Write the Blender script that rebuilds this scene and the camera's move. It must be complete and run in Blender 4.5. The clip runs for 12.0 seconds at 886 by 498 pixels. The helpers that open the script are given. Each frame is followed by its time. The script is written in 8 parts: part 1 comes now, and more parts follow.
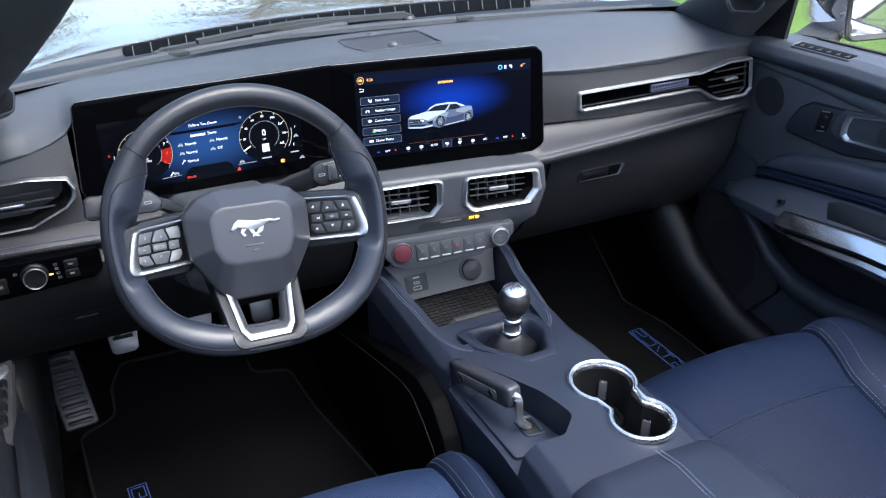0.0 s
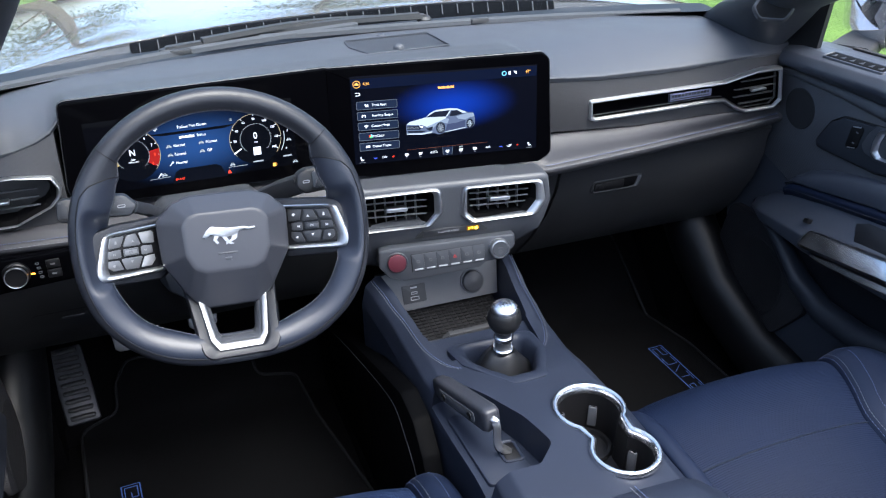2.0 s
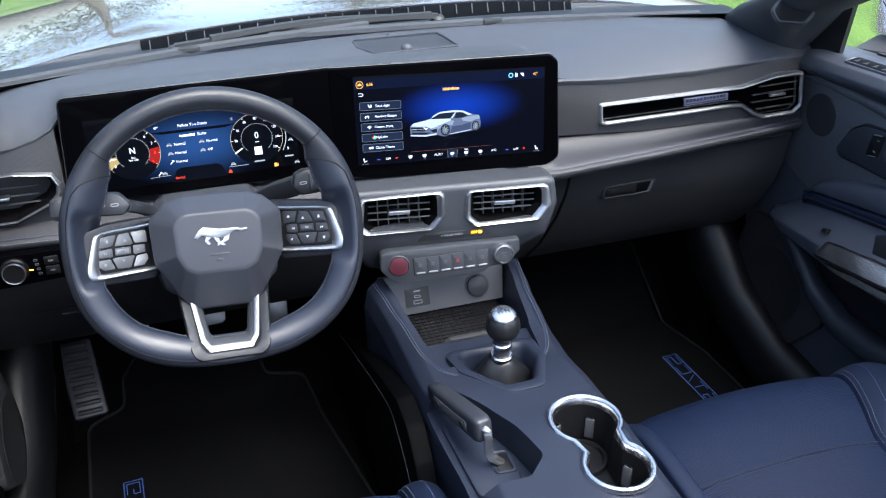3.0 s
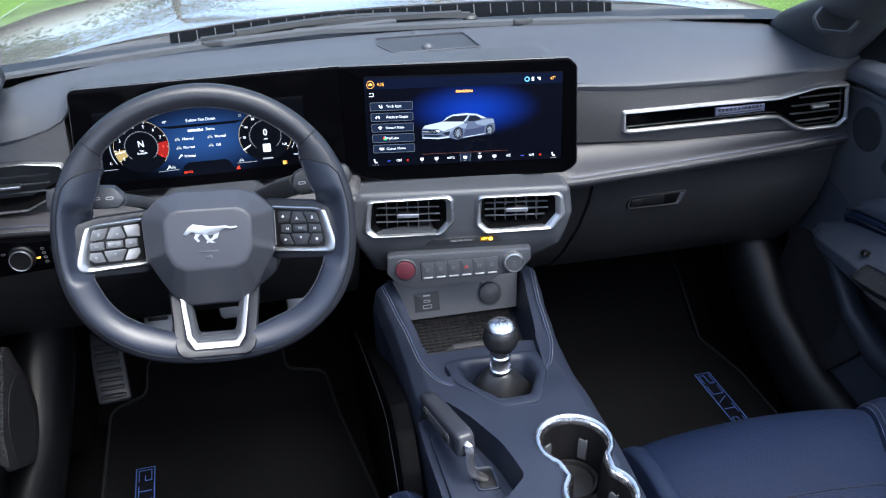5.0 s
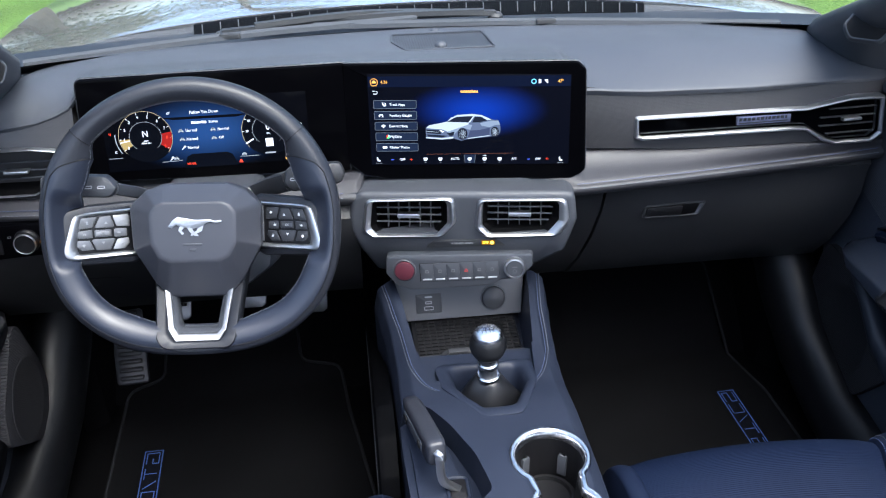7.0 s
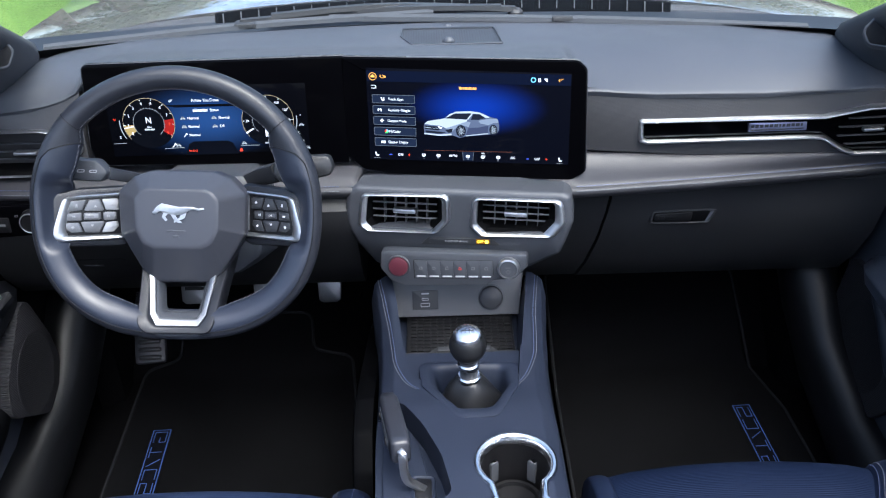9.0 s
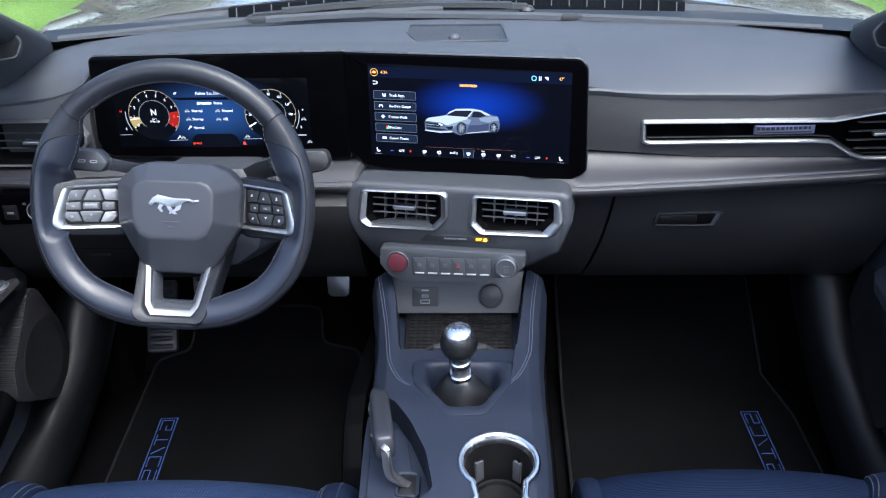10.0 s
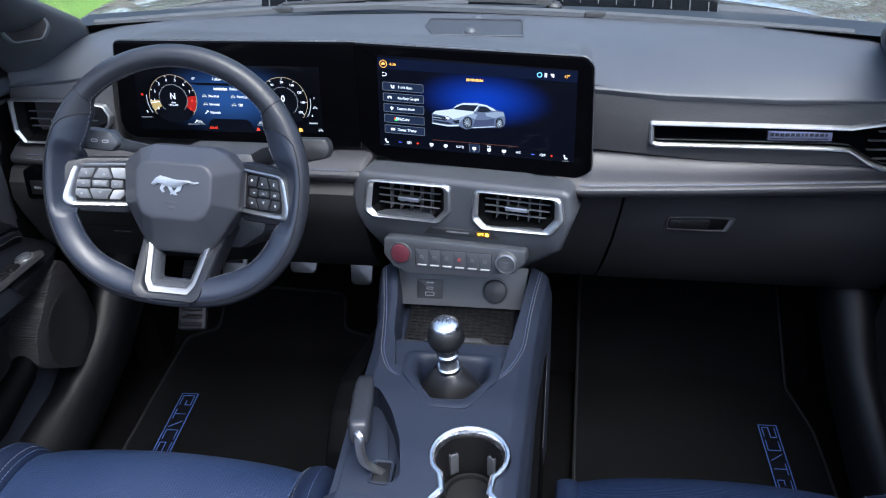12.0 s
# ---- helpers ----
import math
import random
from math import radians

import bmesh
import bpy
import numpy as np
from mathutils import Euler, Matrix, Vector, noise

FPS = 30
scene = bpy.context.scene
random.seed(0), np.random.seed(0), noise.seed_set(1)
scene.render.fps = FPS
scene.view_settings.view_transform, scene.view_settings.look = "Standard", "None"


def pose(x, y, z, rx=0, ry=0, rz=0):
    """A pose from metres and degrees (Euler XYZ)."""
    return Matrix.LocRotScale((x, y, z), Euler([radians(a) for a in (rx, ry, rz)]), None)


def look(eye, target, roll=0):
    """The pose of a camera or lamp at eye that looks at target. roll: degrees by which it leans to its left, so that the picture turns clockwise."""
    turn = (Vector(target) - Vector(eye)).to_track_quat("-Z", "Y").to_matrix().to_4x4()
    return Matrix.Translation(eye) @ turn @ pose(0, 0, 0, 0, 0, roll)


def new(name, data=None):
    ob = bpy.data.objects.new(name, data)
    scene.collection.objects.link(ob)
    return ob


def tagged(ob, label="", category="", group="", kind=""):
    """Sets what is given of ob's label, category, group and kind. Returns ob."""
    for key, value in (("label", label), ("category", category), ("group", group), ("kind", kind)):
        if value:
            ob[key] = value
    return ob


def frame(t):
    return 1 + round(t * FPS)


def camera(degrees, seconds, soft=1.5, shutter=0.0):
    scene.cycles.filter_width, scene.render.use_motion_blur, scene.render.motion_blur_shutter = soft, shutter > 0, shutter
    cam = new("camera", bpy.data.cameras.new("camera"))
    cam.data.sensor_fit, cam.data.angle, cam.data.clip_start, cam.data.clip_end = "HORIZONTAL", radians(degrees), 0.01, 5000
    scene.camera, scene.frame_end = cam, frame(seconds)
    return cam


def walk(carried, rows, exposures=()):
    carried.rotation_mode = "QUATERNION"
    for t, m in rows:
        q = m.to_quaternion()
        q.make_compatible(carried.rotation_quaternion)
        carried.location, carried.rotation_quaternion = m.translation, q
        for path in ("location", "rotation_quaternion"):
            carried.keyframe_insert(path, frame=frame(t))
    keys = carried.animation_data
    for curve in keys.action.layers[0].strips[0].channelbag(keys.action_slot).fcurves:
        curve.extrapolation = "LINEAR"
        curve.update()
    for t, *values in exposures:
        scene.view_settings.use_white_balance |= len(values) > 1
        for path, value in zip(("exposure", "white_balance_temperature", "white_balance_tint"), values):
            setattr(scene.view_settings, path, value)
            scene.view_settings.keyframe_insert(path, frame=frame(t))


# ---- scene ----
cam = camera(52.5, 12.0, soft=1.15)
METRES, SIDE, EYE, TILT, LEAN, TURN = 0.735, -0.582, 1.396, -29.0, -0.09, -25.64
ROWS = [
    (0.0, 0.0, 0.0, 0.0, 0.0, 0.0, -0.0),
    (0.5, 0.0344, 0.0164, 0.0088, 0.87, -0.07, -0.43),
    (1.0, 0.0743, 0.0361, 0.0182, 1.94, -0.14, -0.95),
    (1.5, 0.1083, 0.0523, 0.0262, 2.92, -0.22, -1.41),
    (2.0, 0.1471, 0.0716, 0.0372, 4.12, -0.39, -2.0),
    (2.5, 0.1801, 0.0879, 0.0455, 5.19, -0.52, -2.52),
    (3.0, 0.2181, 0.1072, 0.0554, 6.51, -0.7, -3.15),
    (5.0, 0.3666, 0.1738, 0.0897, 11.9, -1.46, -5.65),
    (5.5, 0.4007, 0.1891, 0.0989, 13.11, -1.71, -6.24),
    (6.0, 0.4406, 0.2078, 0.1073, 14.51, -1.93, -6.89),
    (6.5, 0.4744, 0.2234, 0.1173, 15.68, -2.23, -7.47),
    (7.0, 0.5137, 0.2419, 0.128, 17.02, -2.55, -8.13),
    (9.0, 0.6642, 0.3102, 0.1638, 22.08, -3.83, -10.48),
    (9.5, 0.6986, 0.3259, 0.1717, 23.29, -4.16, -11.02),
    (10.0, 0.7393, 0.3442, 0.1806, 24.75, -4.55, -11.64),
    (10.5, 0.7734, 0.3596, 0.1883, 26.02, -4.9, -12.18),
    (11.0, 0.8113, 0.3769, 0.1966, 27.45, -5.28, -12.77),
    (11.5, 0.8486, 0.3937, 0.2055, 28.89, -5.69, -13.39),
    (12.0, 0.8859, 0.4105, 0.2147, 30.36, -6.14, -13.99),
]
walk(cam, [(t, pose(SIDE, 0, EYE, TILT, LEAN, TURN) @ pose(METRES * x, METRES * y, METRES * z, 90 + pitch, roll, yaw)) for t, x, y, z, yaw, pitch, roll in ROWS],
     exposures=((0.0, 2.10, 6050, 7), (7.0, 2.08, 5980, 7), (9.0, 2.02, 5920, 7), (12.0, 1.98, 5860, 7)))

# ---- world and light ----
world = bpy.data.worlds.new("sky")
scene.world = world
world.use_nodes = True
wn, wl = world.node_tree.nodes, world.node_tree.links
sky = wn.new("ShaderNodeTexSky")
sky.sky_type, sky.sun_disc = "NISHITA", False
sky.sun_elevation, sky.sun_rotation = radians(65), radians(148)
sky.air_density, sky.dust_density, sky.ozone_density = 1.0, 5.0, 1.0
wn["Background"].inputs["Strength"].default_value = 0.125
wl.new(sky.outputs["Color"], wn["Background"].inputs["Color"])

sun = new("sun", bpy.data.lights.new("sun", "SUN"))
sun.data.energy, sun.data.angle, sun.data.color = 1.3, radians(40), (1.0, 0.985, 0.96)
sun.matrix_world = look((1.6, -2.6, 6.5), (0, 0, 0))


# ---- materials ----
def material(name, color, rough=0.5, metal=0.0, grain=0.0, depth=0.0003, vary=0.12, blotch=7.0, coat=0.0,
             ribs=None, spec=0.5, patchy=0.08, cell=False):
    """A surface with colour variation at two scales, uneven gloss and a fine relief (grain: bumps per metre)."""
    m = bpy.data.materials.new(name)
    m.use_nodes = True
    n, l = m.node_tree.nodes, m.node_tree.links
    b = n["Principled BSDF"]
    b.inputs["Metallic"].default_value = metal
    b.inputs["Coat Weight"].default_value = coat
    b.inputs["Coat Roughness"].default_value = 0.08
    b.inputs["Specular IOR Level"].default_value = spec
    co = n.new("ShaderNodeTexCoord")
    big, fine = n.new("ShaderNodeTexNoise"), n.new("ShaderNodeTexNoise")
    big.inputs["Scale"].default_value, big.inputs["Detail"].default_value = blotch, 5
    fine.inputs["Scale"].default_value, fine.inputs["Detail"].default_value = max(grain, 90.0) * 0.6, 3
    for t in (big, fine):
        l.new(co.outputs["Object"], t.inputs["Vector"])
    add = n.new("ShaderNodeMath")
    add.operation = "MULTIPLY_ADD"
    l.new(fine.outputs["Fac"], add.inputs[0])
    add.inputs[1].default_value = 0.6
    l.new(big.outputs["Fac"], add.inputs[2])
    ramp = n.new("ShaderNodeMapRange")
    ramp.inputs["From Min"].default_value, ramp.inputs["From Max"].default_value = 0.45, 1.15
    ramp.inputs["To Min"].default_value, ramp.inputs["To Max"].default_value = 1 - vary, 1 + vary
    l.new(add.outputs[0], ramp.inputs["Value"])
    mul = n.new("ShaderNodeVectorMath")
    mul.operation = "SCALE"
    mul.inputs[0].default_value = color
    l.new(ramp.outputs["Result"], mul.inputs["Scale"])
    l.new(mul.outputs["Vector"], b.inputs["Base Color"])
    rr = n.new("ShaderNodeMapRange")
    rr.inputs["From Min"].default_value, rr.inputs["From Max"].default_value = 0.3, 0.7
    rr.inputs["To Min"].default_value, rr.inputs["To Max"].default_value = max(rough - patchy, 0.02), min(rough + patchy, 1)
    l.new(big.outputs["Fac"], rr.inputs["Value"])
    l.new(rr.outputs["Result"], b.inputs["Roughness"])
    height = None
    if grain:
        tex = n.new("ShaderNodeTexVoronoi" if cell else "ShaderNodeTexNoise")
        tex.inputs["Scale"].default_value = grain
        if cell:
            tex.inputs["Randomness"].default_value = 0.0
        l.new(co.outputs["Object"], tex.inputs["Vector"])
        height = tex.outputs["Distance"] if cell else tex.outputs["Fac"]
    if ribs:
        wave = n.new("ShaderNodeTexWave")
        wave.wave_type, wave.bands_direction = "BANDS", ribs[0]
        wave.inputs["Scale"].default_value = ribs[1]
        wave.inputs["Distortion"].default_value = 0.0
        l.new(co.outputs["Object"], wave.inputs["Vector"])
        if height:
            s = n.new("ShaderNodeMath")
            s.operation = "MULTIPLY_ADD"
            l.new(height, s.inputs[0])
            s.inputs[1].default_value = 0.3
            l.new(wave.outputs["Fac"], s.inputs[2])
            height = s.outputs[0]
        else:
            height = wave.outputs["Fac"]
    if height:
        bump = n.new("ShaderNodeBump")
        bump.inputs["Strength"].default_value, bump.inputs["Distance"].default_value = 0.6, depth
        l.new(height, bump.inputs["Height"])
        l.new(bump.outputs["Normal"], b.inputs["Normal"])
    return m


def glow(name, color, strength):
    """A lit picture element of a display."""
    m = bpy.data.materials.new(name)
    m.use_nodes = True
    b = m.node_tree.nodes["Principled BSDF"]
    b.inputs["Base Color"].default_value = (0.0015, 0.0015, 0.002, 1)
    b.inputs["Roughness"].default_value = 0.10
    b.inputs["Specular IOR Level"].default_value = 0.04
    b.inputs["Emission Color"].default_value = (*color, 1)
    b.inputs["Emission Strength"].default_value = strength
    return m


def clear_glass(name, tint):
    m = bpy.data.materials.new(name)
    m.use_nodes = True
    n, l = m.node_tree.nodes, m.node_tree.links
    n.remove(n["Principled BSDF"])
    tr, gl, mix = (n.new("ShaderNode" + k) for k in ("BsdfTransparent", "BsdfGlossy", "MixShader"))
    tr.inputs["Color"].default_value = (*tint, 1)
    gl.inputs["Roughness"].default_value = 0.02
    mix.inputs[0].default_value = 0.02
    l.new(tr.outputs[0], mix.inputs[1])
    l.new(gl.outputs[0], mix.inputs[2])
    l.new(mix.outputs[0], n["Material Output"].inputs["Surface"])
    return m


DASH = material("soft dark dash skin", (0.047, 0.052, 0.063), 0.50, grain=900, depth=0.00025, vary=0.12)
PANEL = material("dark grey wrapped panel", (0.032, 0.032, 0.0345), 0.42, grain=700, depth=0.0003, cell=True, vary=0.08)
SHELF = material("grey stitched leather", (0.036, 0.0356, 0.0398), 0.49, grain=800, depth=0.0003, vary=0.10)
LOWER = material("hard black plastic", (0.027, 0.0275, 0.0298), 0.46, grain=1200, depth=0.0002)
# Paler than the stack plastic: light on socket plate and latch scoop, painted in.
SOCKET = material("satin grey paled for light", (0.082, 0.086, 0.096), 0.38, grain=1400, depth=0.00012, vary=0.08)
# The glovebox plastic again, darkened to paint the shade below the wheel.
KNEESHADE = material("shade-darkened lower plastic", (0.014, 0.0143, 0.0155), 0.5, grain=1200, depth=0.0002)
STACK = material("satin dark grey plastic", (0.049, 0.053, 0.062), 0.42, grain=1400, depth=0.00012, vary=0.08)
CONSOLE = material("console dark blue grey skin", (0.0140, 0.0185, 0.0320), 0.46, grain=1000, depth=0.00022, vary=0.10, spec=0.28)
PIT = material("matt black vent inside", (0.003, 0.003, 0.0035), 0.6, grain=900, spec=0.08)
BLACK = material("deep black plastic", (0.005, 0.005, 0.006), 0.45, grain=900, spec=0.35)
GLOSS = material("gloss black", (0.0012, 0.0012, 0.0017), 0.06, vary=0.05, patchy=0.02, spec=0.03)
EDGELIGHT = material("glass edge highlight grey", (0.035, 0.037, 0.043), 0.25, vary=0.05)
RUBBER = material("black rubber", (0.016, 0.016, 0.017), 0.65, grain=900)
SATIN = material("satin silver", (0.64, 0.65, 0.67), 0.38, metal=1.0, vary=0.06, patchy=0.06, grain=400, depth=0.00003)
GREYTRIM = material("satin grey metal", (0.40, 0.41, 0.43), 0.48, metal=1.0, vary=0.06, patchy=0.06, grain=400, depth=0.00003)
CHROME = material("polished chrome", (0.78, 0.79, 0.81), 0.25, metal=1.0, vary=0.05, patchy=0.06, grain=500, depth=0.00003)
STEEL = material("brushed steel", (0.60, 0.61, 0.63), 0.40, metal=1.0, vary=0.06)
WRAP = material("wheel leather", (0.0195, 0.0215, 0.0285), 0.37, grain=750, depth=0.0003, vary=0.16)
# Rim leather in a bluer tone: the sky it reflects is put into the colour.
GRIPSKIN = material("sky-tinted wheel leather", (0.017, 0.0215, 0.035), 0.34, grain=900, depth=0.00022, vary=0.12)
CARBON = material("dark woven spoke skin", (0.013, 0.0145, 0.019), 0.40, depth=0.00016, ribs=("DIAGONAL", 210.0), vary=0.10)
# Left spoke's key grey, made paler to hold reflected light in its colour.
GREYKEY = material("grey key paled for reflection", (0.14, 0.145, 0.155), 0.34, metal=0.3, vary=0.06)
SILVERPRINT = material("silver key print", (0.55, 0.56, 0.58), 0.45, vary=0.02)
HUBSKIN = material("airbag cover", (0.044, 0.047, 0.058), 0.40, grain=1300, depth=0.00018, vary=0.06)
NAVY = material("navy seat leather", (0.0062, 0.0108, 0.027), 0.50, grain=700, depth=0.0003, vary=0.16, spec=0.24)
NAVYRIB = material("ribbed navy seat cloth", (0.0040, 0.0085, 0.0250), 0.58, grain=900, depth=0.00060, vary=0.14, ribs=("Y", 92.0), spec=0.15)
NAVYDOT = material("perforated navy seat leather", (0.011, 0.021, 0.054), 0.48, grain=250, depth=0.0014, vary=0.14, cell=True, spec=0.45)
SIDE_NAVY = material("dark navy bolster leather", (0.009, 0.012, 0.020), 0.42, grain=700, depth=0.0003, vary=0.14)
# Carpet and mats are extra black: the footwells' deep shade is in their colour.
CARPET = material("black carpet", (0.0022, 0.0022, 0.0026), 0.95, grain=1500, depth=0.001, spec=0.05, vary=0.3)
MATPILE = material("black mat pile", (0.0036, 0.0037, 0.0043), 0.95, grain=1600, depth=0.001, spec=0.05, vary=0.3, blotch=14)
PIPING = material("mat edge binding", (0.0085, 0.0089, 0.0100), 0.65, grain=900, spec=0.15)
THREAD = material("pale blue thread", (0.09, 0.115, 0.21), 0.6, vary=0.1)
THREADG = material("grey thread", (0.135, 0.143, 0.165), 0.6, vary=0.1)
LOGOBLUE = material("blue embroidery", (0.050, 0.095, 0.27), 0.7, grain=1500, depth=0.0004, spec=0.2)
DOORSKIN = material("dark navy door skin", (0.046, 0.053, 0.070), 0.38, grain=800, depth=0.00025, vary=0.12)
WEAVE = material("dark woven door cloth", (0.070, 0.074, 0.086), 0.5, depth=0.0006, ribs=("Z", 130.0), vary=0.1)
GRILLE = material("speaker mesh", (0.004, 0.004, 0.005), 0.6, grain=700, depth=0.0006, cell=True, spec=0.25)
MIDMESH = material("fine speaker cloth", (0.021, 0.022, 0.026), 0.6, grain=900, depth=0.0005, cell=True, spec=0.3)
REDBTN = material("red start button", (0.085, 0.017, 0.027), 0.42, vary=0.05)
KEY = material("grey key", (0.030, 0.032, 0.037), 0.42, vary=0.05)
# Pale enough to paint the left keys' reflections; the charging ports share it.
PALEKEY = material("pale silver key", (0.28, 0.285, 0.295), 0.46, metal=0.6, vary=0.05)
PRINT = material("white print", (0.38, 0.39, 0.41), 0.5, vary=0.02)
DIMPRINT = material("grey print", (0.12, 0.125, 0.13), 0.5, vary=0.02)
REDPRINT = material("red print", (0.45, 0.03, 0.03), 0.5, vary=0.02)
PAINT = material("silver car paint", (0.72, 0.72, 0.735), 0.035, metal=0.9, vary=0.03, patchy=0.01)
BADGE = material("blue grey badge", (0.22, 0.23, 0.34), 0.35, metal=0.6, vary=0.05)
PILLAR = material("pillar trim", (0.044, 0.049, 0.060), 0.55, grain=900, depth=0.0002)
SAILSKIN = material("dark sail panel skin", (0.011, 0.0125, 0.016), 0.55, grain=900, depth=0.0002)
BOOT = material("gear boot leather", (0.0085, 0.009, 0.0105), 0.36, grain=700, depth=0.0005)
MIRROR = material("mirror", (0.85, 0.86, 0.87), 0.01, metal=1.0, vary=0.0, patchy=0.0)
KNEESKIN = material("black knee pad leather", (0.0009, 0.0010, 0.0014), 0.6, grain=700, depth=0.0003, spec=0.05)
PEDALM = material("dull grey steel", (0.27, 0.275, 0.285), 0.42, metal=1.0, vary=0.1, grain=300, depth=0.0001)
# Blue in this base colour stands in for the sky the scuttle reflects.
SCUT = material("sky-tinted scuttle plastic", (0.027, 0.034, 0.045), 0.7, grain=500, depth=0.0004, vary=0.2, spec=0.08)
WIPERM = material("grey wiper rubber", (0.060, 0.065, 0.074), 0.7, grain=500, vary=0.15, spec=0.12)
SLATM = material("grey scuttle slat", (0.10, 0.105, 0.115), 0.6, vary=0.1)
INTAKE = material("matt black intake", (0.006, 0.007, 0.009), 0.8, grain=600, vary=0.2, spec=0.04)
# Lightened plastic: the highlights on the blades' edges are put into its colour.
BLADE = material("vent blade plastic", (0.11, 0.113, 0.12), 0.33, vary=0.05)
EMBLEM = material("dull cast silver", (0.50, 0.51, 0.53), 0.42, metal=1.0, grain=350, depth=0.0004, vary=0.25)
LIPSKIN = material("dark pocket lip skin", (0.016, 0.019, 0.026), 0.50, grain=800, depth=0.0002, spec=0.35)
# Door skin darkened for the driver's side: its shade put into the colour.
SHADESKIN = material("shade-darkened door skin", (0.0050, 0.0060, 0.0090), 0.52, grain=800, depth=0.0002, spec=0.25)
POCKET = material("satin pocket lining", (0.011, 0.012, 0.015), 0.42, grain=900, depth=0.0002, spec=0.4)
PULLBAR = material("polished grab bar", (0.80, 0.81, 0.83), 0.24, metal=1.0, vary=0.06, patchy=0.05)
HANDLESKIN = material("smooth dark handle panel skin", (0.022, 0.026, 0.034), 0.42, grain=900, depth=0.0002, vary=0.08)
SPKMESH = material("woven speaker mesh", (0.013, 0.013, 0.016), 0.6, depth=0.0020, ribs=("Z", 92.0), grain=900, vary=0.15)
SPKDARK = material("dark speaker mesh", (0.009, 0.009, 0.011), 0.6, depth=0.0012, ribs=("Z", 120.0), grain=900, vary=0.15)
DIMTHREAD = material("dull grey thread", (0.060, 0.062, 0.072), 0.6, vary=0.1)
RIMTHREAD = material("dim grey wheel thread", (0.11, 0.115, 0.13), 0.6, vary=0.15)
MATTHREAD = material("dark grey thread", (0.034, 0.038, 0.047), 0.7, vary=0.1, spec=0.2)
GLASS = clear_glass("windscreen glass", (0.93, 0.96, 0.95))


# ---- building ----
def link(name, bm, mat_, parent=None, label="", sharp=35):
    """One mesh object from a bmesh in world coordinates, under its thing or part."""
    me = bpy.data.meshes.new(name)
    bmesh.ops.recalc_face_normals(bm, faces=bm.faces)
    bm.to_mesh(me)
    bm.free()
    for p in me.polygons:
        p.use_smooth = True
    me.set_sharp_from_angle(angle=radians(sharp))
    me.materials.append(mat_)
    ob = new(name, me)
    if parent:
        ob.parent = parent
        bpy.context.view_layer.update()
        ob.matrix_parent_inverse = parent.matrix_world.inverted()
    if label:
        ob["label"] = label
    return ob


def part(name, bm, mat_, parent, label="", sharp=35):
    return link(name, bm, mat_, parent, label, sharp)


def thing(name, at, label, category, group="", kind=""):
    e = new(name)
    e.empty_display_size = 0.05
    e.location = at
    bpy.context.view_layer.update()
    return tagged(e, label, category, group, kind)


def plane(o, yaw=0.0, lean=0.0):
    """A frame at o: u to the right (turned by yaw), v up (leaning away by lean), w towards the cabin."""
    a, b = radians(yaw), radians(lean)
    u = Vector((math.cos(a), math.sin(a), 0))
    away = Vector((-math.sin(a), math.cos(a), 0))
    v = Vector((0, 0, 1)) * math.cos(b) + away * math.sin(b)
    w = u.cross(v)
    return Matrix(((u.x, v.x, w.x, o[0]), (u.y, v.y, w.y, o[1]), (u.z, v.z, w.z, o[2]), (0, 0, 0, 1)))


def fillet(pts, r, seg=5):
    """Rounds the corners of a polygon; r is one radius or one for each corner."""
    out, n = [], len(pts)
    for i in range(n):
        p, a, b = Vector(pts[i]), Vector(pts[i - 1]), Vector(pts[(i + 1) % n])
        ri = r[i] if isinstance(r, (list, tuple)) else r
        da, db = (a - p), (b - p)
        la, lb = da.length, db.length
        da.normalize(), db.normalize()
        ang = da.angle(db)
        t = min(ri / max(math.tan(ang / 2), 1e-4), la * 0.48, lb * 0.48)
        s, e = p + da * t, p + db * t
        for k in range(seg + 1):
            f = k / seg
            out.append(tuple(s * (1 - f) ** 2 + p * (2 * f * (1 - f)) + e * f ** 2))
    return out


def inset(pts, d):
    """A polygon (anticlockwise) moved inwards by d."""
    out, n = [], len(pts)
    for i in range(n):
        p, a, b = Vector(pts[i]), Vector(pts[i - 1]), Vector(pts[(i + 1) % n])
        e1, e2 = (p - a).normalized(), (b - p).normalized()
        n1, n2 = Vector((-e1.y, e1.x)), Vector((-e2.y, e2.x))
        m = n1 + n2
        k = d / max(m.dot(n1), 0.3)
        out.append(tuple(p + m * k))
    return out


def box2(u0, v0, u1, v1):
    return [(u0, v0), (u1, v0), (u1, v1), (u0, v1)]


def loft(rings, m=None, closed=True, caps=True, bm=None):
    """A skin over rings of equally many points."""
    bm = bm or bmesh.new()
    m = m or Matrix()
    vs = [[bm.verts.new(m @ Vector(p)) for p in ring] for ring in rings]
    k = len(rings[0])
    for a, b in zip(vs, vs[1:]):
        for i in range(k if closed else k - 1):
            j = (i + 1) % k
            bm.faces.new((a[i], a[j], b[j], b[i]))
    if caps and closed:
        bm.faces.new(list(reversed(vs[0])))
        bm.faces.new(vs[-1])
    return bm


def slab(pts, m, d0, d1, r=0.0, edge=0.001, seg=4, bm=None):
    """A plate of the polygon pts between depths d0 and d1, its front edge rounded off."""
    if r:
        pts = fillet(pts, r, seg)
    e = min(edge, abs(d1 - d0) * 0.5)
    s = 1 if d1 > d0 else -1
    rings = [[(u, v, d0) for u, v in pts], [(u, v, d1 - s * e) for u, v in pts],
             [(u, v, d1 - s * e * 0.3) for u, v in inset(pts, e * 0.3)], [(u, v, d1) for u, v in inset(pts, e)]]
    return loft(rings, m, bm=bm)


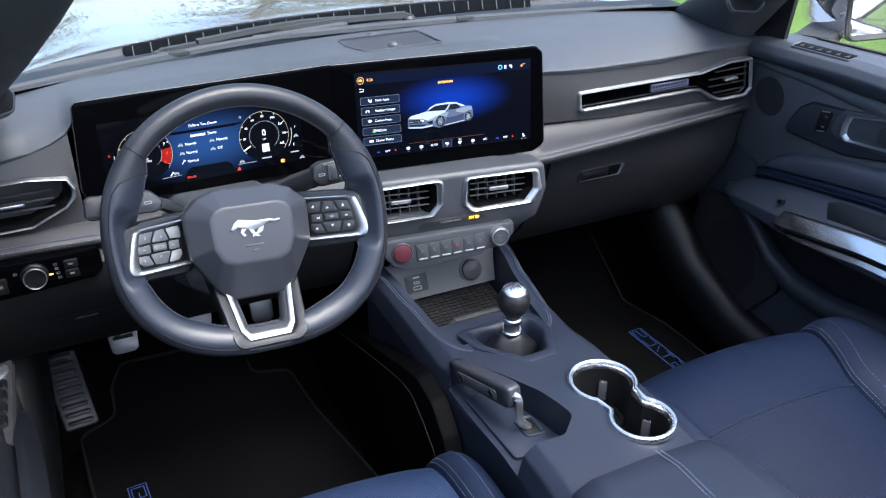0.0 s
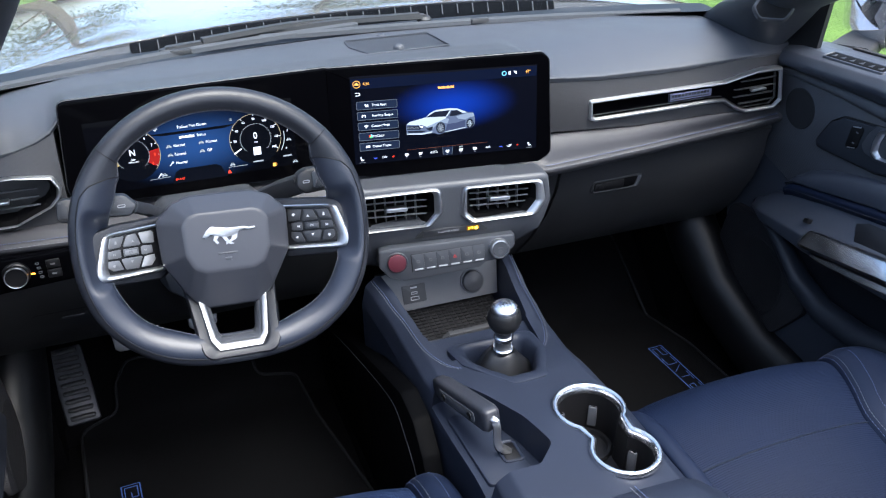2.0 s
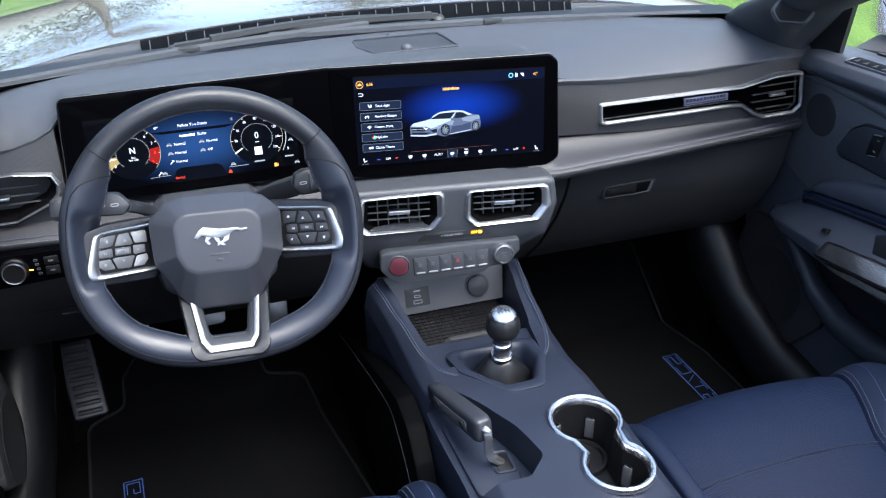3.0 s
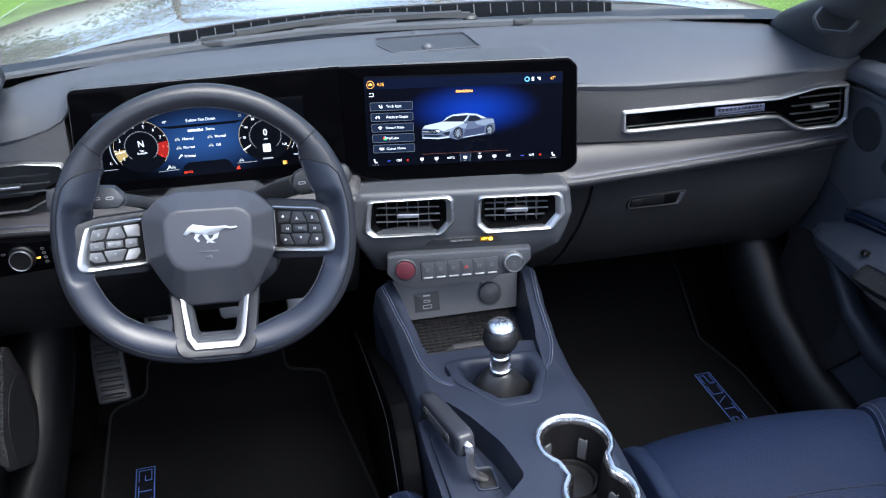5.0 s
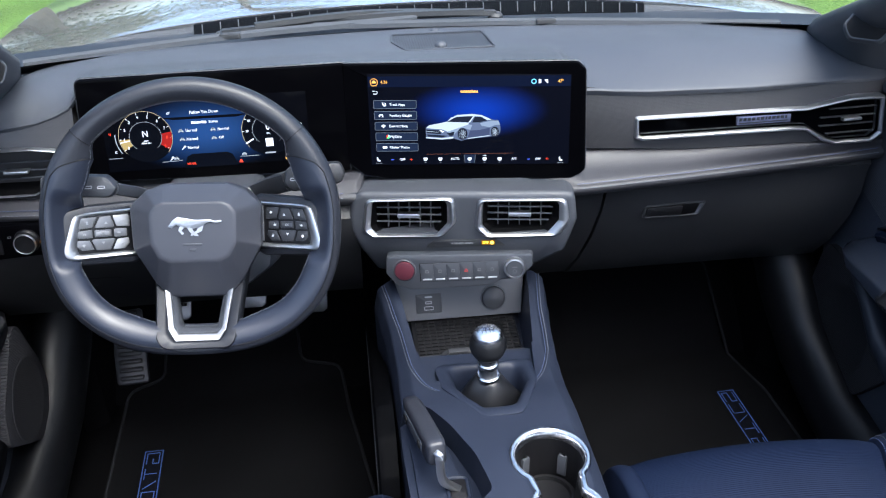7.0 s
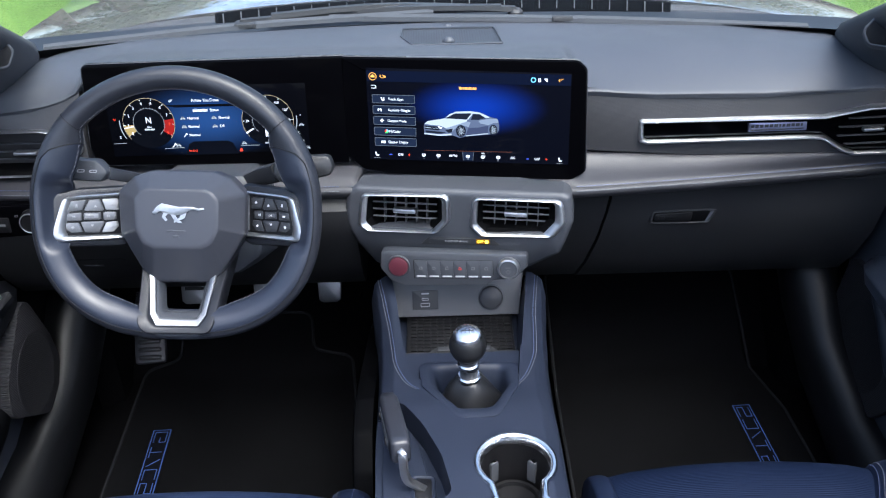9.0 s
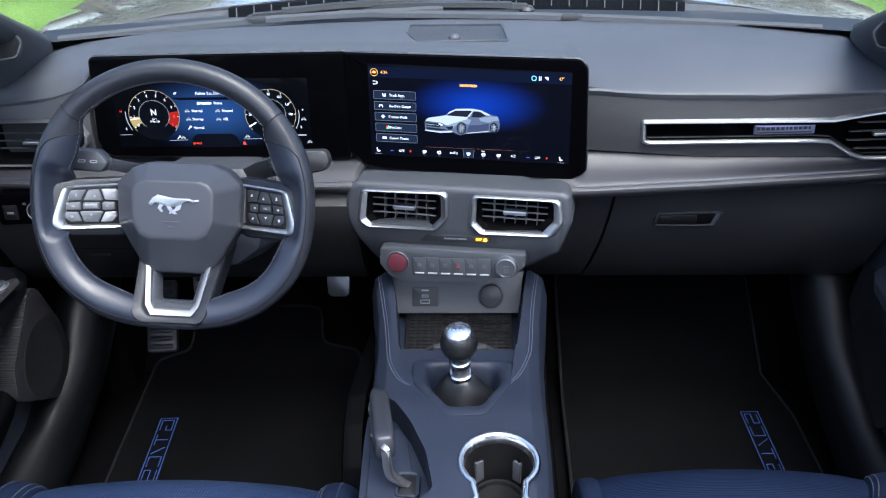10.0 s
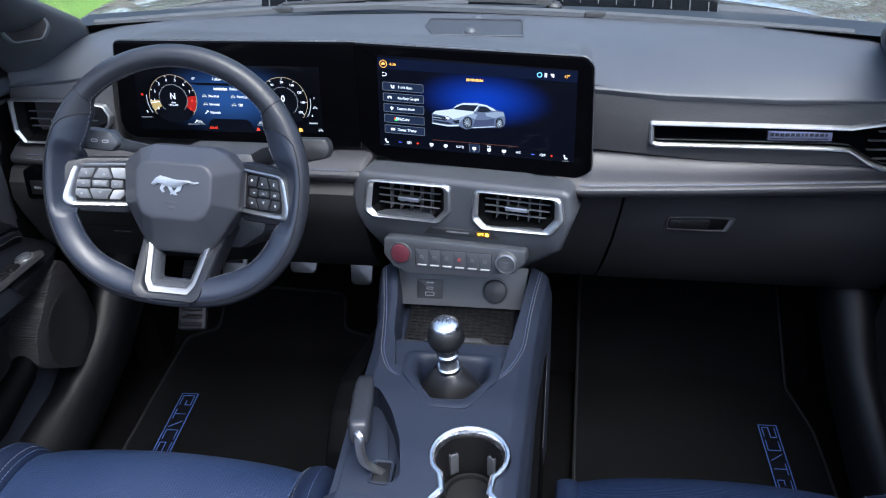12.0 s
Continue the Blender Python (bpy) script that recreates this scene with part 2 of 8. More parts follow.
def moulding(pts, r, profile, m, seg=4, bm=None, fill=False):
    """A frame round a polygon: profile lists (inset, depth) from the outside in."""
    rings = []
    for d, w in profile:
        q = inset(pts, d)
        rr = [max(x - d, 0.0008) for x in r] if isinstance(r, (list, tuple)) else max(r - d, 0.0008)
        rings.append([(u, v, w) for u, v in fillet(q, rr, seg)])
    bm = loft(rings, m, caps=False, bm=bm)
    return bm


def sweep(path, section, closed=False, m=None, bm=None, up=(0, 0, 1)):
    """A section (list of (a, b)) along a path; a lies across, b along up."""
    m = m or Matrix()
    pts = [Vector(p) for p in path]
    n, rings = len(pts), []
    for i, p in enumerate(pts):
        t = (pts[(i + 1) % n] - pts[i - 1]) if closed else (pts[min(i + 1, n - 1)] - pts[max(i - 1, 0)])
        t.normalize()
        side = t.cross(Vector(up)).normalized()
        top = side.cross(t)
        rings.append([tuple(p + side * a + top * b) for a, b in section])
    if closed:
        rings.append(rings[0])
        bm = loft(rings, m, caps=False, bm=bm)
        bmesh.ops.remove_doubles(bm, verts=bm.verts, dist=1e-6)
        return bm
    return loft(rings, m, bm=bm)


def circle(r, n=12, a0=0.0):
    return [(r * math.cos(a0 + 2 * math.pi * i / n), r * math.sin(a0 + 2 * math.pi * i / n)) for i in range(n)]


def tube(path, r, n=10, closed=False, m=None, bm=None, up=(0, 0, 1)):
    return sweep(path, circle(r, n), closed, m, bm, up)


def smooth_path(pts, steps=6, closed=False):
    """A Catmull-Rom curve through the points."""
    p = [Vector(q) for q in pts]
    n, out = len(p), []
    for i in range(n if closed else n - 1):
        a, b, c, d = (p[(i + k) % n] if closed else p[min(max(i + k, 0), n - 1)] for k in (-1, 0, 1, 2))
        for s in range(steps):
            t = s / steps
            out.append(0.5 * ((2 * b) + (c - a) * t + (2 * a - 5 * b + 4 * c - d) * t * t + (3 * b - a - 3 * c + d) * t ** 3))
    if not closed:
        out.append(p[-1])
    return out


def stitches(path, parent, mat_=None, step=0.006, length=0.0042, r=0.0006, lift=0.0006):
    """A row of thread stitches along a path, one mesh."""
    pts = [Vector(p) for p in path]
    bm, left = bmesh.new(), 0.0
    for a, b in zip(pts, pts[1:]):
        d = (b - a).length
        if d < 1e-6:
            continue
        t = (b - a) / d
        s = left
        while s + length < d + length * 0.5:
            q0, q1 = a + t * s, a + t * (s + length)
            mid = (q0 + q1) / 2 + Vector((0, 0, lift))
            tube([q0, mid, q1], r, 5, bm=bm, up=(0.3, 0.5, 0.81))
            s += step
        left = s - d
    return part("stitching", bm, mat_ or THREAD, parent, "row of thread stitches")


def lathe(profile, m, n=24, bm=None):
    """A turned shape: profile lists (radius, height along w)."""
    rings = [[(r * math.cos(2 * math.pi * i / n), r * math.sin(2 * math.pi * i / n), h) for i in range(n)] for r, h in profile]
    return loft(rings, m, bm=bm)


def lettering(body, size, m, mat_, parent, label="", name="lettering", align="CENTER", depth=0.0001):
    cu = bpy.data.curves.new(name, "FONT")
    cu.body, cu.size, cu.align_x, cu.align_y, cu.extrude = body, size, align, "CENTER", depth
    cu.resolution_u = 2
    tmp = new("tmp_text", cu)
    me = bpy.data.meshes.new_from_object(tmp.evaluated_get(bpy.context.evaluated_depsgraph_get()))
    bpy.data.objects.remove(tmp)
    bpy.data.curves.remove(cu)
    me.transform(m @ Matrix.Diagonal((0.84, 0.97, 1, 1)))
    bm = bmesh.new()
    bm.from_mesh(me)
    bpy.data.meshes.remove(me)
    return part(name, bm, mat_, parent, label)


def carve(bm, cutters):
    """Cuts closed shapes out of a closed body."""
    def tmp(b):
        me = bpy.data.meshes.new("tmp")
        bmesh.ops.recalc_face_normals(b, faces=b.faces)
        b.to_mesh(me)
        b.free()
        return new("tmp_body", me)
    body = tmp(bm)
    for c in cutters:
        knife = tmp(c)
        mod = body.modifiers.new("cut", "BOOLEAN")
        mod.operation, mod.solver, mod.object = "DIFFERENCE", "EXACT", knife
        me = bpy.data.meshes.new_from_object(body.evaluated_get(bpy.context.evaluated_depsgraph_get()))
        body.modifiers.clear()
        body.data = me
        bpy.data.objects.remove(knife)
    out = bmesh.new()
    out.from_mesh(body.data)
    bpy.data.objects.remove(body)
    return out


def interp(table, x, ease=True):
    """Straight interpolation in rows (x, value, value ...)."""
    if x <= table[0][0]:
        return table[0][1:]
    for a, b in zip(table, table[1:]):
        if x <= b[0]:
            f = (x - a[0]) / (b[0] - a[0])
            f = f * f * (3 - 2 * f) if ease else f
            return tuple(p + (q - p) * f for p, q in zip(a[1:], b[1:]))
    return table[-1][1:]


# ---- ground and surroundings ----
def grass_material():
    m = material("lawn", (0.085, 0.150, 0.035), 0.9, grain=60, depth=0.03, vary=0.45, blotch=1.7, spec=0.2)
    return m


LAWN = grass_material()
bm = bmesh.new()
bmesh.ops.create_grid(bm, x_segments=60, y_segments=60, size=60)
for v in bm.verts:
    v.co.z = 0.02 * noise.noise(v.co * 0.6)
ground = link("ground", bm, LAWN)
tagged(ground, "green mown lawn round the parked car", "ground", kind="structure")


def tree(at, height, spread, seed):
    rnd = random.Random(seed)
    t = thing("tree", at, "leafy tree with a grey trunk beyond the car", "tree", "trees ahead of the car")
    bm = bmesh.new()
    x, y, z = at
    path = [(x + 0.15 * math.sin(i), y + 0.1 * math.cos(i * 1.7), height * 0.75 * i / 6) for i in range(7)]
    rings = []
    for i, p in enumerate(path):
        r = 0.24 * (1 - i / 8) + (0.12 if i == 0 else 0)
        rings.append([(p[0] + r * math.cos(k * math.pi / 5), p[1] + r * math.sin(k * math.pi / 5), p[2]) for k in range(10)])
    loft(rings, bm=bm)
    tips = []
    for i in range(22):
        f = 0.3 + 0.65 * rnd.random()
        b = Vector(path[int(f * 6)])
        a, ln = rnd.random() * 6.28, spread * (0.5 + 0.6 * rnd.random()) * (1.15 - f * 0.5)
        e = b + Vector((math.cos(a) * ln, math.sin(a) * ln, ln * (0.3 + 0.5 * rnd.random())))
        mid = (b + e) / 2 + Vector((0, 0, 0.25))
        q = [b, mid, e]
        rr = []
        for j, c in enumerate(q):
            r = 0.07 * (1 - j * 0.42)
            rr.append([tuple(c + Vector((math.cos(k * 1.047) * r, math.sin(k * 1.047) * r, 0))) for k in range(6)])
        loft(rr, bm=bm)
        tips += [mid, (mid + e) / 2, e]
    part("trunk", bm, BARK, t)
    verts, faces = [], []
    for tip in tips:
        for _ in range(150):
            c = tip + Vector((rnd.gauss(0, 0.45), rnd.gauss(0, 0.45), rnd.gauss(0, 0.38)))
            d1 = Vector((rnd.uniform(-1, 1), rnd.uniform(-1, 1), rnd.uniform(-1, 1))).normalized() * 0.06
            d2 = d1.orthogonal().normalized() * 0.038
            n = len(verts)
            verts += [c - d1, c + d2, c + d1, c - d2]
            faces.append((n, n + 1, n + 2, n + 3))
    me = bpy.data.meshes.new("crown")
    me.from_pydata([tuple(v) for v in verts], [], faces)
    me.materials.append(LEAF)
    ob = new("crown", me)
    ob.parent = t
    ob.matrix_parent_inverse = Matrix.Translation(at).inverted()


BARK = material("bark", (0.16, 0.14, 0.12), 0.9, grain=40, depth=0.02, vary=0.3)
LEAF = material("leaves", (0.050, 0.068, 0.034), 0.6, vary=0.4, blotch=3)
for i, (tx, ty, th, sp) in enumerate(((-7.0, 15.0, 9.0, 2.6), (-2.2, 19.0, 11.0, 3.0), (3.4, 16.0, 9.5, 2.6), (8.5, 20.0, 10.0, 3.0), (-12.0, 21.0, 11.0, 3.2), (-4.2, 11.0, 7.5, 2.2), (4.6, 12.0, 7.5, 2.0))):
    tree((tx, ty, 0), th, sp, i + 3)


def treeline(spans, seed):
    """An unseen far foliage belt added to block low sky light: many small leaf clumps with an uneven top."""
    rnd = random.Random(seed)
    verts, faces = [], []
    for (x0, y0), (x1, y1), n in spans:
        for _ in range(n):
            f = rnd.random()
            top = 3.2 + 1.5 * noise.noise(Vector((f * 9, x0, y0)))
            c = Vector((x0 + (x1 - x0) * f + rnd.gauss(0, 0.9), y0 + (y1 - y0) * f + rnd.gauss(0, 0.9), top * rnd.random() ** 0.8))
            d1 = Vector((rnd.uniform(-1, 1), rnd.uniform(-1, 1), rnd.uniform(-1, 1))).normalized() * 0.30
            d2 = d1.orthogonal().normalized() * 0.20
            k = len(verts)
            verts += [c - d1, c + d2, c + d1, c - d2]
            faces.append((k, k + 1, k + 2, k + 3))
    me = bpy.data.meshes.new("treeline")
    me.from_pydata([tuple(v) for v in verts], [], faces)
    me.materials.append(LEAF)
    return tagged(new("treeline", me), "unseen belt of trees added to block low sky light", "trees", kind="stuff")


treeline((((-11, -12), (-11, 12), 9000), ((11, -12), (12, 10), 8000), ((-16, -24), (16, -24), 7000)), 4)


# ---- car body round the cabin ----
car = thing("car_body", (0, 1.0, 0.0), "silver open-top car body with long bonnet", "car")


def ring_hood(y, zc, zs, hw):
    swell = min(max((y - 1.61) / 0.2, 0.0), 1.0)
    pts = []
    for i in range(25):
        f = -1 + 2 * i / 24
        x = f * hw
        z = zc + (zs - zc) * abs(f) ** 2.6
        bulge = 0.012 * swell * max(0, 1 - abs(abs(f) - 0.5) / 0.22)
        pts.append((x, y, z + bulge))
    return pts


# bonnet: rear edge curves with the windscreen
rings = []
for j, (y, zc, zs, hw) in enumerate(((1.60, 0.80, 0.78, 0.79), (1.60, 0.930, 0.870, 0.79), (1.603, 0.953, 0.882, 0.795), (1.63, 0.955, 0.884, 0.80), (1.80, 0.950, 0.875, 0.82), (2.10, 0.930, 0.855, 0.83),
                                     (2.45, 0.890, 0.82, 0.82), (2.75, 0.83, 0.77, 0.80), (2.92, 0.74, 0.69, 0.77), (2.97, 0.62, 0.60, 0.74))):
    ring = ring_hood(y, zc, zs, hw)
    if y < 1.7:
        ring = [(x, yy + 0.075 * (1 - (x / 0.8) ** 2) ** 1.0 - 0.03 * (abs(x) > 0.55) * (abs(x) - 0.55) / 0.25, z) for x, yy, z in ring]
    rings.append(ring)
part("bonnet", loft(rings, closed=False), PAINT, car, "silver painted bonnet", sharp=50)
for s in (-1, 1):
    rings = []
    for y, x0, z0 in ((1.20, 0.80, 0.885), (1.62, 0.80, 0.878), (2.10, 0.833, 0.85), (2.50, 0.823, 0.81), (2.9, 0.77, 0.69)):
        rings.append([(s * (x0 - 0.03), y, z0 - 0.03), (s * (x0 + 0.001), y, z0 - 0.006), (s * (x0 + 0.008), y, z0), (s * (x0 + 0.05), y, z0 - 0.02), (s * (x0 + 0.10), y, z0 - 0.10), (s * (x0 + 0.11), y, 0.55), (s * (x0 + 0.08), y, 0.20)])
    part("wing", loft(rings, closed=False), PAINT, car, "silver front wing", sharp=60)
    rings = []
    for y, x0, z0 in ((-2.02, 0.66, 0.90), (-1.85, 0.72, 0.93), (-1.4, 0.76, 0.955), (-0.9, 0.78, 0.96), (-0.5, 0.80, 0.95), (-0.1, 0.80, 0.93), (0.18, 0.80, 0.915)):
        rings.append([(s * x0 * 0.80, y, z0 - 0.01), (s * x0, y, z0), (s * (x0 + 0.07), y, z0 - 0.04), (s * (x0 + 0.13), y, z0 - 0.2), (s * (x0 + 0.12), y, 0.5), (s * (x0 + 0.08), y, 0.20)])
    part("rear_quarter", loft(rings, closed=False), PAINT, car, "silver rear quarter panel", sharp=60)
rings = []
for y, hw, z in ((-0.90, 0.72, 0.935), (-1.30, 0.74, 0.965), (-1.70, 0.71, 0.965), (-1.90, 0.68, 0.955), (-1.96, 0.66, 0.90), (-2.02, 0.66, 0.60), (-1.98, 0.66, 0.24)):
    rings.append([(hw * f, y, z + 0.02 * (1 - f * f)) for f in (-1, -0.6, -0.2, 0.2, 0.6, 1)])
part("rear_deck", loft(rings, closed=False), PAINT, car, "silver rear deck and tail", sharp=50)
rings = []
for y, z, hw in ((2.965, 0.63, 0.76), (3.01, 0.55, 0.74), (3.02, 0.36, 0.74), (2.95, 0.22, 0.72)):
    rings.append([(hw * f, y - 0.10 * f * f, z) for f in (-1, -0.66, -0.33, 0, 0.33, 0.66, 1)])
part("front_bumper", loft(rings, closed=False), PAINT, car, "silver front bumper", sharp=50)
for s in (-1, 1):
    for yw in (2.15, -1.10):
        wm = Matrix(((0, 0, s, s * 0.80), (0, 1, 0, yw), (1, 0, 0, 0.335), (0, 0, 0, 1)))
        wl_ = part("road_wheel", lathe([(0.20, -0.10), (0.235, -0.10), (0.325, -0.095), (0.338, -0.07), (0.338, 0.07), (0.325, 0.10), (0.235, 0.105), (0.225, 0.09)], wm, 36), RUBBER, car, "black tyre")
        part("wheel_rim", lathe([(0.225, 0.095), (0.215, 0.070), (0.06, 0.055), (0.05, 0.075), (0.0, 0.078)], wm, 36), STEEL, wl_, "silver wheel rim")
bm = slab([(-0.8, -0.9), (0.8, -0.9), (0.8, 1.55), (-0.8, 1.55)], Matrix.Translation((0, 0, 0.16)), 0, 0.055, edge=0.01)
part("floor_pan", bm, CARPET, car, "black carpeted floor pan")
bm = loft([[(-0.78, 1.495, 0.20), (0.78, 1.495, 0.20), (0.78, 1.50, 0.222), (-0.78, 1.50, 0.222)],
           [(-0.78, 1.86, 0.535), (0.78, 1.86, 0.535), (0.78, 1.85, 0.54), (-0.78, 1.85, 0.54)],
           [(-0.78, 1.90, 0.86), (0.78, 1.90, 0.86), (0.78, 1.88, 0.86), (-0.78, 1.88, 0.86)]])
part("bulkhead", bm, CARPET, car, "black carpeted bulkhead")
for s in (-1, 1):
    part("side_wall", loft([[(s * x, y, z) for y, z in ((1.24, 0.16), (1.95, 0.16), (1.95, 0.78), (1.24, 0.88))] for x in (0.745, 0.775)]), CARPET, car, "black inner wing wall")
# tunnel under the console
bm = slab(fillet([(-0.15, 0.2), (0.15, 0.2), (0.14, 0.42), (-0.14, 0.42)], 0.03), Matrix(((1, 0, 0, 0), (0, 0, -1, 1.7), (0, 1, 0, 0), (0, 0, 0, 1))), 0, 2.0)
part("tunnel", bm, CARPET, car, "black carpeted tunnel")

# ---- scuttle, wipers, windscreen ----
scuttle = thing("scuttle_panel", (0, 1.6, 0.9), "black plastic scuttle grille under the windscreen", "scuttle", kind="structure")
rings = []
for i in range(33):
    f = -1 + i / 16
    x = f * 0.74
    k = 1 - f * f
    yb = 1.44 + 0.115 * k - 0.03 * max(0, abs(f) - 0.8) * 4
    rings.append([(x, yb + 0.012, 0.90), (x, yb + 0.014, 0.925 + 0.006 * k), (x, yb + 0.05, 0.922 + 0.006 * k), (x, yb + 0.075, 0.915 + 0.01 * k), (x, 1.60 + 0.08 * k, 0.915 + 0.01 * k), (x, 1.63 + 0.08 * k, 0.90)])
part("scuttle", loft(rings, closed=False), SCUT, scuttle)


def intake(x, drop, gap):
    """A point on the intake strip that hangs under the bonnet's rear edge."""
    g = abs(x) / 0.795
    return (x, 1.603 + 0.075 * (1 - (x / 0.8) ** 2) - gap - 0.35 * drop, 0.953 - 0.071 * g ** 2.6 - drop)


strip = part("intake_strip", loft([[intake(-0.415 + 0.83 * i / 32, d, w) for d, w in ((0.002, 0.002), (0.003, 0.006), (0.022, 0.006), (0.030, 0.004))] for i in range(33)], closed=False), INTAKE, scuttle, "black air intake strip")
for i in range(26):
    x = -0.40 + i * 0.032
    part("intake_rib", loft([[intake(x + u, d, w) for u, w in ((-0.0008, 0.004), (0.0008, 0.004), (0.0008, 0.009), (-0.0008, 0.009))] for d in (0.0035, 0.020)]), SLATM, strip)


def wiper(pivot, elbow, tip, blade_a, blade_b):
    w = thing("wiper", pivot, "black windscreen wiper parked on the scuttle", "wiper", "windscreen wipers")
    part("pivot_cap", lathe([(0.0, -0.02), (0.014, -0.02), (0.014, -0.004), (0.010, 0.001), (0.0, 0.002)], Matrix.Translation(pivot), 14), LOWER, w)
    part("arm", sweep(smooth_path([pivot, elbow, tip], 6), [(-0.008, -0.003), (0.008, -0.003), (0.006, 0.005), (-0.006, 0.005)]), LOWER, w)
    a, b = Vector(blade_a), Vector(blade_b)
    mid = (a + b) / 2 + Vector((0, 0.008, 0.004))
    bl = part("blade", sweep(smooth_path([a, mid, b], 10), [(-0.009, -0.004), (0.009, -0.004), (0.007, 0.003), (0.0, 0.006), (-0.007, 0.003)]), WIPERM, w)
    for f in (0.5,):
        p = a.lerp(b, f) + Vector((0, 0.004, 0.006))
        part("clip", slab(fillet(box2(-0.018, -0.006, 0.018, 0.006), 0.003), Matrix.Translation(p), -0.004, 0.004, edge=0.003), LOWER, bl)


wiper((-0.36, 1.605, 0.935), (-0.10, 1.600, 0.952), (0.10, 1.585, 0.955), (-0.20, 1.578, 0.946), (0.60, 1.478, 0.940))
wiper((0.13, 1.640, 0.936), (-0.10, 1.610, 0.955), (-0.30, 1.575, 0.952), (-0.66, 1.475, 0.938), (-0.02, 1.590, 0.948))

screen_glass = thing("windscreen", (0, 1.55, 0.93), "clear curved windscreen glass", "windscreen", kind="structure")
rings = []
for j in range(9):
    g = j / 8
    ring = []
    for i in range(21):
        f = -1 + i / 10
        k = 1 - f * f
        yb, zb = 1.450 + 0.112 * k, 0.930 + 0.004 * k
        yt, zt = 0.80 + 0.09 * k, 1.315 + 0.03 * k
        hw = 0.66 + (0.48 - 0.66) * g
        ring.append((f * hw, yb + (yt - yb) * g, zb + (zt - zb) * g + 0.02 * math.sin(math.pi * g)))
    rings.append(ring)
gl = part("pane", loft(rings, closed=False), GLASS, screen_glass)
gl.visible_shadow = False
rings = []
for i in range(41):
    f = -1 + i / 20
    k = 1 - f * f
    yb, zb, up_ = 1.446 + 0.112 * k, 0.936 + 0.004 * k, 0.004 + 0.022 * max(0.0, abs(f) - 0.55) / 0.45
    rings.append([(f * 0.668, yb, zb - 0.008), (f * 0.668, yb - 0.004, zb), (f * (0.668 - 0.2 * up_), yb - 0.004 - up_ * 0.86, zb + up_ * 0.51)])
part("frit_band", loft(rings, closed=False), BLACK, screen_glass, "black band round the glass edge")
bm = sweep([(-0.52 + 1.04 * i / 12, 0.785 + 0.09 * (1 - (-1 + i / 6) ** 2), 1.325 + 0.03 * (1 - (-1 + i / 6) ** 2)) for i in range(13)], [(-0.05, -0.012), (0.05, -0.015), (0.05, 0.012), (-0.05, 0.02)])
part("header_rail", bm, PILLAR, screen_glass, "black windscreen header rail")

# ---- windscreen pillars ----
for s in (-1, 1):
    pl = thing("windscreen_pillar", (s * 0.66, 1.35, 0.90), "dark trimmed windscreen pillar with tweeter", "pillar", "windscreen pillars")
    rings = []
    wide = 0.024 if s < 0 else 0.0
    for a, b, c, k in (((0.66, 1.47, 0.866), (0.74, 1.38, 0.84), (0.67, 1.36, 0.84), 1), ((0.634, 1.447, 0.938), (0.725, 1.325, 0.90), (0.650, 1.33, 0.905), 1),
                       ((0.606, 1.375, 0.976), (0.722, 1.275, 0.95), (0.630, 1.28, 0.955), 1), ((0.594, 1.30, 1.010), (0.715, 1.228, 1.0), (0.618, 1.222, 1.0), 0.8),
                       ((0.572, 1.10, 1.103), (0.680, 1.03, 1.10), (0.596, 1.045, 1.090), 0), ((0.537, 1.00, 1.174), (0.640, 0.92, 1.17), (0.560, 0.935, 1.155), 0), ((0.47, 0.80, 1.315), (0.57, 0.73, 1.31), (0.49, 0.74, 1.295), 0)):
        a, b, c = Vector(a), Vector(b), Vector(c)
        out = (a + b) / 2 + Vector((0.05, 0.05, 0.02))
        q = smooth_path([a, c, b, out], 5, closed=True)
        rings.append([(s * (p.x + wide * k), p.y, p.z) for p in q])
    part("trim", loft(rings), PILLAR, pl, sharp=60)
    # tweeter grille: a raised rounded cup on the trim
    m = look((s * (0.6045 + wide), 1.2223, 1.0073), (s * (0.611 + wide + 0.5), 1.232 + 0.70, 1.002 - 0.38))
    m = m @ Matrix.Translation((0, 0, 0.0065))
    hexa = [(-0.031, -0.002), (-0.020, -0.019), (0.019, -0.019), (0.031, 0.0), (0.021, 0.019), (-0.019, 0.019)]
    cup = part("tweeter", moulding(hexa, 0.010, [(-0.0045, -0.012), (-0.0030, -0.0015), (-0.0010, 0.0008), (0.0008, 0.0010), (0.0018, -0.001)], m), PILLAR, pl, "raised tweeter cup")
    part("grille", slab(hexa, m, -0.01, 0.001, r=0.010), GRILLE, cup, "black mesh grille")
    sail = [(1.335, 0.895), (1.236, 0.916), (1.224, 1.015), (1.240, 1.0), (1.285, 0.955)]
    part("sail_panel", loft([[(s * (x + wide * 0.5), y, z) for y, z in sail] for x in (0.728, 0.737)]), SAILSKIN, pl, "dark triangular sail panel")

# ---- rear cabin, behind the camera: unseen, added to darken glass reflections ----
rear = thing("unseen_rear_bench", (0, -0.5, 0.22), "unseen dark navy rear bench, added for dark reflections", "seat")
part("cushion", slab(fillet([(-0.55, -0.62), (0.55, -0.62), (0.55, -0.12), (-0.55, -0.12)], 0.06), Matrix(), 0.22, 0.46, edge=0.04), SIDE_NAVY, rear)
part("backrest", loft([[(u, y + v, z) for u, v in ((-0.56, 0.0), (0.56, 0.0), (0.56, -0.2), (-0.56, -0.2))] for z, y in ((0.22, -0.56), (0.5, -0.60), (0.86, -0.78), (0.90, -0.85))]), SIDE_NAVY, rear)
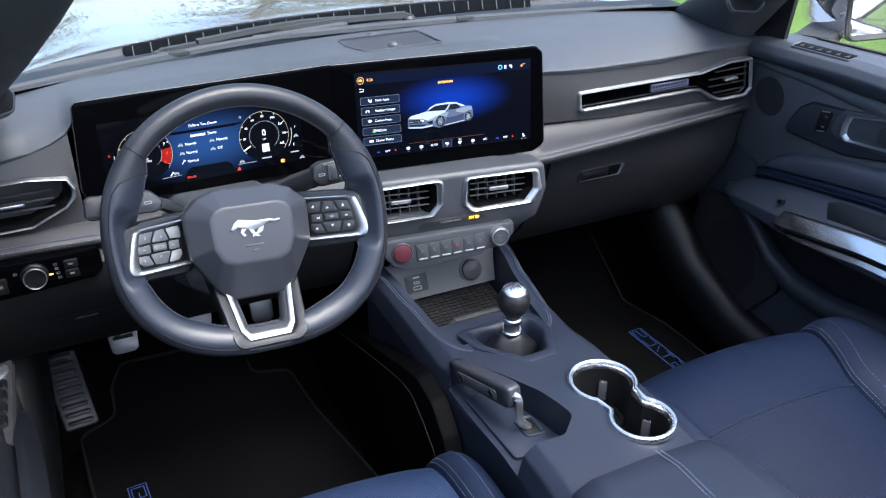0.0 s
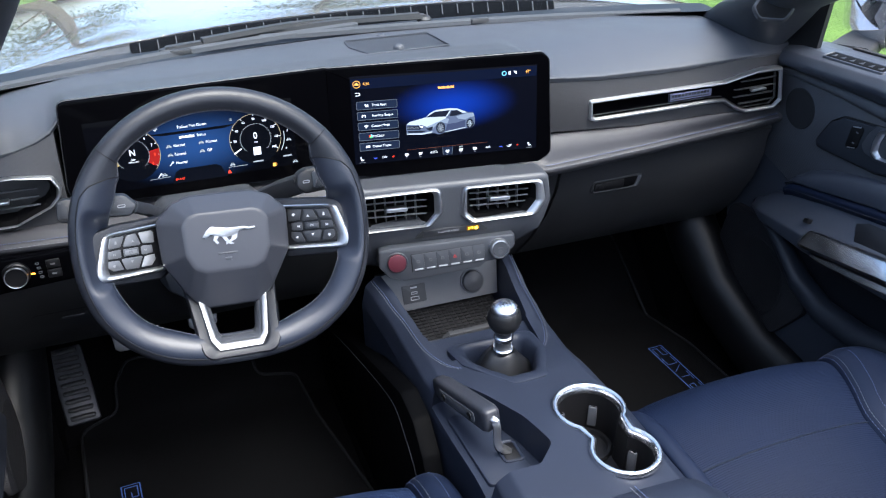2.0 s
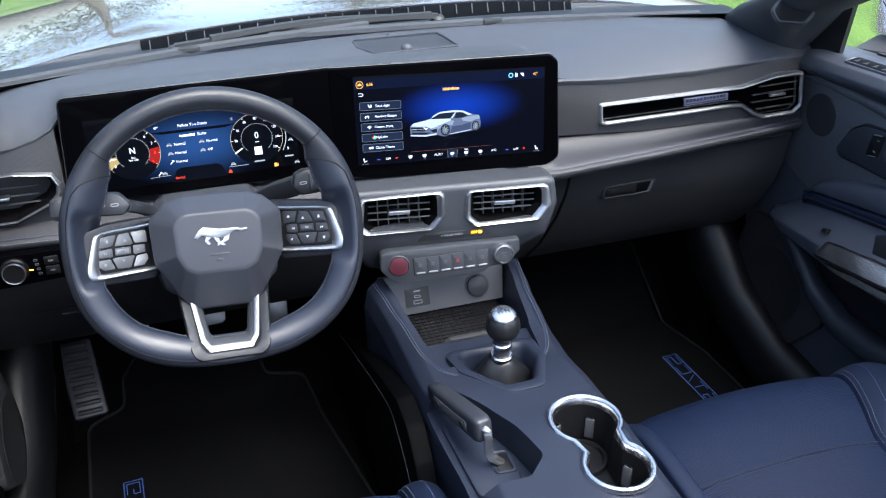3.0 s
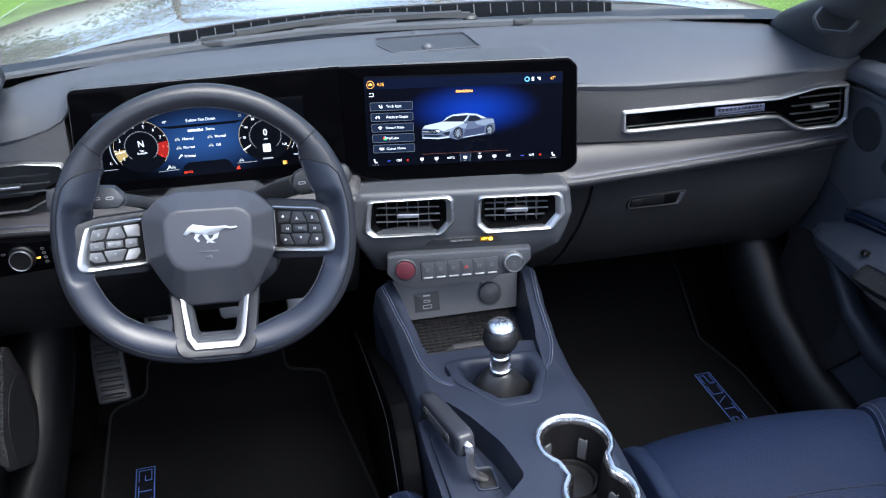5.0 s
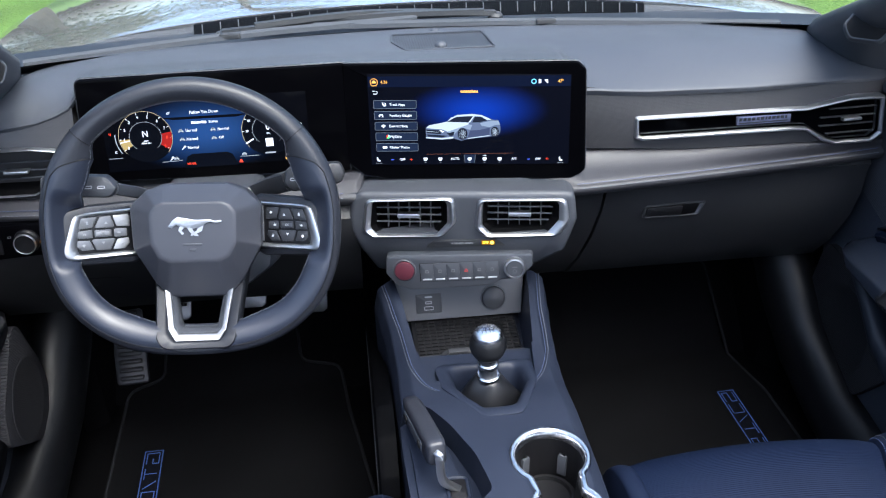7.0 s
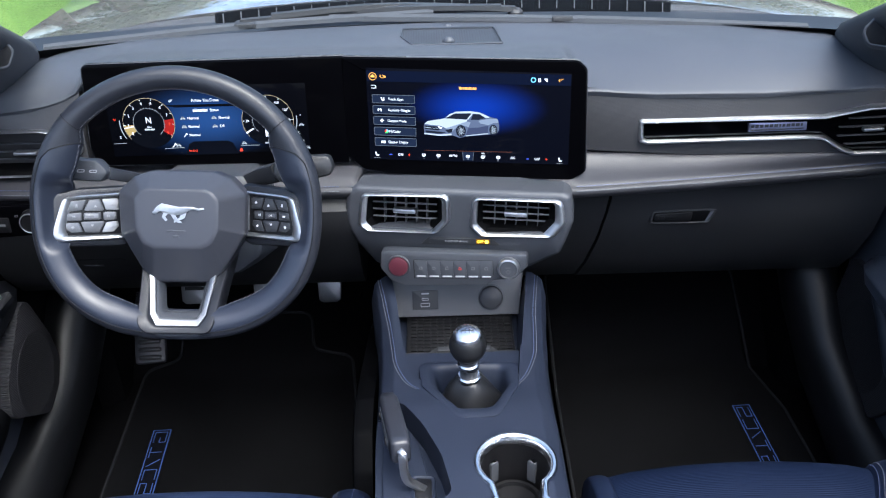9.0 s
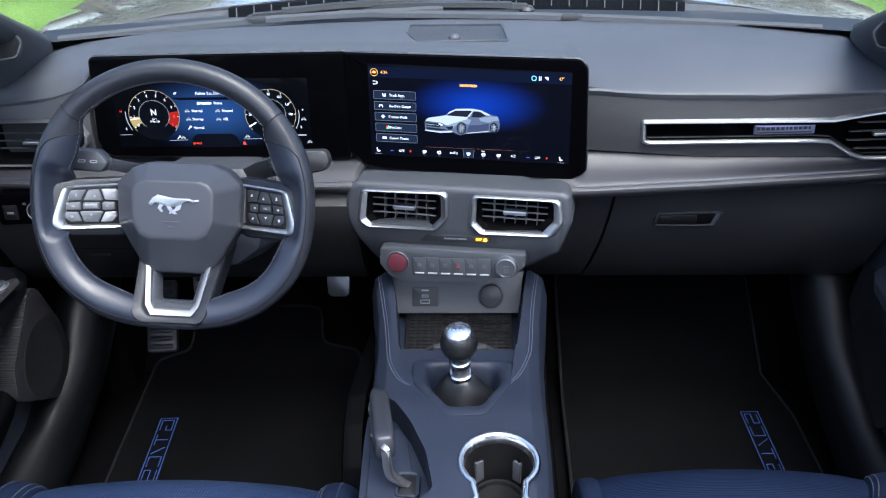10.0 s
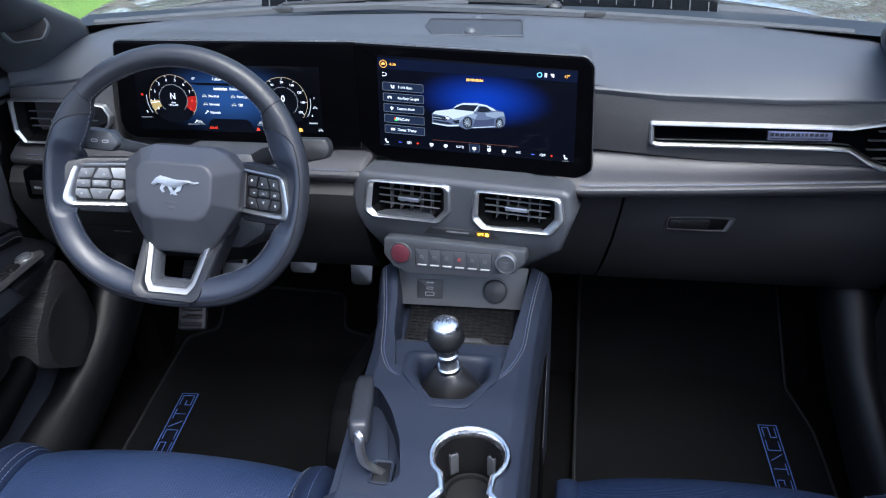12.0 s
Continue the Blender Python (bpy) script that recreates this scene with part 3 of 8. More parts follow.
for s in (-1, 1):
    part("side_trim", loft([[(s * x, y, z) for x, z in ((0.64, 0.22), (0.62, 0.75), (0.64, 0.90), (0.78, 0.93), (0.78, 0.22))] for y in (-0.95, 0.02)]), DOORSKIN, rear, "unseen dark rear side trim, added for dark reflections")


# ---- dashboard ----
dash = thing("dashboard", (0, 1.45, 0.50), "dark grey dashboard with stitched leather shelf", "dashboard")
TOPS = [  # x, windscreen y z, middle y z, lip y z
    (-0.73, 1.36, 0.915, 1.32, 0.915, 1.292, 0.893), (-0.63, 1.445, 0.936, 1.35, 0.938, 1.285, 0.908), (-0.60, 1.465, 0.939, 1.368, 0.942, 1.286, 0.912), (-0.57, 1.480, 0.940, 1.376, 0.945, 1.286, 0.921), (-0.550, 1.489, 0.940, 1.381, 0.948, 1.287, 0.931), (-0.538, 1.493, 0.940, 1.383, 0.951, 1.289, 0.945),
    (-0.528, 1.497, 0.940, 1.385, 0.953, 1.291, 0.960), (-0.50, 1.504, 0.940, 1.386, 0.955, 1.293, 0.966), (-0.20, 1.545, 0.940, 1.40, 0.953, 1.297, 0.970), (0.0, 1.562, 0.940, 1.40, 0.951, 1.277, 0.970),
    (0.172, 1.553, 0.940, 1.39, 0.950, 1.252, 0.962), (0.197, 1.549, 0.940, 1.387, 0.949, 1.248, 0.926), (0.30, 1.533, 0.940, 1.38, 0.947, 1.251, 0.918), (0.46, 1.505, 0.940, 1.37, 0.944, 1.258, 0.913),
    (0.62, 1.455, 0.937, 1.35, 0.935, 1.268, 0.914), (0.73, 1.38, 0.915, 1.33, 0.915, 1.300, 0.900)]


def dash_section(x):
    yw, zw, ym, zm, yl, zl = interp(TOPS, x, 0.16 < x < 0.23)
    p = smooth_path([(0, yw, zw), (0, (yw + ym) / 2, (zw + zm) / 2 + 0.003), (0, ym, zm), (0, (ym + yl) / 2 - 0.006, (zm + zl) / 2 + 0.004), (0, yl + 0.006, zl + 0.0015), (0, yl, zl - 0.004)], 5)
    pts = [(x, q.y, q.z) for q in p]
    return pts + [(x, yl + 0.003, zl - 0.010), (x, yl + 0.03, zl - 0.014), (x, yw, zl - 0.04)]


part("top_pad", loft([dash_section(-0.73 + 1.46 * i / 292) for i in range(293)]), DASH, dash, "soft dark top pad", sharp=50)

FACE = [(0.185, 1.252, 0.930, 1.243, 0.875, 1.243, 0.832), (0.37, 1.262, 0.910, 1.249, 0.862, 1.250, 0.815), (0.62, 1.274, 0.907, 1.264, 0.855, 1.262, 0.808), (0.71, 1.294, 0.895, 1.285, 0.85, 1.285, 0.802)]


def face_section(x, tab):
    ya, za, yb, zb, yc, zc = interp(tab, x, False)
    return [(x, ya + 0.05, za), (x, ya, za), (x, (ya + yb) / 2 - 0.001, (za + zb) / 2), (x, yb, zb), (x, (yb + yc) / 2, (zb + zc) / 2), (x, yc, zc + 0.004), (x, yc + 0.006, zc), (x, yc + 0.05, zc)]


STRIPM = plane((0.480, 1.2555, 0.855), 2.6, 4)
STRIPP = [(-0.2005, -0.0100), (-0.1900, -0.0137), (0.0520, -0.0170), (0.0780, -0.0190), (0.1110, -0.0395), (0.1300, -0.0466), (0.1940, -0.0475), (0.2115, -0.0340), (0.2045, 0.0275), (0.1470, 0.0285), (0.1260, 0.0255), (0.0780, 0.0175), (-0.2025, 0.0230)]
SVM = plane((-0.635, 1.2660, 0.840), -1.0, 4)
SVP = [(-0.0870, -0.0150), (-0.0725, -0.0350), (0.0190, -0.0335), (0.0685, -0.0120), (0.0815, 0.0015), (0.0840, 0.0140), (0.0755, 0.0310), (0.0268, 0.0372), (-0.0860, 0.0360)]
SVI = [(-0.0690, -0.0120), (-0.0640, -0.0275), (0.0190, -0.0275), (0.0610, -0.0080), (0.0690, 0.0023), (0.0715, 0.0160), (0.0675, 0.0255), (0.0259, 0.0325), (-0.0670, 0.0305)]
part("trim_panel", carve(loft([face_section(0.185 + 0.52 * i / 24, FACE) for i in range(25)]), [slab(fillet(inset(STRIPP, 0.003), 0.004), STRIPM, -0.034, 0.05)]), PANEL, dash, "dark grey wrapped trim panel", sharp=50)
FACEL = [(-0.73, 1.292, 0.885, 1.283, 0.85, 1.280, 0.800), (-0.63, 1.290, 0.900, 1.272, 0.855, 1.268, 0.795), (-0.53, 1.290, 0.935, 1.272, 0.870, 1.268, 0.795)]
part("trim_panel", carve(loft([face_section(-0.73 + 0.184 * i / 12, FACEL) for i in range(13)]), [slab(fillet(inset(SVP, 0.003), 0.004), SVM, -0.034, 0.05)]), PANEL, dash, "dark grey wrapped trim panel", sharp=50)

SHELFT = [  # x, root y z, stitch y z
    (-0.73, 1.285, 0.800, 1.245, 0.786), (-0.53, 1.275, 0.800, 1.228, 0.786), (-0.146, 1.274, 0.804, 1.225, 0.785), (-0.134, 1.300, 0.806, 1.280, 0.800), (0.132, 1.300, 0.806, 1.280, 0.800),
    (0.146, 1.266, 0.800, 1.206, 0.784), (0.182, 1.254, 0.806, 1.206, 0.784), (0.196, 1.246, 0.8290, 1.206, 0.784), (0.37, 1.254, 0.8185, 1.222, 0.784), (0.62, 1.265, 0.8110, 1.254, 0.783), (0.71, 1.287, 0.805, 1.268, 0.783)]


def shelf_section(x):
    yr, zr, ys, zs = interp(SHELFT, x, False)
    p = smooth_path([(0, yr + 0.03, zr + 0.002), (0, yr, zr), (0, yr * 0.55 + ys * 0.45, zr * 0.55 + zs * 0.45 + 0.004), (0, ys + 0.010, zs + 0.006), (0, ys + 0.001, zs + 0.001), (0, ys, zs - 0.006), (0, ys + 0.006, zs - 0.014)], 4)
    return [(x, q.y, q.z) for q in p] + [(x, ys + 0.06, zs - 0.02), (x, yr + 0.05, zs - 0.02)]


part("shelf_pad", loft([shelf_section(-0.73 + 1.44 * i / 288) for i in range(289)]), SHELF, dash, "grey leather shelf pad with stitched edge", sharp=60)
for dz, dy, tm in ((0.0012, 0.0006, THREADG), (0.0066, 0.0062, THREAD)):
    for xa, xb in ((0.185, 0.70), (-0.70, -0.17)):
        path = []
        for i in range(31):
            x = xa + (xb - xa) * i / 30
            yr, zr, ys, zs = interp(SHELFT, x, False)
            path.append((x, ys + dy - 0.0007, zs + dz - 0.0012))
        stitches(path, dash, tm, 0.0062, 0.0045, 0.00055)

# lower halves: glovebox side and driver's knee panel
GLOVE = [(1.290, 0.772), (1.278, 0.757), (1.284, 0.742), (1.287, 0.700), (1.304, 0.645), (1.345, 0.575), (1.388, 0.524), (1.405, 0.512), (1.55, 0.515), (1.55, 0.772)]


def lower_ring(x, prof, slant=0.0):
    return [(x + slant * (z - 0.735), y, z) for y, z in prof]


glove = part("glovebox_door", loft([lower_ring(x, GLOVE, sl) for x, sl in ((0.256, 0.14), (0.262, 0.14), (0.40, 0.08), (0.62, 0.0), (0.70, 0.0))]), LOWER, dash, "hard black glovebox door", sharp=30)
part("stack_flank", loft([lower_ring(x, [(y + 0.003, z) for y, z in GLOVE], sl) for x, sl in ((0.10, 0.14), (0.252, 0.14))]), LOWER, dash, "hard black flank beside the glovebox", sharp=30)
gm = plane((0.370, 1.2862, 0.6925), 0, 3)
cup_ = [(-0.050, -0.0115), (0.022, -0.0125), (0.046, -0.0120), (0.058, 0.0110), (0.050, 0.0135), (-0.046, 0.0105)]
latch = part("latch", moulding(cup_, 0.006, [(-0.002, -0.004), (0.0, 0.0012), (0.0015, 0.0016), (0.0030, 0.0004), (0.0050, -0.0040)], gm), LOWER, glove, "recessed glovebox latch")
part("latch_well", slab(inset(cup_, 0.0035), gm, -0.006, 0.0006, r=0.005), PIT, latch)
part("latch_paddle", slab([(-0.046, -0.0075), (0.016, -0.0085), (0.018, 0.0095), (-0.043, 0.0075)], gm, -0.002, 0.0032, r=0.005, edge=0.0016), BLACK, latch)
# Paler grey paints the light that the scoop's slope catches.
part("latch_scoop", loft([[(u, v, w) for u, v, w in ((0.020, -0.0095, -0.003), (0.043, -0.0095, 0.0012), (0.053, 0.0095, 0.0014), (0.022, 0.0105, -0.003))], [(u, v, -0.006) for u, v in ((0.020, -0.0095), (0.043, -0.0095), (0.053, 0.0095), (0.022, 0.0105))]], gm), SOCKET, latch)
part("lock", lathe([(0.0055, 0.0030), (0.0055, 0.0042), (0.0045, 0.0046), (0.0, 0.0040)], gm @ Matrix.Translation((-0.032, -0.0005, 0)), 14), BLACK, latch)

KNEE = [(1.262, 0.772), (1.240, 0.770), (1.224, 0.752), (1.222, 0.725), (1.236, 0.690), (1.272, 0.620), (1.318, 0.566), (1.335, 0.555), (1.55, 0.565), (1.55, 0.772)]
# Uses the darkened plastic: shade under the wheel is in its colour.
knee = part("knee_panel", loft([lower_ring(x, KNEE) for x in (-0.73, -0.71, -0.5, -0.3, -0.148)]), KNEESHADE, dash, "hard black lower driver panel", sharp=30)
km = plane((-0.5735, 1.266, 0.640), 0, -29)
part("fuse_cover", moulding(box2(-0.058, -0.033, 0.058, 0.033), 0.012, [(0.0, -0.006), (0.0, 0.002), (0.002, 0.003), (0.004, 0.003)], km), BLACK, knee, "black fuse cover")
part("fuse_cover_face", slab(box2(-0.054, -0.029, 0.054, 0.029), km, -0.004, 0.0022, r=0.010), KNEESHADE, knee)
part("pull_tab", slab(box2(-0.016, 0.008, 0.016, 0.014), km, 0.002, 0.004, r=0.002), KEY, knee)

# light switch panel
lm = plane((-0.612, 1.219, 0.757), 0, 5)
lp = [(-0.085, -0.030), (0.060, -0.022), (0.074, -0.010), (0.074, 0.022), (-0.085, 0.022)]
lamp_panel = part("light_switch_panel", slab(lp, lm, -0.02, 0.003, r=0.008, edge=0.002), GLOSS, dash, "gloss black light switch panel")
kn = lm @ Matrix.Translation((-0.0160, -0.0010, 0.003))
part("light_knob", lathe([(0.0185, 0.0), (0.0180, 0.004), (0.0158, 0.006), (0.0152, 0.0135), (0.0140, 0.0140), (0.0130, 0.0132), (0.0, 0.0128)], kn, 32), BLACK, lamp_panel, "black rotary light knob")
part("knob_ring", lathe([(0.0154, 0.0105), (0.0156, 0.0135), (0.0149, 0.0148), (0.0141, 0.0145), (0.0138, 0.0125)], kn, 32), STEEL, lamp_panel, "satin silver ring")
for u, v in ((0.0125, 0.0096), (0.0135, 0.0030), (0.0145, -0.0040), (0.0155, -0.0110), (-0.0400, 0.0060)):
    part("symbol", moulding(box2(-0.0026, -0.0017, 0.0026, 0.0017), 0.0015, [(0, 0.003), (0, 0.0034), (0.0008, 0.0034), (0.0008, 0.003)], lm @ Matrix.Translation((u, v, 0))), DIMPRINT, lamp_panel)
part("indicator", slab(box2(0.0025, -0.0052, 0.0078, -0.0030), lm, 0.002, 0.0036), glow("amber lamp", (1.0, 0.32, 0.03), 2.5), lamp_panel, "lit amber indicator")
for v in (0.0065, -0.0080):
    part("rocker", slab(box2(0.0235, v - 0.0066, 0.0420, v + 0.0066), lm, 0.002, 0.0055, r=0.002, edge=0.0015), BLACK, lamp_panel)
    part("symbol", slab(box2(0.0290, v - 0.0012, 0.0355, v + 0.0014), lm, 0.0054, 0.0058), DIMPRINT, lamp_panel)
part("rocker", slab(box2(-0.075, -0.020, -0.052, 0.004), lm, 0.002, 0.0055, r=0.002, edge=0.0015), BLACK, lamp_panel)
part("symbol", slab(box2(-0.069, -0.010, -0.058, -0.006), lm, 0.0054, 0.0058), DIMPRINT, lamp_panel)

# speaker grille on the top pad
sm = Matrix.Translation((0.005, 1.442, 0.9505)) @ pose(0, 0, 0, -1.5, 0, 0)
sp = [(-0.080, 0.005), (-0.060, -0.048), (0.084, -0.048), (0.076, 0.048), (-0.078, 0.050)]
grille = part("speaker_cover", moulding(sp, 0.008, [(0.0, -0.006), (0.0, 0.001), (0.001, 0.0016), (0.0022, 0.0012), (0.0024, -0.002)], sm), DASH, dash, "raised speaker cover")
bm = bmesh.new()
for i in range(26):
    for j in range(38):
        u, v = -0.074 + j * 0.0041, -0.044 + i * 0.0036
        if not (-0.076 + max(0, -v) * 0.30 < u < 0.079):
            continue
        if (u - 0.0) ** 2 + (v + 0.03) ** 2 < 0.011 ** 2:
            continue
        w = 0.0009
        for q in ([(u - w, v - w), (u + w, v - w), (u + w, v + w), (u - w, v + w)],):
            vs = [bm.verts.new(sm @ Vector((a, b, 0.0021))) for a, b in q]
            bm.faces.new(vs)
tagged(part("perforated_grille", bm, BLACK, grille, "rows of small speaker holes"), kind="stuff")
part("sensor_dome", lathe([(0.010, 0.0), (0.0098, 0.003), (0.0085, 0.006), (0.005, 0.0085), (0.0, 0.0095)], Matrix.Translation((0.003, 1.415, 0.949)), 24), DASH, dash, "small round light sensor")
part("sensor_dome", lathe([(0.009, 0.0), (0.009, 0.001), (0.007, 0.0035), (0.003, 0.005), (0.0, 0.0053)], Matrix.Translation((0.004, 1.518, 0.943)), 24), DASH, dash, "small round light sensor")
# demister slots along the windscreen
for xa, xb in ((-0.46, -0.10), (0.10, 0.46)):
    rings = []
    for i in range(13):
        x = xa + (xb - xa) * i / 12
        yw = interp(TOPS, x)[0]
        rings.append([(x, yw - 0.040, 0.9428), (x, yw - 0.028, 0.9425), (x, yw - 0.028, 0.9405), (x, yw - 0.040, 0.9408)])
    part("demister_slot", loft(rings), BLACK, dash, "dark demister slot")


# ---- air vents ----
def slats(parent, m, u0, u1, v0, v1, rows, cols, depth, tab=True, skew=0.0):
    """Blades of a vent in its well."""
    for i in range(rows):
        v = v0 + (v1 - v0) * (i + 1) / (rows + 1)
        part("slat", slab(box2(u0, v - 0.0008, u1, v + 0.0008), m, depth - 0.004, depth, edge=0.0005), BLADE, parent)
    for j in range(cols):
        u = u0 + (u1 - u0) * (j + 1) / (cols + 1)
        part("rear_blade", slab(box2(u - 0.0007, v0, u + 0.0007, v1), m, depth - 0.020, depth - 0.006, edge=0.0005), BLADE, parent)
    if tab:
        uc, vc = (u0 + u1) / 2, (v0 + v1) / 2
        part("vane_tab", slab(box2(uc - 0.017, vc - 0.0034, uc + 0.017, vc + 0.0034), m, depth - 0.006, depth + 0.006, r=0.0022, edge=0.0015), SATIN, parent, "silver vane tab")


def well(name, pts, m, d, parent, r=0.004):
    """An open dark box behind an opening."""
    q = fillet(pts, r)
    rings = [[(u, v, 0.0) for u, v in q], [(u, v, -d) for u, v in inset(q, 0.003)]]
    bm = loft(rings, m, caps=False)
    vs = [bm.verts.new(m @ Vector((u, v, -d))) for u, v in inset(q, 0.003)]
    bm.faces.new(vs)
    return part(name, bm, PIT, parent)


STK = plane((0, 1.180, 0.75), -9.6, 5.7) @ Matrix.Translation((0, -0.008, -0.0145))
stack = thing("centre_stack", (0, 1.25, 0.62), "dark grey centre stack with two framed vents", "centre stack")
vl = [(-0.1455, -0.0075), (-0.1325, -0.0155), (-0.0275, -0.0135), (-0.0085, 0.0075), (-0.0095, 0.0475), (-0.1385, 0.0430)]
vr = [(0.0245, 0.0005), (0.0405, -0.0145), (0.1465, -0.0100), (0.1610, 0.0125), (0.1560, 0.0475), (0.0285, 0.0455)]
vli = [(-0.1288, 0.0005), (-0.1205, -0.0105), (-0.0410, -0.0112), (-0.0262, 0.0060), (-0.0260, 0.0388), (-0.1256, 0.0386)]
vri = [(0.0400, 0.0050), (0.0498, -0.0050), (0.1223, -0.0048), (0.1395, 0.0140), (0.1415, 0.0402), (0.0392, 0.0410)]
body = [(-0.163, 0.046), (-0.169, 0.012), (-0.166, -0.010), (-0.133, -0.094), (-0.10, -0.104), (0.085, -0.104), (0.118, -0.076), (0.158, -0.042), (0.1755, 0.012), (0.170, 0.053), (0.158, 0.058), (-0.148, 0.054)]


def tuck(bm):
    """Draws the foot of the fascia back under its vents."""
    bmesh.ops.bisect_plane(bm, geom=bm.verts[:] + bm.edges[:] + bm.faces[:], plane_co=STK @ Vector((0, -0.020, 0)), plane_no=STK.to_3x3() @ Vector((0, 1, 0)))
    bmesh.ops.bisect_plane(bm, geom=bm.verts[:] + bm.edges[:] + bm.faces[:], plane_co=STK @ Vector((0, -0.040, 0)), plane_no=STK.to_3x3() @ Vector((0, 1, 0)))
    inv = STK.inverted()
    for v in bm.verts:
        q = inv @ v.co
        q.z -= 0.25 * max(0.0, -0.020 - q.y) + 0.45 * max(0.0, -0.040 - q.y)
        v.co = STK @ q
    return bm


q0 = fillet(body, 0.012, 4)
rings = [[(u, v, -0.075) for u, v in q0], [(u, v, -0.010) for u, v in q0], [(u, v, -0.005) for u, v in inset(q0, 0.0015)], [(u, v, -0.001) for u, v in inset(q0, 0.005)], [(u, v, 0.0) for u, v in inset(q0, 0.010)]]
bm = tuck(carve(loft(rings, STK), [slab(fillet(inset(p, 0.005), 0.006), STK, -0.05, 0.03) for p in (vl, vr)]))
part("fascia", bm, STACK, stack, "dark grey stack fascia", sharp=40)
for p, ip in ((vl, vli), (vr, vri)):
    rads = [0.010, 0.010, 0.010, 0.010, 0.012, 0.010]
    rings = []
    for f, w in ((-0.15, -0.002), (-0.10, 0.0030), (0.0, 0.0056), (0.14, 0.0066), (0.30, 0.0056), (0.52, 0.0020), (0.60, -0.0005), (0.66, -0.0040), (1.0, -0.0110), (1.02, -0.0160)):
        q = [tuple(Vector(a).lerp(Vector(b), f)) for a, b in zip(p, ip)]
        rings.append([(u, v, w) for u, v in fillet(q, [r * (1 - 0.4 * max(f, 0)) for r in rads], 5)])
    vf = part("vent_frame", loft(rings[:7], STK, caps=False), SATIN, stack, "satin silver vent frame", sharp=40)
    part("vent_liner", loft(rings[6:], STK, caps=False), PIT, vf, "black vent liner", sharp=40)
    well("vent_well", ip, STK @ Matrix.Translation((0, 0, -0.0105)), 0.038, vf)
    us, vs_ = [a for a, b in ip], [b for a, b in ip]
    slats(vf, STK, min(us) + 0.002, max(us) - 0.003, min(vs_) + 0.002, max(vs_) - 0.002, 3, 5, -0.0125)
rings = []
for i in range(25):
    f = -1 + i / 12
    u = 0.002 + f * (0.168 if f < 0 else 0.158)
    e = 1 - abs(f) ** 8
    top = 0.0500 + 0.006 * i / 24 - 0.020 * max(0.0, f - 0.6) / 0.4
    rings.append([(u, 0.020, -0.010), (u, top - 0.010, -0.0035), (u, top + 0.001 * e, -0.0065), (u, top + 0.003 * e, -0.016), (u, top + 0.006 * e, -0.050), (u, top + 0.009 * e, -0.095), (u, 0.020, -0.095)])
part("cowl", carve(loft(rings, STK), [slab(fillet(inset(p, 0.005), 0.006), STK, -0.09, 0.03) for p in (vl, vr)]), STACK, stack, "dark grey cowl under the screen", sharp=50)
# airbag notice strip
am = STK @ pose(0.008, -0.0262, -0.0012, 10, 0, 2.6)
part("notice_well", slab([(-0.062, -0.0075), (0.062, -0.0075), (0.047, 0.0065), (-0.047, 0.0065)], am, -0.003, 0.0006, r=0.002), LOWER, stack)
strip = part("notice_strip", slab(box2(-0.046, -0.0048, 0.046, 0.0052), am, -0.002, 0.0018, r=0.002, edge=0.0006), KEY, stack, "passenger airbag notice strip")
lettering("PASSENGER AIRBAG", 0.0046, am @ Matrix.Translation((-0.005, 0, 0.0019)), PRINT, strip)
part("off_lamp", slab(box2(0.0245, -0.0040, 0.0450, 0.0044), am, 0.001, 0.0022, r=0.001), glow("dim amber", (0.30, 0.13, 0.01), 0.30), strip, "lit amber airbag-off lamp")
lettering("OFF", 0.0062, am @ Matrix.Translation((0.0310, 0.0002, 0.0023)), glow("amber text", (1.0, 0.62, 0.05), 1.6), strip, "lit amber letters")
part("off_sign", lathe([(0.0030, 0.0022), (0.0030, 0.0026), (0.0015, 0.0026)], am @ Matrix.Translation((0.0405, 0.0, 0)), 10), glow("amber sign", (1.0, 0.62, 0.05), 1.6), strip)

# switch bar
BAR = plane((0, 1.171, 0.68), -9.8, 8.5) @ pose(0, 0, 0, 0, 0, 3.4) @ Matrix.Translation((-0.002, -0.005, -0.0145))
bar = thing("switch_bar", (0, 1.18, 0.66), "grey switch bar with red start button", "switch bar")
bp = [(-0.1135, 0.0004), (-0.0990, -0.0195), (-0.0765, -0.0295), (0.0510, -0.0262), (0.0605, -0.0185), (0.0910, -0.0170), (0.1115, 0.0030), (0.1125, 0.0240), (-0.0982, 0.0300), (-0.1110, 0.0275)]
part("bar_body", slab(bp, BAR, -0.05, 0.010, r=0.006, edge=0.004), STACK, bar, "dark grey bar body")
part("key_well", slab([(-0.0615, -0.0160), (0.0520, -0.0160), (0.0610, -0.0090), (0.0610, 0.0150), (-0.0615, 0.0155)], BAR, 0.008, 0.0104, r=0.002), BLACK, bar)
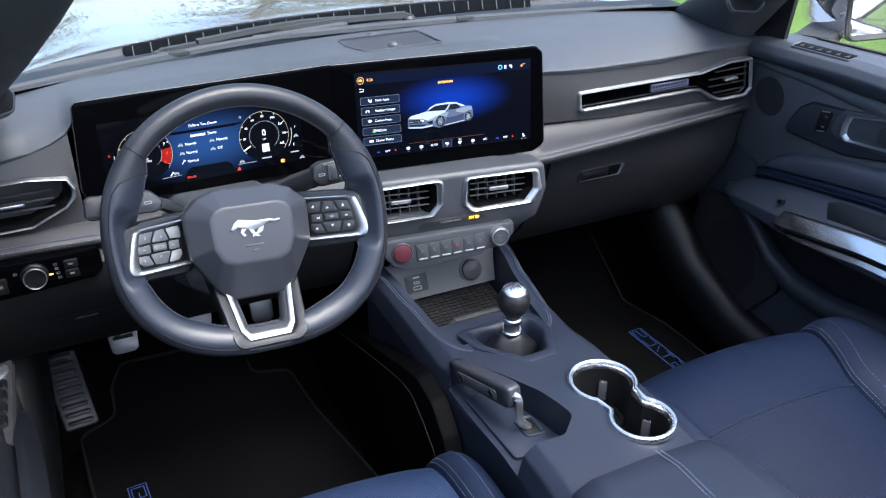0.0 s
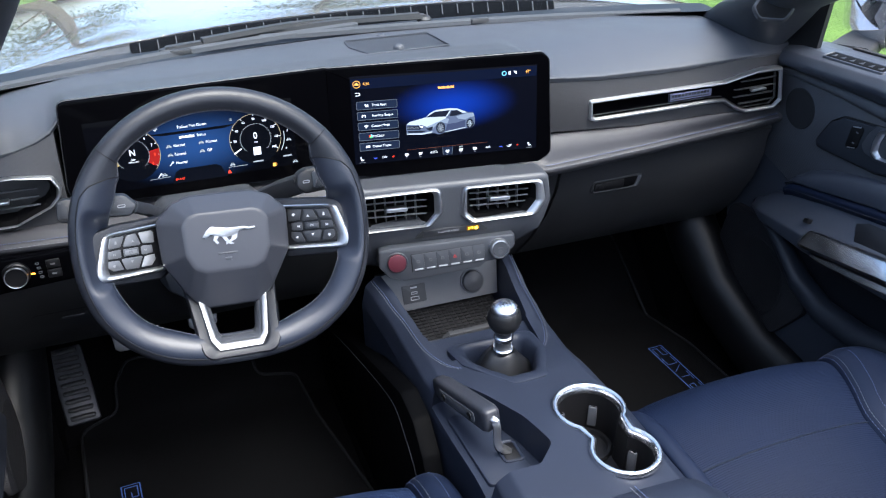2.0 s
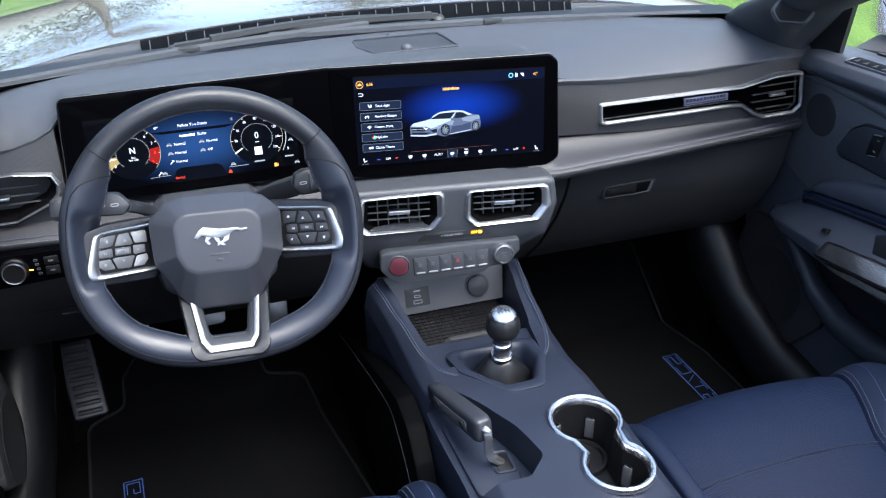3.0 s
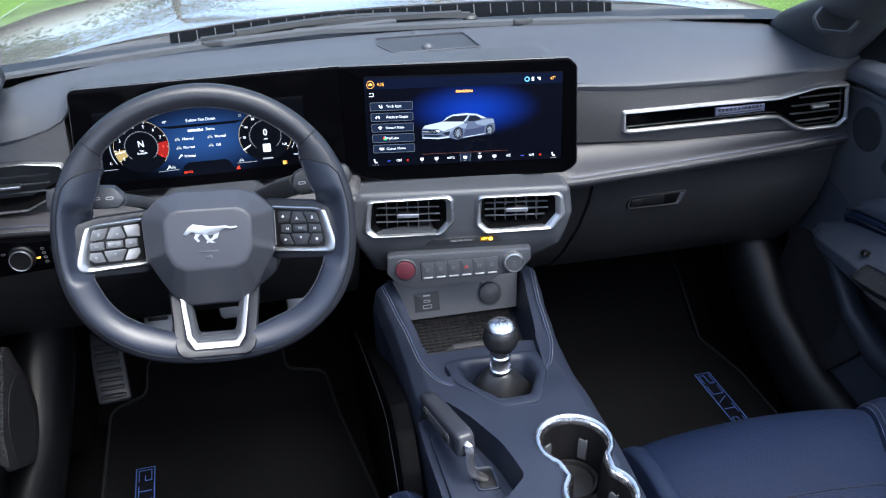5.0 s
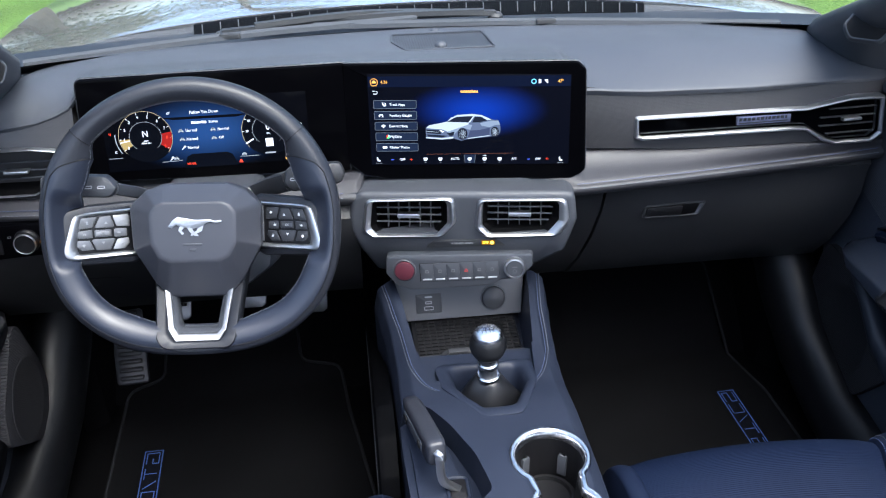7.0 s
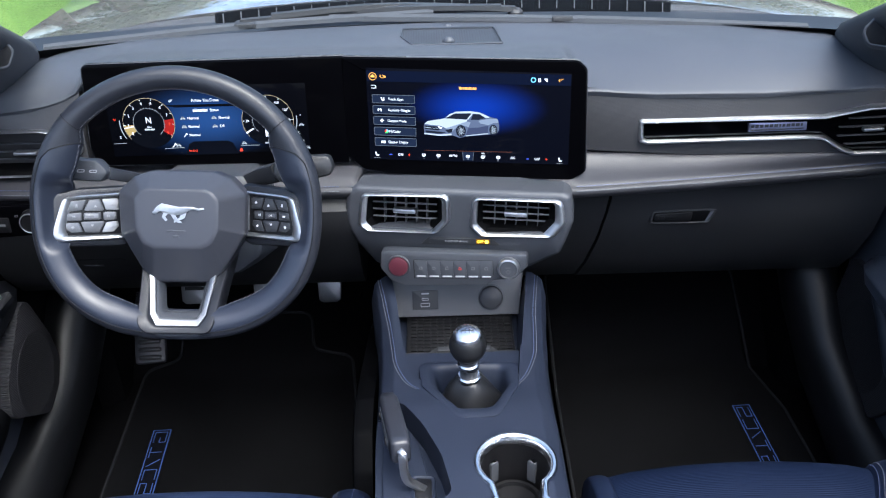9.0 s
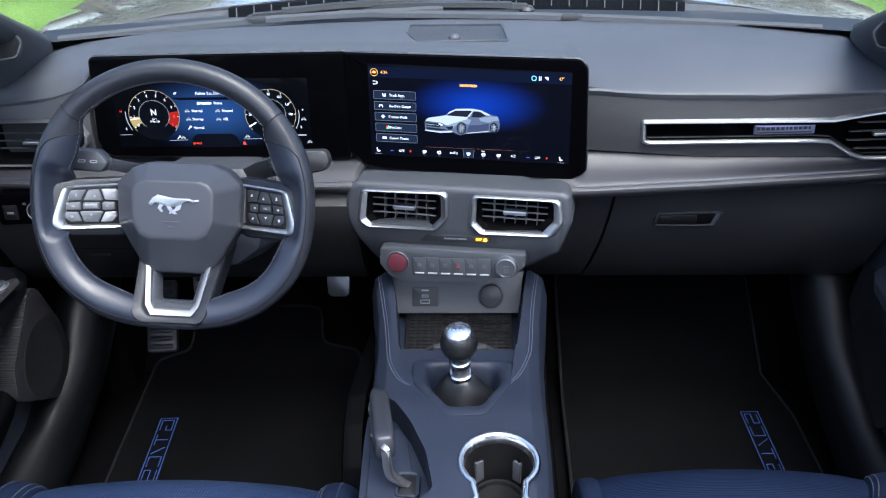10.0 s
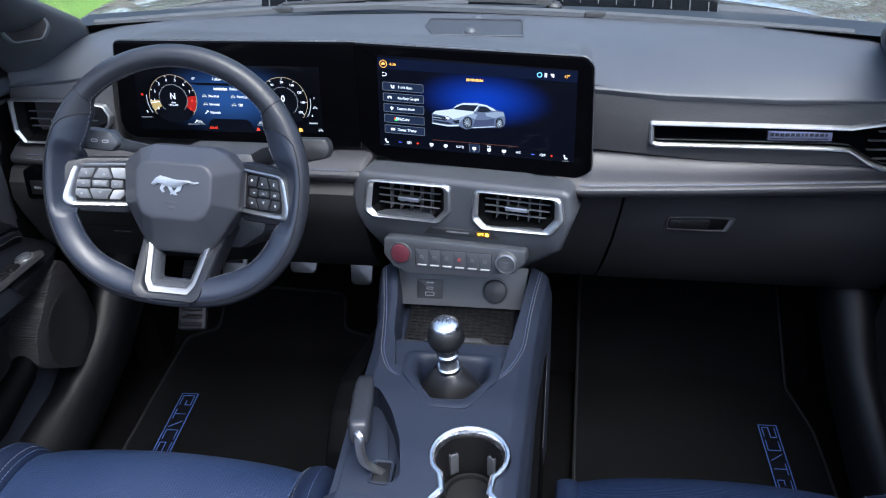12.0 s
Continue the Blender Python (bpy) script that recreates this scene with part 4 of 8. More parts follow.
for i in range(6):
    u0 = -0.060 + i * 0.0200
    k = part("key", slab([(u0 + 0.0001, -0.0150), (u0 + 0.0199, -0.0150), (u0 + 0.0199, 0.0142), (u0 + 0.0001, 0.0142)] if i < 5 else [(u0 + 0.0001, -0.0150), (u0 + 0.0120, -0.0150), (u0 + 0.0199, -0.0090), (u0 + 0.0199, 0.0142), (u0 + 0.0001, 0.0142)], BAR, 0.009, 0.0112, r=0.0005, edge=0.0004), STACK, bar)
    part("key_bar", slab(box2(u0 + 0.0030, -0.0128, u0 + 0.0170, -0.0104), BAR, 0.0108, 0.0118, r=0.0008, edge=0.0004), PRINT, k, "pale key marking bar")
    sym = [(u0 + 0.0065, -0.001), (u0 + 0.0135, -0.001), (u0 + 0.010, 0.005)] if i == 3 else [(u0 + 0.0070, -0.0008), (u0 + 0.0130, -0.0008), (u0 + 0.0122, 0.004), (u0 + 0.0078, 0.004)]
    part("symbol", moulding(sym, 0.0004, [(0, 0.0110), (0, 0.0115), (0.0008, 0.0115), (0.0008, 0.0110)], BAR, seg=1), REDPRINT if i == 3 else DIMPRINT, k)
part("start_button", lathe([(0.0150, 0.006), (0.0150, 0.013), (0.0142, 0.0148), (0.0130, 0.0153), (0.0, 0.0150)], BAR @ Matrix.Translation((-0.0842, 0.0046, 0)), 32), REDBTN, bar, "round red start button")
part("button_ring", lathe([(0.0180, 0.009), (0.0180, 0.0118), (0.0168, 0.0126), (0.0153, 0.0112)], BAR @ Matrix.Translation((-0.0842, 0.0046, 0)), 32), STACK, bar)
kb = BAR @ Matrix.Translation((0.0838, 0.0036, -0.004))
part("volume_knob", lathe([(0.0135, 0.008), (0.0135, 0.022), (0.0125, 0.0235), (0.0, 0.0232)], kb, 32), STACK, bar, "grey volume knob")
part("knob_ring", lathe([(0.0165, 0.010), (0.0165, 0.021), (0.0155, 0.0235), (0.0135, 0.0240), (0.0128, 0.0225)], kb, 32), SATIN, bar, "satin silver knob ring")
part("symbol", slab(box2(-0.004, 0.002, 0.004, 0.0035), kb, 0.0230, 0.0236), DIMPRINT, bar)
part("symbol", moulding(circle(0.0032, 10), 0.0005, [(0, 0.0231), (0, 0.0236), (0.0008, 0.0236), (0.0008, 0.0231)], kb @ Matrix.Translation((0, -0.004, 0)), seg=1), DIMPRINT, bar)

# socket panel below the bar
USB = plane((0.004, 1.2205, 0.590), 0, 24)
sock = thing("socket_panel", (0, 1.23, 0.56), "grey panel with charging sockets and power outlet", "socket panel")
part("plate", slab([(-0.100, -0.028), (0.100, -0.028), (0.108, 0.040), (-0.108, 0.040)], USB, -0.02, 0.0, edge=0.002), SOCKET, sock, "dark grey plate")
usb = part("charge_socket", slab(box2(-0.0705, -0.0165, -0.0290, 0.0150), USB, -0.002, 0.0012, r=0.0015, edge=0.0008), KEY, sock, "black charging socket pair")
for v, hw, hh in ((0.0006, 0.0055, 0.0022), (-0.0085, 0.0075, 0.0032)):
    part("port", moulding(box2(-0.0498 - hw, v - hh, -0.0498 + hw, v + hh), 0.0015, [(0, 0.001), (0, 0.0020), (0.0011, 0.0020), (0.0011, -0.001)], USB), PALEKEY, usb)
part("symbol", slab([(-0.0555, 0.0085), (-0.0445, 0.0085), (-0.0430, 0.0098), (-0.0445, 0.0110), (-0.0555, 0.0110)], USB, 0.001, 0.0016), PRINT, usb)
lt = USB @ Matrix.Translation((0.0555, 0.001, 0))
part("outlet_cap", lathe([(0.0190, 0.0), (0.0190, 0.004), (0.0178, 0.0072), (0.0140, 0.0092), (0.0, 0.0102)], lt, 32), KEY, sock, "round black outlet cap")
part("outlet_ring", lathe([(0.0215, 0.0), (0.0215, 0.0025), (0.0190, 0.0030)], lt, 32), STACK, sock)


# ---- side vents and the passenger strip ----
def vent_strip():
    t = thing("vent_strip", (0.48, 1.26, 0.80), "long silver-framed vent strip with blue grey badge", "vent strip")
    m, pts = STRIPM, STRIPP
    part("frame", moulding(pts, 0.004, [(-0.0015, -0.010), (-0.001, 0.003), (0.0008, 0.0062), (0.0030, 0.0066), (0.0048, 0.0040), (0.0070, -0.002), (0.0078, -0.012)], m), SATIN, t, "satin silver frame")
    inner = inset(pts, 0.0072)
    q = fillet(inner, 0.003)
    bm = loft([[(u, v, 0.002) for u, v in q], [(u, v, -0.010) for u, v in q]], m, caps=False)
    bm.faces.new([bm.verts.new(m @ Vector((u, v, -0.010))) for u, v in q])
    part("well", bm, GLOSS, t, "gloss black well")
    bd = part("badge", slab([(-0.034, -0.0055), (0.055, -0.0060), (0.055, 0.0070), (-0.035, 0.0090)], m, -0.009, -0.004, r=0.001, edge=0.0008), BADGE, t, "blue grey badge with unreadable lettering")
    rnd = random.Random(5)
    u = -0.031
    while u < 0.048:
        w = 0.003 + 0.003 * rnd.random()
        part("bar", slab(box2(u, 0.0010, u + w, 0.0058), m, -0.0045, -0.0034), KEY, bd)
        u += w + 0.0018
    part("bar", slab(box2(-0.031, -0.0035, 0.050, -0.0016), m, -0.0045, -0.0034), KEY, bd)
    vm = m @ Matrix.Translation((0, 0, -0.001))
    for i in range(4):
        v = -0.030 + i * 0.0135
        part("slat", slab([(0.098 + abs(v + 0.010) * 0.9, v - 0.0008), (0.197, v - 0.0008), (0.197, v + 0.0008), (0.098 + abs(v + 0.010) * 0.9, v + 0.0008)], vm, -0.004, 0.002, edge=0.0008), LOWER, t)
    part("vane_tab", slab(box2(0.140, -0.0100, 0.172, -0.0050), vm, -0.002, 0.006, r=0.0015, edge=0.0015), SATIN, t, "silver vane tab")


vent_strip()


def side_vent():
    t = thing("side_vent", (-0.635, 1.27, 0.80), "driver side air vent in a silver frame", "air vent")
    m, pts = SVM, SVP
    rings = []
    for f, w in ((-0.10, -0.006), (-0.06, 0.0030), (0.0, 0.0050), (0.15, 0.0058), (0.32, 0.0044), (0.36, 0.0030), (0.40, 0.0020), (1.0, -0.0100), (1.02, -0.0140)):
        q = [tuple(Vector(a).lerp(Vector(b), f)) for a, b in zip(pts, SVI)]
        rings.append([(u, v, w) for u, v in fillet(q, 0.005, 4)])
    part("frame", loft(rings[:7], m, caps=False), SATIN, t, "satin silver frame", sharp=40)
    part("liner", loft(rings[6:], m, caps=False), PIT, t, "black vent liner", sharp=40)
    well("well", SVI, m @ Matrix.Translation((0, 0, -0.0095)), 0.030, t)
    for v in (-0.0105, 0.0015, 0.0140):
        part("slat", slab(box2(-0.063, v - 0.0008, 0.053, v + 0.0008), m, -0.014, -0.0095, edge=0.0005), STACK, t)
    part("vane_tab", slab(box2(-0.020, -0.0004, 0.015, 0.0042), m, -0.012, 0.002, r=0.0015, edge=0.0015), SATIN, t, "silver vane tab")


side_vent()


# ---- displays ----
CLU = plane((-0.36, 1.278, 0.88), 0, 5)
SCR = plane((0.028, 1.2587, 0.885), -8.15, 4.5)
disp = thing("display_panel", (-0.15, 1.29, 0.80), "wide gloss black twin display panel, both screens lit", "display")


def picture(name, base, spot, centre, size, strength, frame_m):
    """The lit ground of a screen: base colour with a soft brighter spot."""
    m = bpy.data.materials.new(name)
    m.use_nodes = True
    n, l = m.node_tree.nodes, m.node_tree.links
    b = n["Principled BSDF"]
    b.inputs["Base Color"].default_value = (0.0015, 0.0015, 0.002, 1)
    b.inputs["Roughness"].default_value = 0.06
    b.inputs["Specular IOR Level"].default_value = 0.035
    co, mp, gr, rp = (n.new("ShaderNode" + k) for k in ("TexCoord", "Mapping", "TexGradient", "ValToRGB"))
    gr.gradient_type = "SPHERICAL"
    c = frame_m @ Vector((*centre, 0))
    mp.vector_type = "TEXTURE"
    mp.inputs["Location"].default_value = c
    mp.inputs["Scale"].default_value = (size[0], 0.2, size[1])
    l.new(co.outputs["Object"], mp.inputs["Vector"])
    l.new(mp.outputs["Vector"], gr.inputs["Vector"])
    l.new(gr.outputs["Fac"], rp.inputs["Fac"])
    rp.color_ramp.elements[0].color, rp.color_ramp.elements[1].color = (*base, 1), (*spot, 1)
    rp.color_ramp.interpolation = "EASE"
    l.new(rp.outputs["Color"], b.inputs["Emission Color"])
    b.inputs["Emission Strength"].default_value = strength
    return m


U_WHITE = glow("screen white", (0.85, 0.90, 1.0), 0.55)
U_DIM = glow("screen grey", (0.50, 0.55, 0.62), 0.3)
U_LINE = glow("screen outline", (0.16, 0.19, 0.24), 0.32)
U_BOX = glow("screen box", (0.012, 0.020, 0.045), 0.4)
U_AMBER = glow("screen amber", (1.0, 0.48, 0.10), 0.5)
U_RED = glow("screen red", (0.85, 0.06, 0.03), 0.45)
U_DEEPRED = glow("screen dark red", (0.36, 0.016, 0.014), 0.34)
U_CYAN = glow("screen cyan", (0.25, 0.75, 1.0), 0.5)
U_BLUE = glow("screen blue", (0.10, 0.16, 0.9), 0.5)
U_GOLD = glow("screen gold", (0.55, 0.45, 0.30), 0.36)
U_BLACK = glow("screen black", (0.002, 0.003, 0.006), 0.3)
U_NIGHT = glow("screen night", (0.0016, 0.0028, 0.0070), 0.3)
U_CARL = glow("car picture light", (0.56, 0.64, 0.76), 0.36)
U_CARM = glow("car picture body", (0.055, 0.07, 0.14), 0.36)
U_CARMID = glow("car picture flank", (0.11, 0.14, 0.23), 0.38)
U_CARMID2 = glow("car picture wing", (0.26, 0.32, 0.44), 0.36)
U_CARD = glow("car picture dark", (0.012, 0.016, 0.030), 0.4)
U_BAND = glow("screen band", (0.0035, 0.007, 0.024), 0.35)

# one gloss panel, bent between the two screens


def bezel_ring(inset_by, w):
    left = inset([(-0.1822, -0.036), (-0.1770, -0.0570), (-0.1600, -0.0640), (0.205, -0.0700), (0.205, 0.0930), (-0.06, 0.0905), (-0.1735, 0.0892)], inset_by)
    lp = fillet(left, [0.03, 0.012, 0.012, 0.001, 0.001, 0.05, 0.011], 4)
    return [(u, v, w) for u, v in lp]


panel_l = bezel_ring(0, -0.006), bezel_ring(0, -0.002), bezel_ring(0.0012, 0.0), bezel_ring(0.002, 0.0003)
part("cluster_glass", loft(list(panel_l), CLU), GLOSS, disp, "gloss black cluster glass")
sb = [(-0.186, -0.0640), (-0.160, -0.0855), (-0.125, -0.0910), (0.152, -0.0915), (0.1735, -0.0800), (0.1665, 0.0770), (0.155, 0.0882), (-0.170, 0.0864), (-0.186, 0.0862)]
sq = fillet(sb, [0.006, 0.02, 0.02, 0.010, 0.014, 0.014, 0.012, 0.01, 0.002], 4)
part("screen_glass", loft([[(u, v, -0.006) for u, v in sq], [(u, v, 0.004) for u, v in sq], [(u, v, 0.0062) for u, v in inset(sq, 0.0012)], [(u, v, 0.0065) for u, v in inset(sq, 0.003)]], SCR), GLOSS, disp, "gloss black centre screen glass")

# Thin grey rim added round each glass to paint the highlight along its edge.
edge_c, edge_s = [(u, v) for u, v, w in panel_l[0]], sq
for m_, q, w in ((CLU, edge_c, -0.0035), (SCR, edge_s, 0.0025)):
    part("edge_highlight", loft([[(u, v, w + dz) for u, v in inset(q, d)] for d, dz in ((-0.0018, -0.004), (-0.0018, 0.0), (-0.0008, 0.0012), (0.0001, 0.0004))], m_, caps=False), EDGELIGHT, disp, "grey rim in place of the glass edge's highlight")


def flat(pts, m, w, mat_, parent, name="picture_element", label=""):
    bm = bmesh.new()
    bm.faces.new([bm.verts.new(m @ Vector((u, v, w))) for u, v in pts])
    return part(name, bm, mat_, parent, label)


def line(a, b, wd, m, w, mat_, parent):
    a, b = Vector(a), Vector(b)
    n = (b - a).orthogonal().normalized() * wd / 2
    return flat([a - n, b - n, b + n, a + n], m, w, mat_, parent)


def outline(pts, wd, m, w, mat_, parent):
    bm = bmesh.new()
    q = inset(pts, wd)
    n = len(pts)
    va = [bm.verts.new(m @ Vector((*p, w))) for p in pts]
    vb = [bm.verts.new(m @ Vector((*p, w))) for p in q]
    for i in range(n):
        j = (i + 1) % n
        bm.faces.new((va[i], va[j], vb[j], vb[i]))
    return part("picture_element", bm, mat_, parent)


def arc(c, r0, r1, a0, a1, m, w, mat_, parent, n=40, name="picture_element"):
    bm = bmesh.new()
    prev = None
    for i in range(n + 1):
        a = radians(a0 + (a1 - a0) * i / n)
        p = [bm.verts.new(m @ Vector((c[0] + r * math.cos(a), c[1] + r * math.sin(a), w))) for r in (r0, r1)]
        if prev:
            bm.faces.new((prev[0], prev[1], p[1], p[0]))
        prev = p
    return part(name, bm, mat_, parent)


def at2(m, u, v, w):
    return m @ Matrix.Translation((u, v, w))


def word_bars(u0, u1, v, h, m, w, mat_, parent):
    """An unlettered word: a row of plain strokes."""
    rnd = random.Random(3)
    bm = bmesh.new()
    u = u0
    while u < u1:
        wd = 0.0008 + 0.0010 * rnd.random()
        hh = h * (0.72 + 0.28 * rnd.random())
        bm.faces.new([bm.verts.new(m @ Vector((a, b, w))) for a, b in box2(u, v, min(u + wd, u1), v + hh)])
        u += wd + 0.0005
    return part("word_bar", bm, mat_, parent)


# centre screen
S0 = 0.0069
cs = part("centre_screen", slab([(-0.1500, -0.0680), (0.1478, -0.0670), (0.1460, 0.0700), (-0.1508, 0.0725)], SCR, 0.004, S0, edge=0.0001),
          picture("centre picture", (0.0009, 0.0014, 0.0040), (0.004, 0.024, 0.23), (0.010, 0.018), (0.110, 0.046), 0.55, SCR), disp, "lit touch screen with a car picture")
S1, S2, S3 = S0 + 0.0003, S0 + 0.0006, S0 + 0.0009
flat([(-0.1498, 0.0525), (0.1455, 0.0525), (0.1455, 0.0685), (-0.1500, 0.0685)], SCR, S1, U_BAND, cs)
arc((-0.1410, 0.0600), 0.0050, 0.0058, 0, 360, SCR, S2, U_AMBER, cs)
flat([(-0.1440, 0.0585), (-0.1380, 0.0585), (-0.1380, 0.0605), (-0.1410, 0.0630), (-0.1440, 0.0605)], SCR, S2, U_AMBER, cs)
lettering("4:36", 0.0072, at2(SCR, -0.1262, 0.0600, S2), U_AMBER, cs)
lettering("47°", 0.0070, at2(SCR, 0.1312, 0.0600, S2), U_AMBER, cs)
arc((0.0921, 0.0600), 0.0026, 0.0038, 0, 360, SCR, S2, U_CYAN, cs)
flat(box2(0.0992, 0.0570, 0.1004, 0.0632), SCR, S2, U_WHITE, cs)
flat(box2(0.1014, 0.0570, 0.1026, 0.0632), SCR, S2, U_WHITE, cs)
flat([(0.1070, 0.0625), (0.1125, 0.0625), (0.1125, 0.0570), (0.1100, 0.0590)], SCR, S2, U_WHITE, cs)
word_bars(-0.0145, 0.0105, 0.0435, 0.0044, SCR, S2, U_AMBER, cs)
line((-0.1435, 0.0425), (-0.1385, 0.0425), 0.0009, SCR, S2, U_WHITE, cs)
line((-0.1435, 0.0468), (-0.1400, 0.0468), 0.0009, SCR, S2, U_WHITE, cs)
arc((-0.1388, 0.0446), 0.0017, 0.0026, -90, 90, SCR, S2, U_WHITE, cs, 12)
for i, (txt, du) in enumerate((("Track Apps", -0.1275), ("Auxiliary Gauges", -0.1325), ("Custom Mode", -0.1295), ("MyColor", -0.1230), ("Cluster Theme", -0.1285))):
    v0 = 0.0200 - 0.01655 * i
    u0, u1 = -0.1432 + 0.0004 * i, -0.0796 + 0.0003 * i
    r = fillet(box2(u0, v0, u1, v0 + 0.0130), 0.0018, 3)
    flat(r, SCR, S1, U_BOX, cs, "screen_button")
    outline(r, 0.0006, SCR, S2, U_LINE, cs)
    cx = (u0 + u1) / 2 + 0.0035
    tx = cx if i != 3 else cx - 0.004
    lettering(txt, 0.0058, at2(SCR, tx + (0.004 if i == 1 else 0.0), v0 + 0.0063, S2), U_WHITE, cs)
    if i == 3:
        for k, c in enumerate((U_RED, glow("screen green", (0.1, 0.8, 0.15), 0.5), U_CYAN)):
            arc((du, v0 + 0.0065), 0.0, 0.0030, 90 + 120 * k, 210 + 120 * k, SCR, S2, c, cs, 8)
    else:
        icon = ([(-0.0030, 0.0030), (-0.0012, 0.0030), (-0.0008, 0.0002), (0.0012, -0.0010), (0.0016, 0.0026), (0.0030, 0.0026), (0.0030, -0.0026), (-0.0004, -0.0028), (-0.0026, -0.0004)],
                [(-0.0034, -0.0026), (-0.0034, 0.0008), (-0.0016, 0.0026), (0.0, 0.0010), (0.0016, 0.0026), (0.0034, 0.0008), (0.0034, -0.0026), (0.0020, -0.0026), (0.0014, 0.0004), (-0.0014, 0.0004), (-0.0020, -0.0026)],
                [(-0.0034, 0.0014), (-0.0010, 0.0012), (-0.0010, 0.0028), (0.0010, 0.0028), (0.0010, 0.0012), (0.0034, 0.0014), (0.0034, -0.0002), (0.0010, -0.0004), (0.0010, -0.0028), (-0.0010, -0.0028), (-0.0010, -0.0004), (-0.0034, -0.0002)], None,
                [(-0.0036, -0.0020), (-0.0036, 0.0020), (-0.0004, 0.0020), (0.0, 0.0012), (0.0004, 0.0020), (0.0036, 0.0020), (0.0036, -0.0020), (0.0004, -0.0020), (0.0, -0.0012), (-0.0004, -0.0020)])[i]
        flat([(du + a * 0.9, v0 + 0.0064 + b * 0.9) for a, b in icon], SCR, S2, U_WHITE, cs)
# climate row
for u in (-0.1390, 0.1355):
    line((u - 0.0020, -0.0560), (u - 0.0010, -0.0605), 0.0018, SCR, S2, U_WHITE, cs)
    line((u - 0.0015, -0.0612), (u + 0.0028, -0.0612), 0.0018, SCR, S2, U_WHITE, cs)
    for k in (-1, 0, 1):
        flat(box2(u + k * 0.0034 - 0.0012, -0.0655, u + k * 0.0034 + 0.0012, -0.0649), SCR, S2, U_DIM, cs)
for u in (-0.1179, 0.0874):
    flat(box2(u - 0.0024, -0.0600, u + 0.0024, -0.0591), SCR, S2, U_BLUE, cs)
for u in (-0.1029, 0.1016):
    lettering("OFF", 0.0056, at2(SCR, u, -0.0594, S2), U_WHITE, cs)
for u in (-0.0896, 0.1151):
    flat(box2(u - 0.0020, -0.0595, u + 0.0020, -0.0588), SCR, S2, U_RED, cs)
    flat(box2(u - 0.00035, -0.0611, u + 0.00035, -0.0572), SCR, S3, U_RED, cs)
lettering("AUTO", 0.0054, at2(SCR, -0.0232, -0.0586, S2), U_WHITE, cs)
lettering("A/C", 0.0054, at2(SCR, 0.0657, -0.0586, S2), U_WHITE, cs)
lettering("MAX", 0.0030, at2(SCR, 0.0211, -0.0535, S2), U_WHITE, cs)
for u in (-0.0679, -0.0457, -0.0014, 0.0211, 0.0439):
    outline(fillet([(u + 0.0028, -0.0566), (u - 0.0026, -0.0566), (u - 0.0030, -0.0590), (u - 0.0012, -0.0614), (u + 0.0014, -0.0614), (u + 0.0032, -0.0590)], 0.0006, 2), 0.0008, SCR, S2, U_WHITE, cs)
    for k in (-1, 0, 1):
        line((u + k * 0.0013 - 0.0002, -0.0604), (u + k * 0.0013 + 0.0004, -0.0574), 0.0006, SCR, S2, U_WHITE, cs)
    flat(box2(u - 0.0013, -0.0643, u + 0.0013, -0.0638), SCR, S2, U_DIM, cs)
flat([(-0.0080, -0.0650), (0.0060, -0.0650), (0.0075, -0.0520), (-0.0095, -0.0520)], SCR, S1, U_BOX, cs)
line((-0.0080, -0.0650), (-0.0095, -0.0520), 0.0006, SCR, S2, U_LINE, cs)
line((0.0060, -0.0650), (0.0075, -0.0520), 0.0006, SCR, S2, U_LINE, cs)
line((-0.0666, -0.0510), (0.0645, -0.0498), 0.0004, SCR, S2, glow("screen rust", (0.25, 0.09, 0.06), 0.3), cs)
# car picture
bodyp = [(-0.0665, -0.0099), (-0.0618, -0.0055), (-0.0426, -0.0020), (-0.0356, 0.0002), (-0.0287, 0.0061), (-0.0189, 0.0102), (0.0021, 0.0115), (0.0162, 0.0098), (0.0276, 0.0048), (0.0348, 0.0022), (0.0413, 0.0017), (0.0446, -0.0091), (0.0443, -0.0168), (0.0414, -0.0215), (0.0315, -0.0233), (-0.0053, -0.0276), (-0.0138, -0.0302), (-0.0253, -0.0261), (-0.0423, -0.0273), (-0.0551, -0.0264), (-0.0661, -0.0249), (-0.0668, -0.0165)]
flat(bodyp, SCR, S1, U_CARMID, cs, "car_picture", "small silver car picture")
flat([(-0.0657, -0.0098), (-0.0612, -0.0055), (-0.0426, -0.0020), (-0.0353, -0.0004), (-0.0023, -0.0017), (-0.0031, -0.0046), (-0.0143, -0.0087), (-0.0241, -0.0123), (-0.0340, -0.0158), (-0.0425, -0.0120), (-0.0538, -0.0113)], SCR, S2, U_CARL, cs)
flat([(-0.0241, -0.0125), (-0.0143, -0.0090), (-0.0025, -0.0045), (0.0026, -0.0056), (-0.0006, -0.0130), (-0.0086, -0.0106), (-0.0156, -0.0117), (-0.0212, -0.0164), (-0.0254, -0.0209), (-0.0340, -0.0164)], SCR, S2, U_CARMID2, cs)
flat([(-0.0342, 0.0003), (-0.0287, 0.0061), (-0.0189, 0.0102), (0.0021, 0.0115), (0.0162, 0.0098), (0.0276, 0.0048), (0.0306, 0.0022), (0.0238, 0.0023), (0.0157, 0.0075), (0.0056, 0.0080), (-0.0004, -0.0012), (-0.0032, -0.0014), (0.0039, 0.0084), (-0.0203, 0.0075)], SCR, S3, U_CARL, cs)
flat([(-0.0348, -0.0006), (-0.0203, 0.0078), (0.0039, 0.0087), (-0.0026, -0.0014)], SCR, S2, U_CARD, cs)
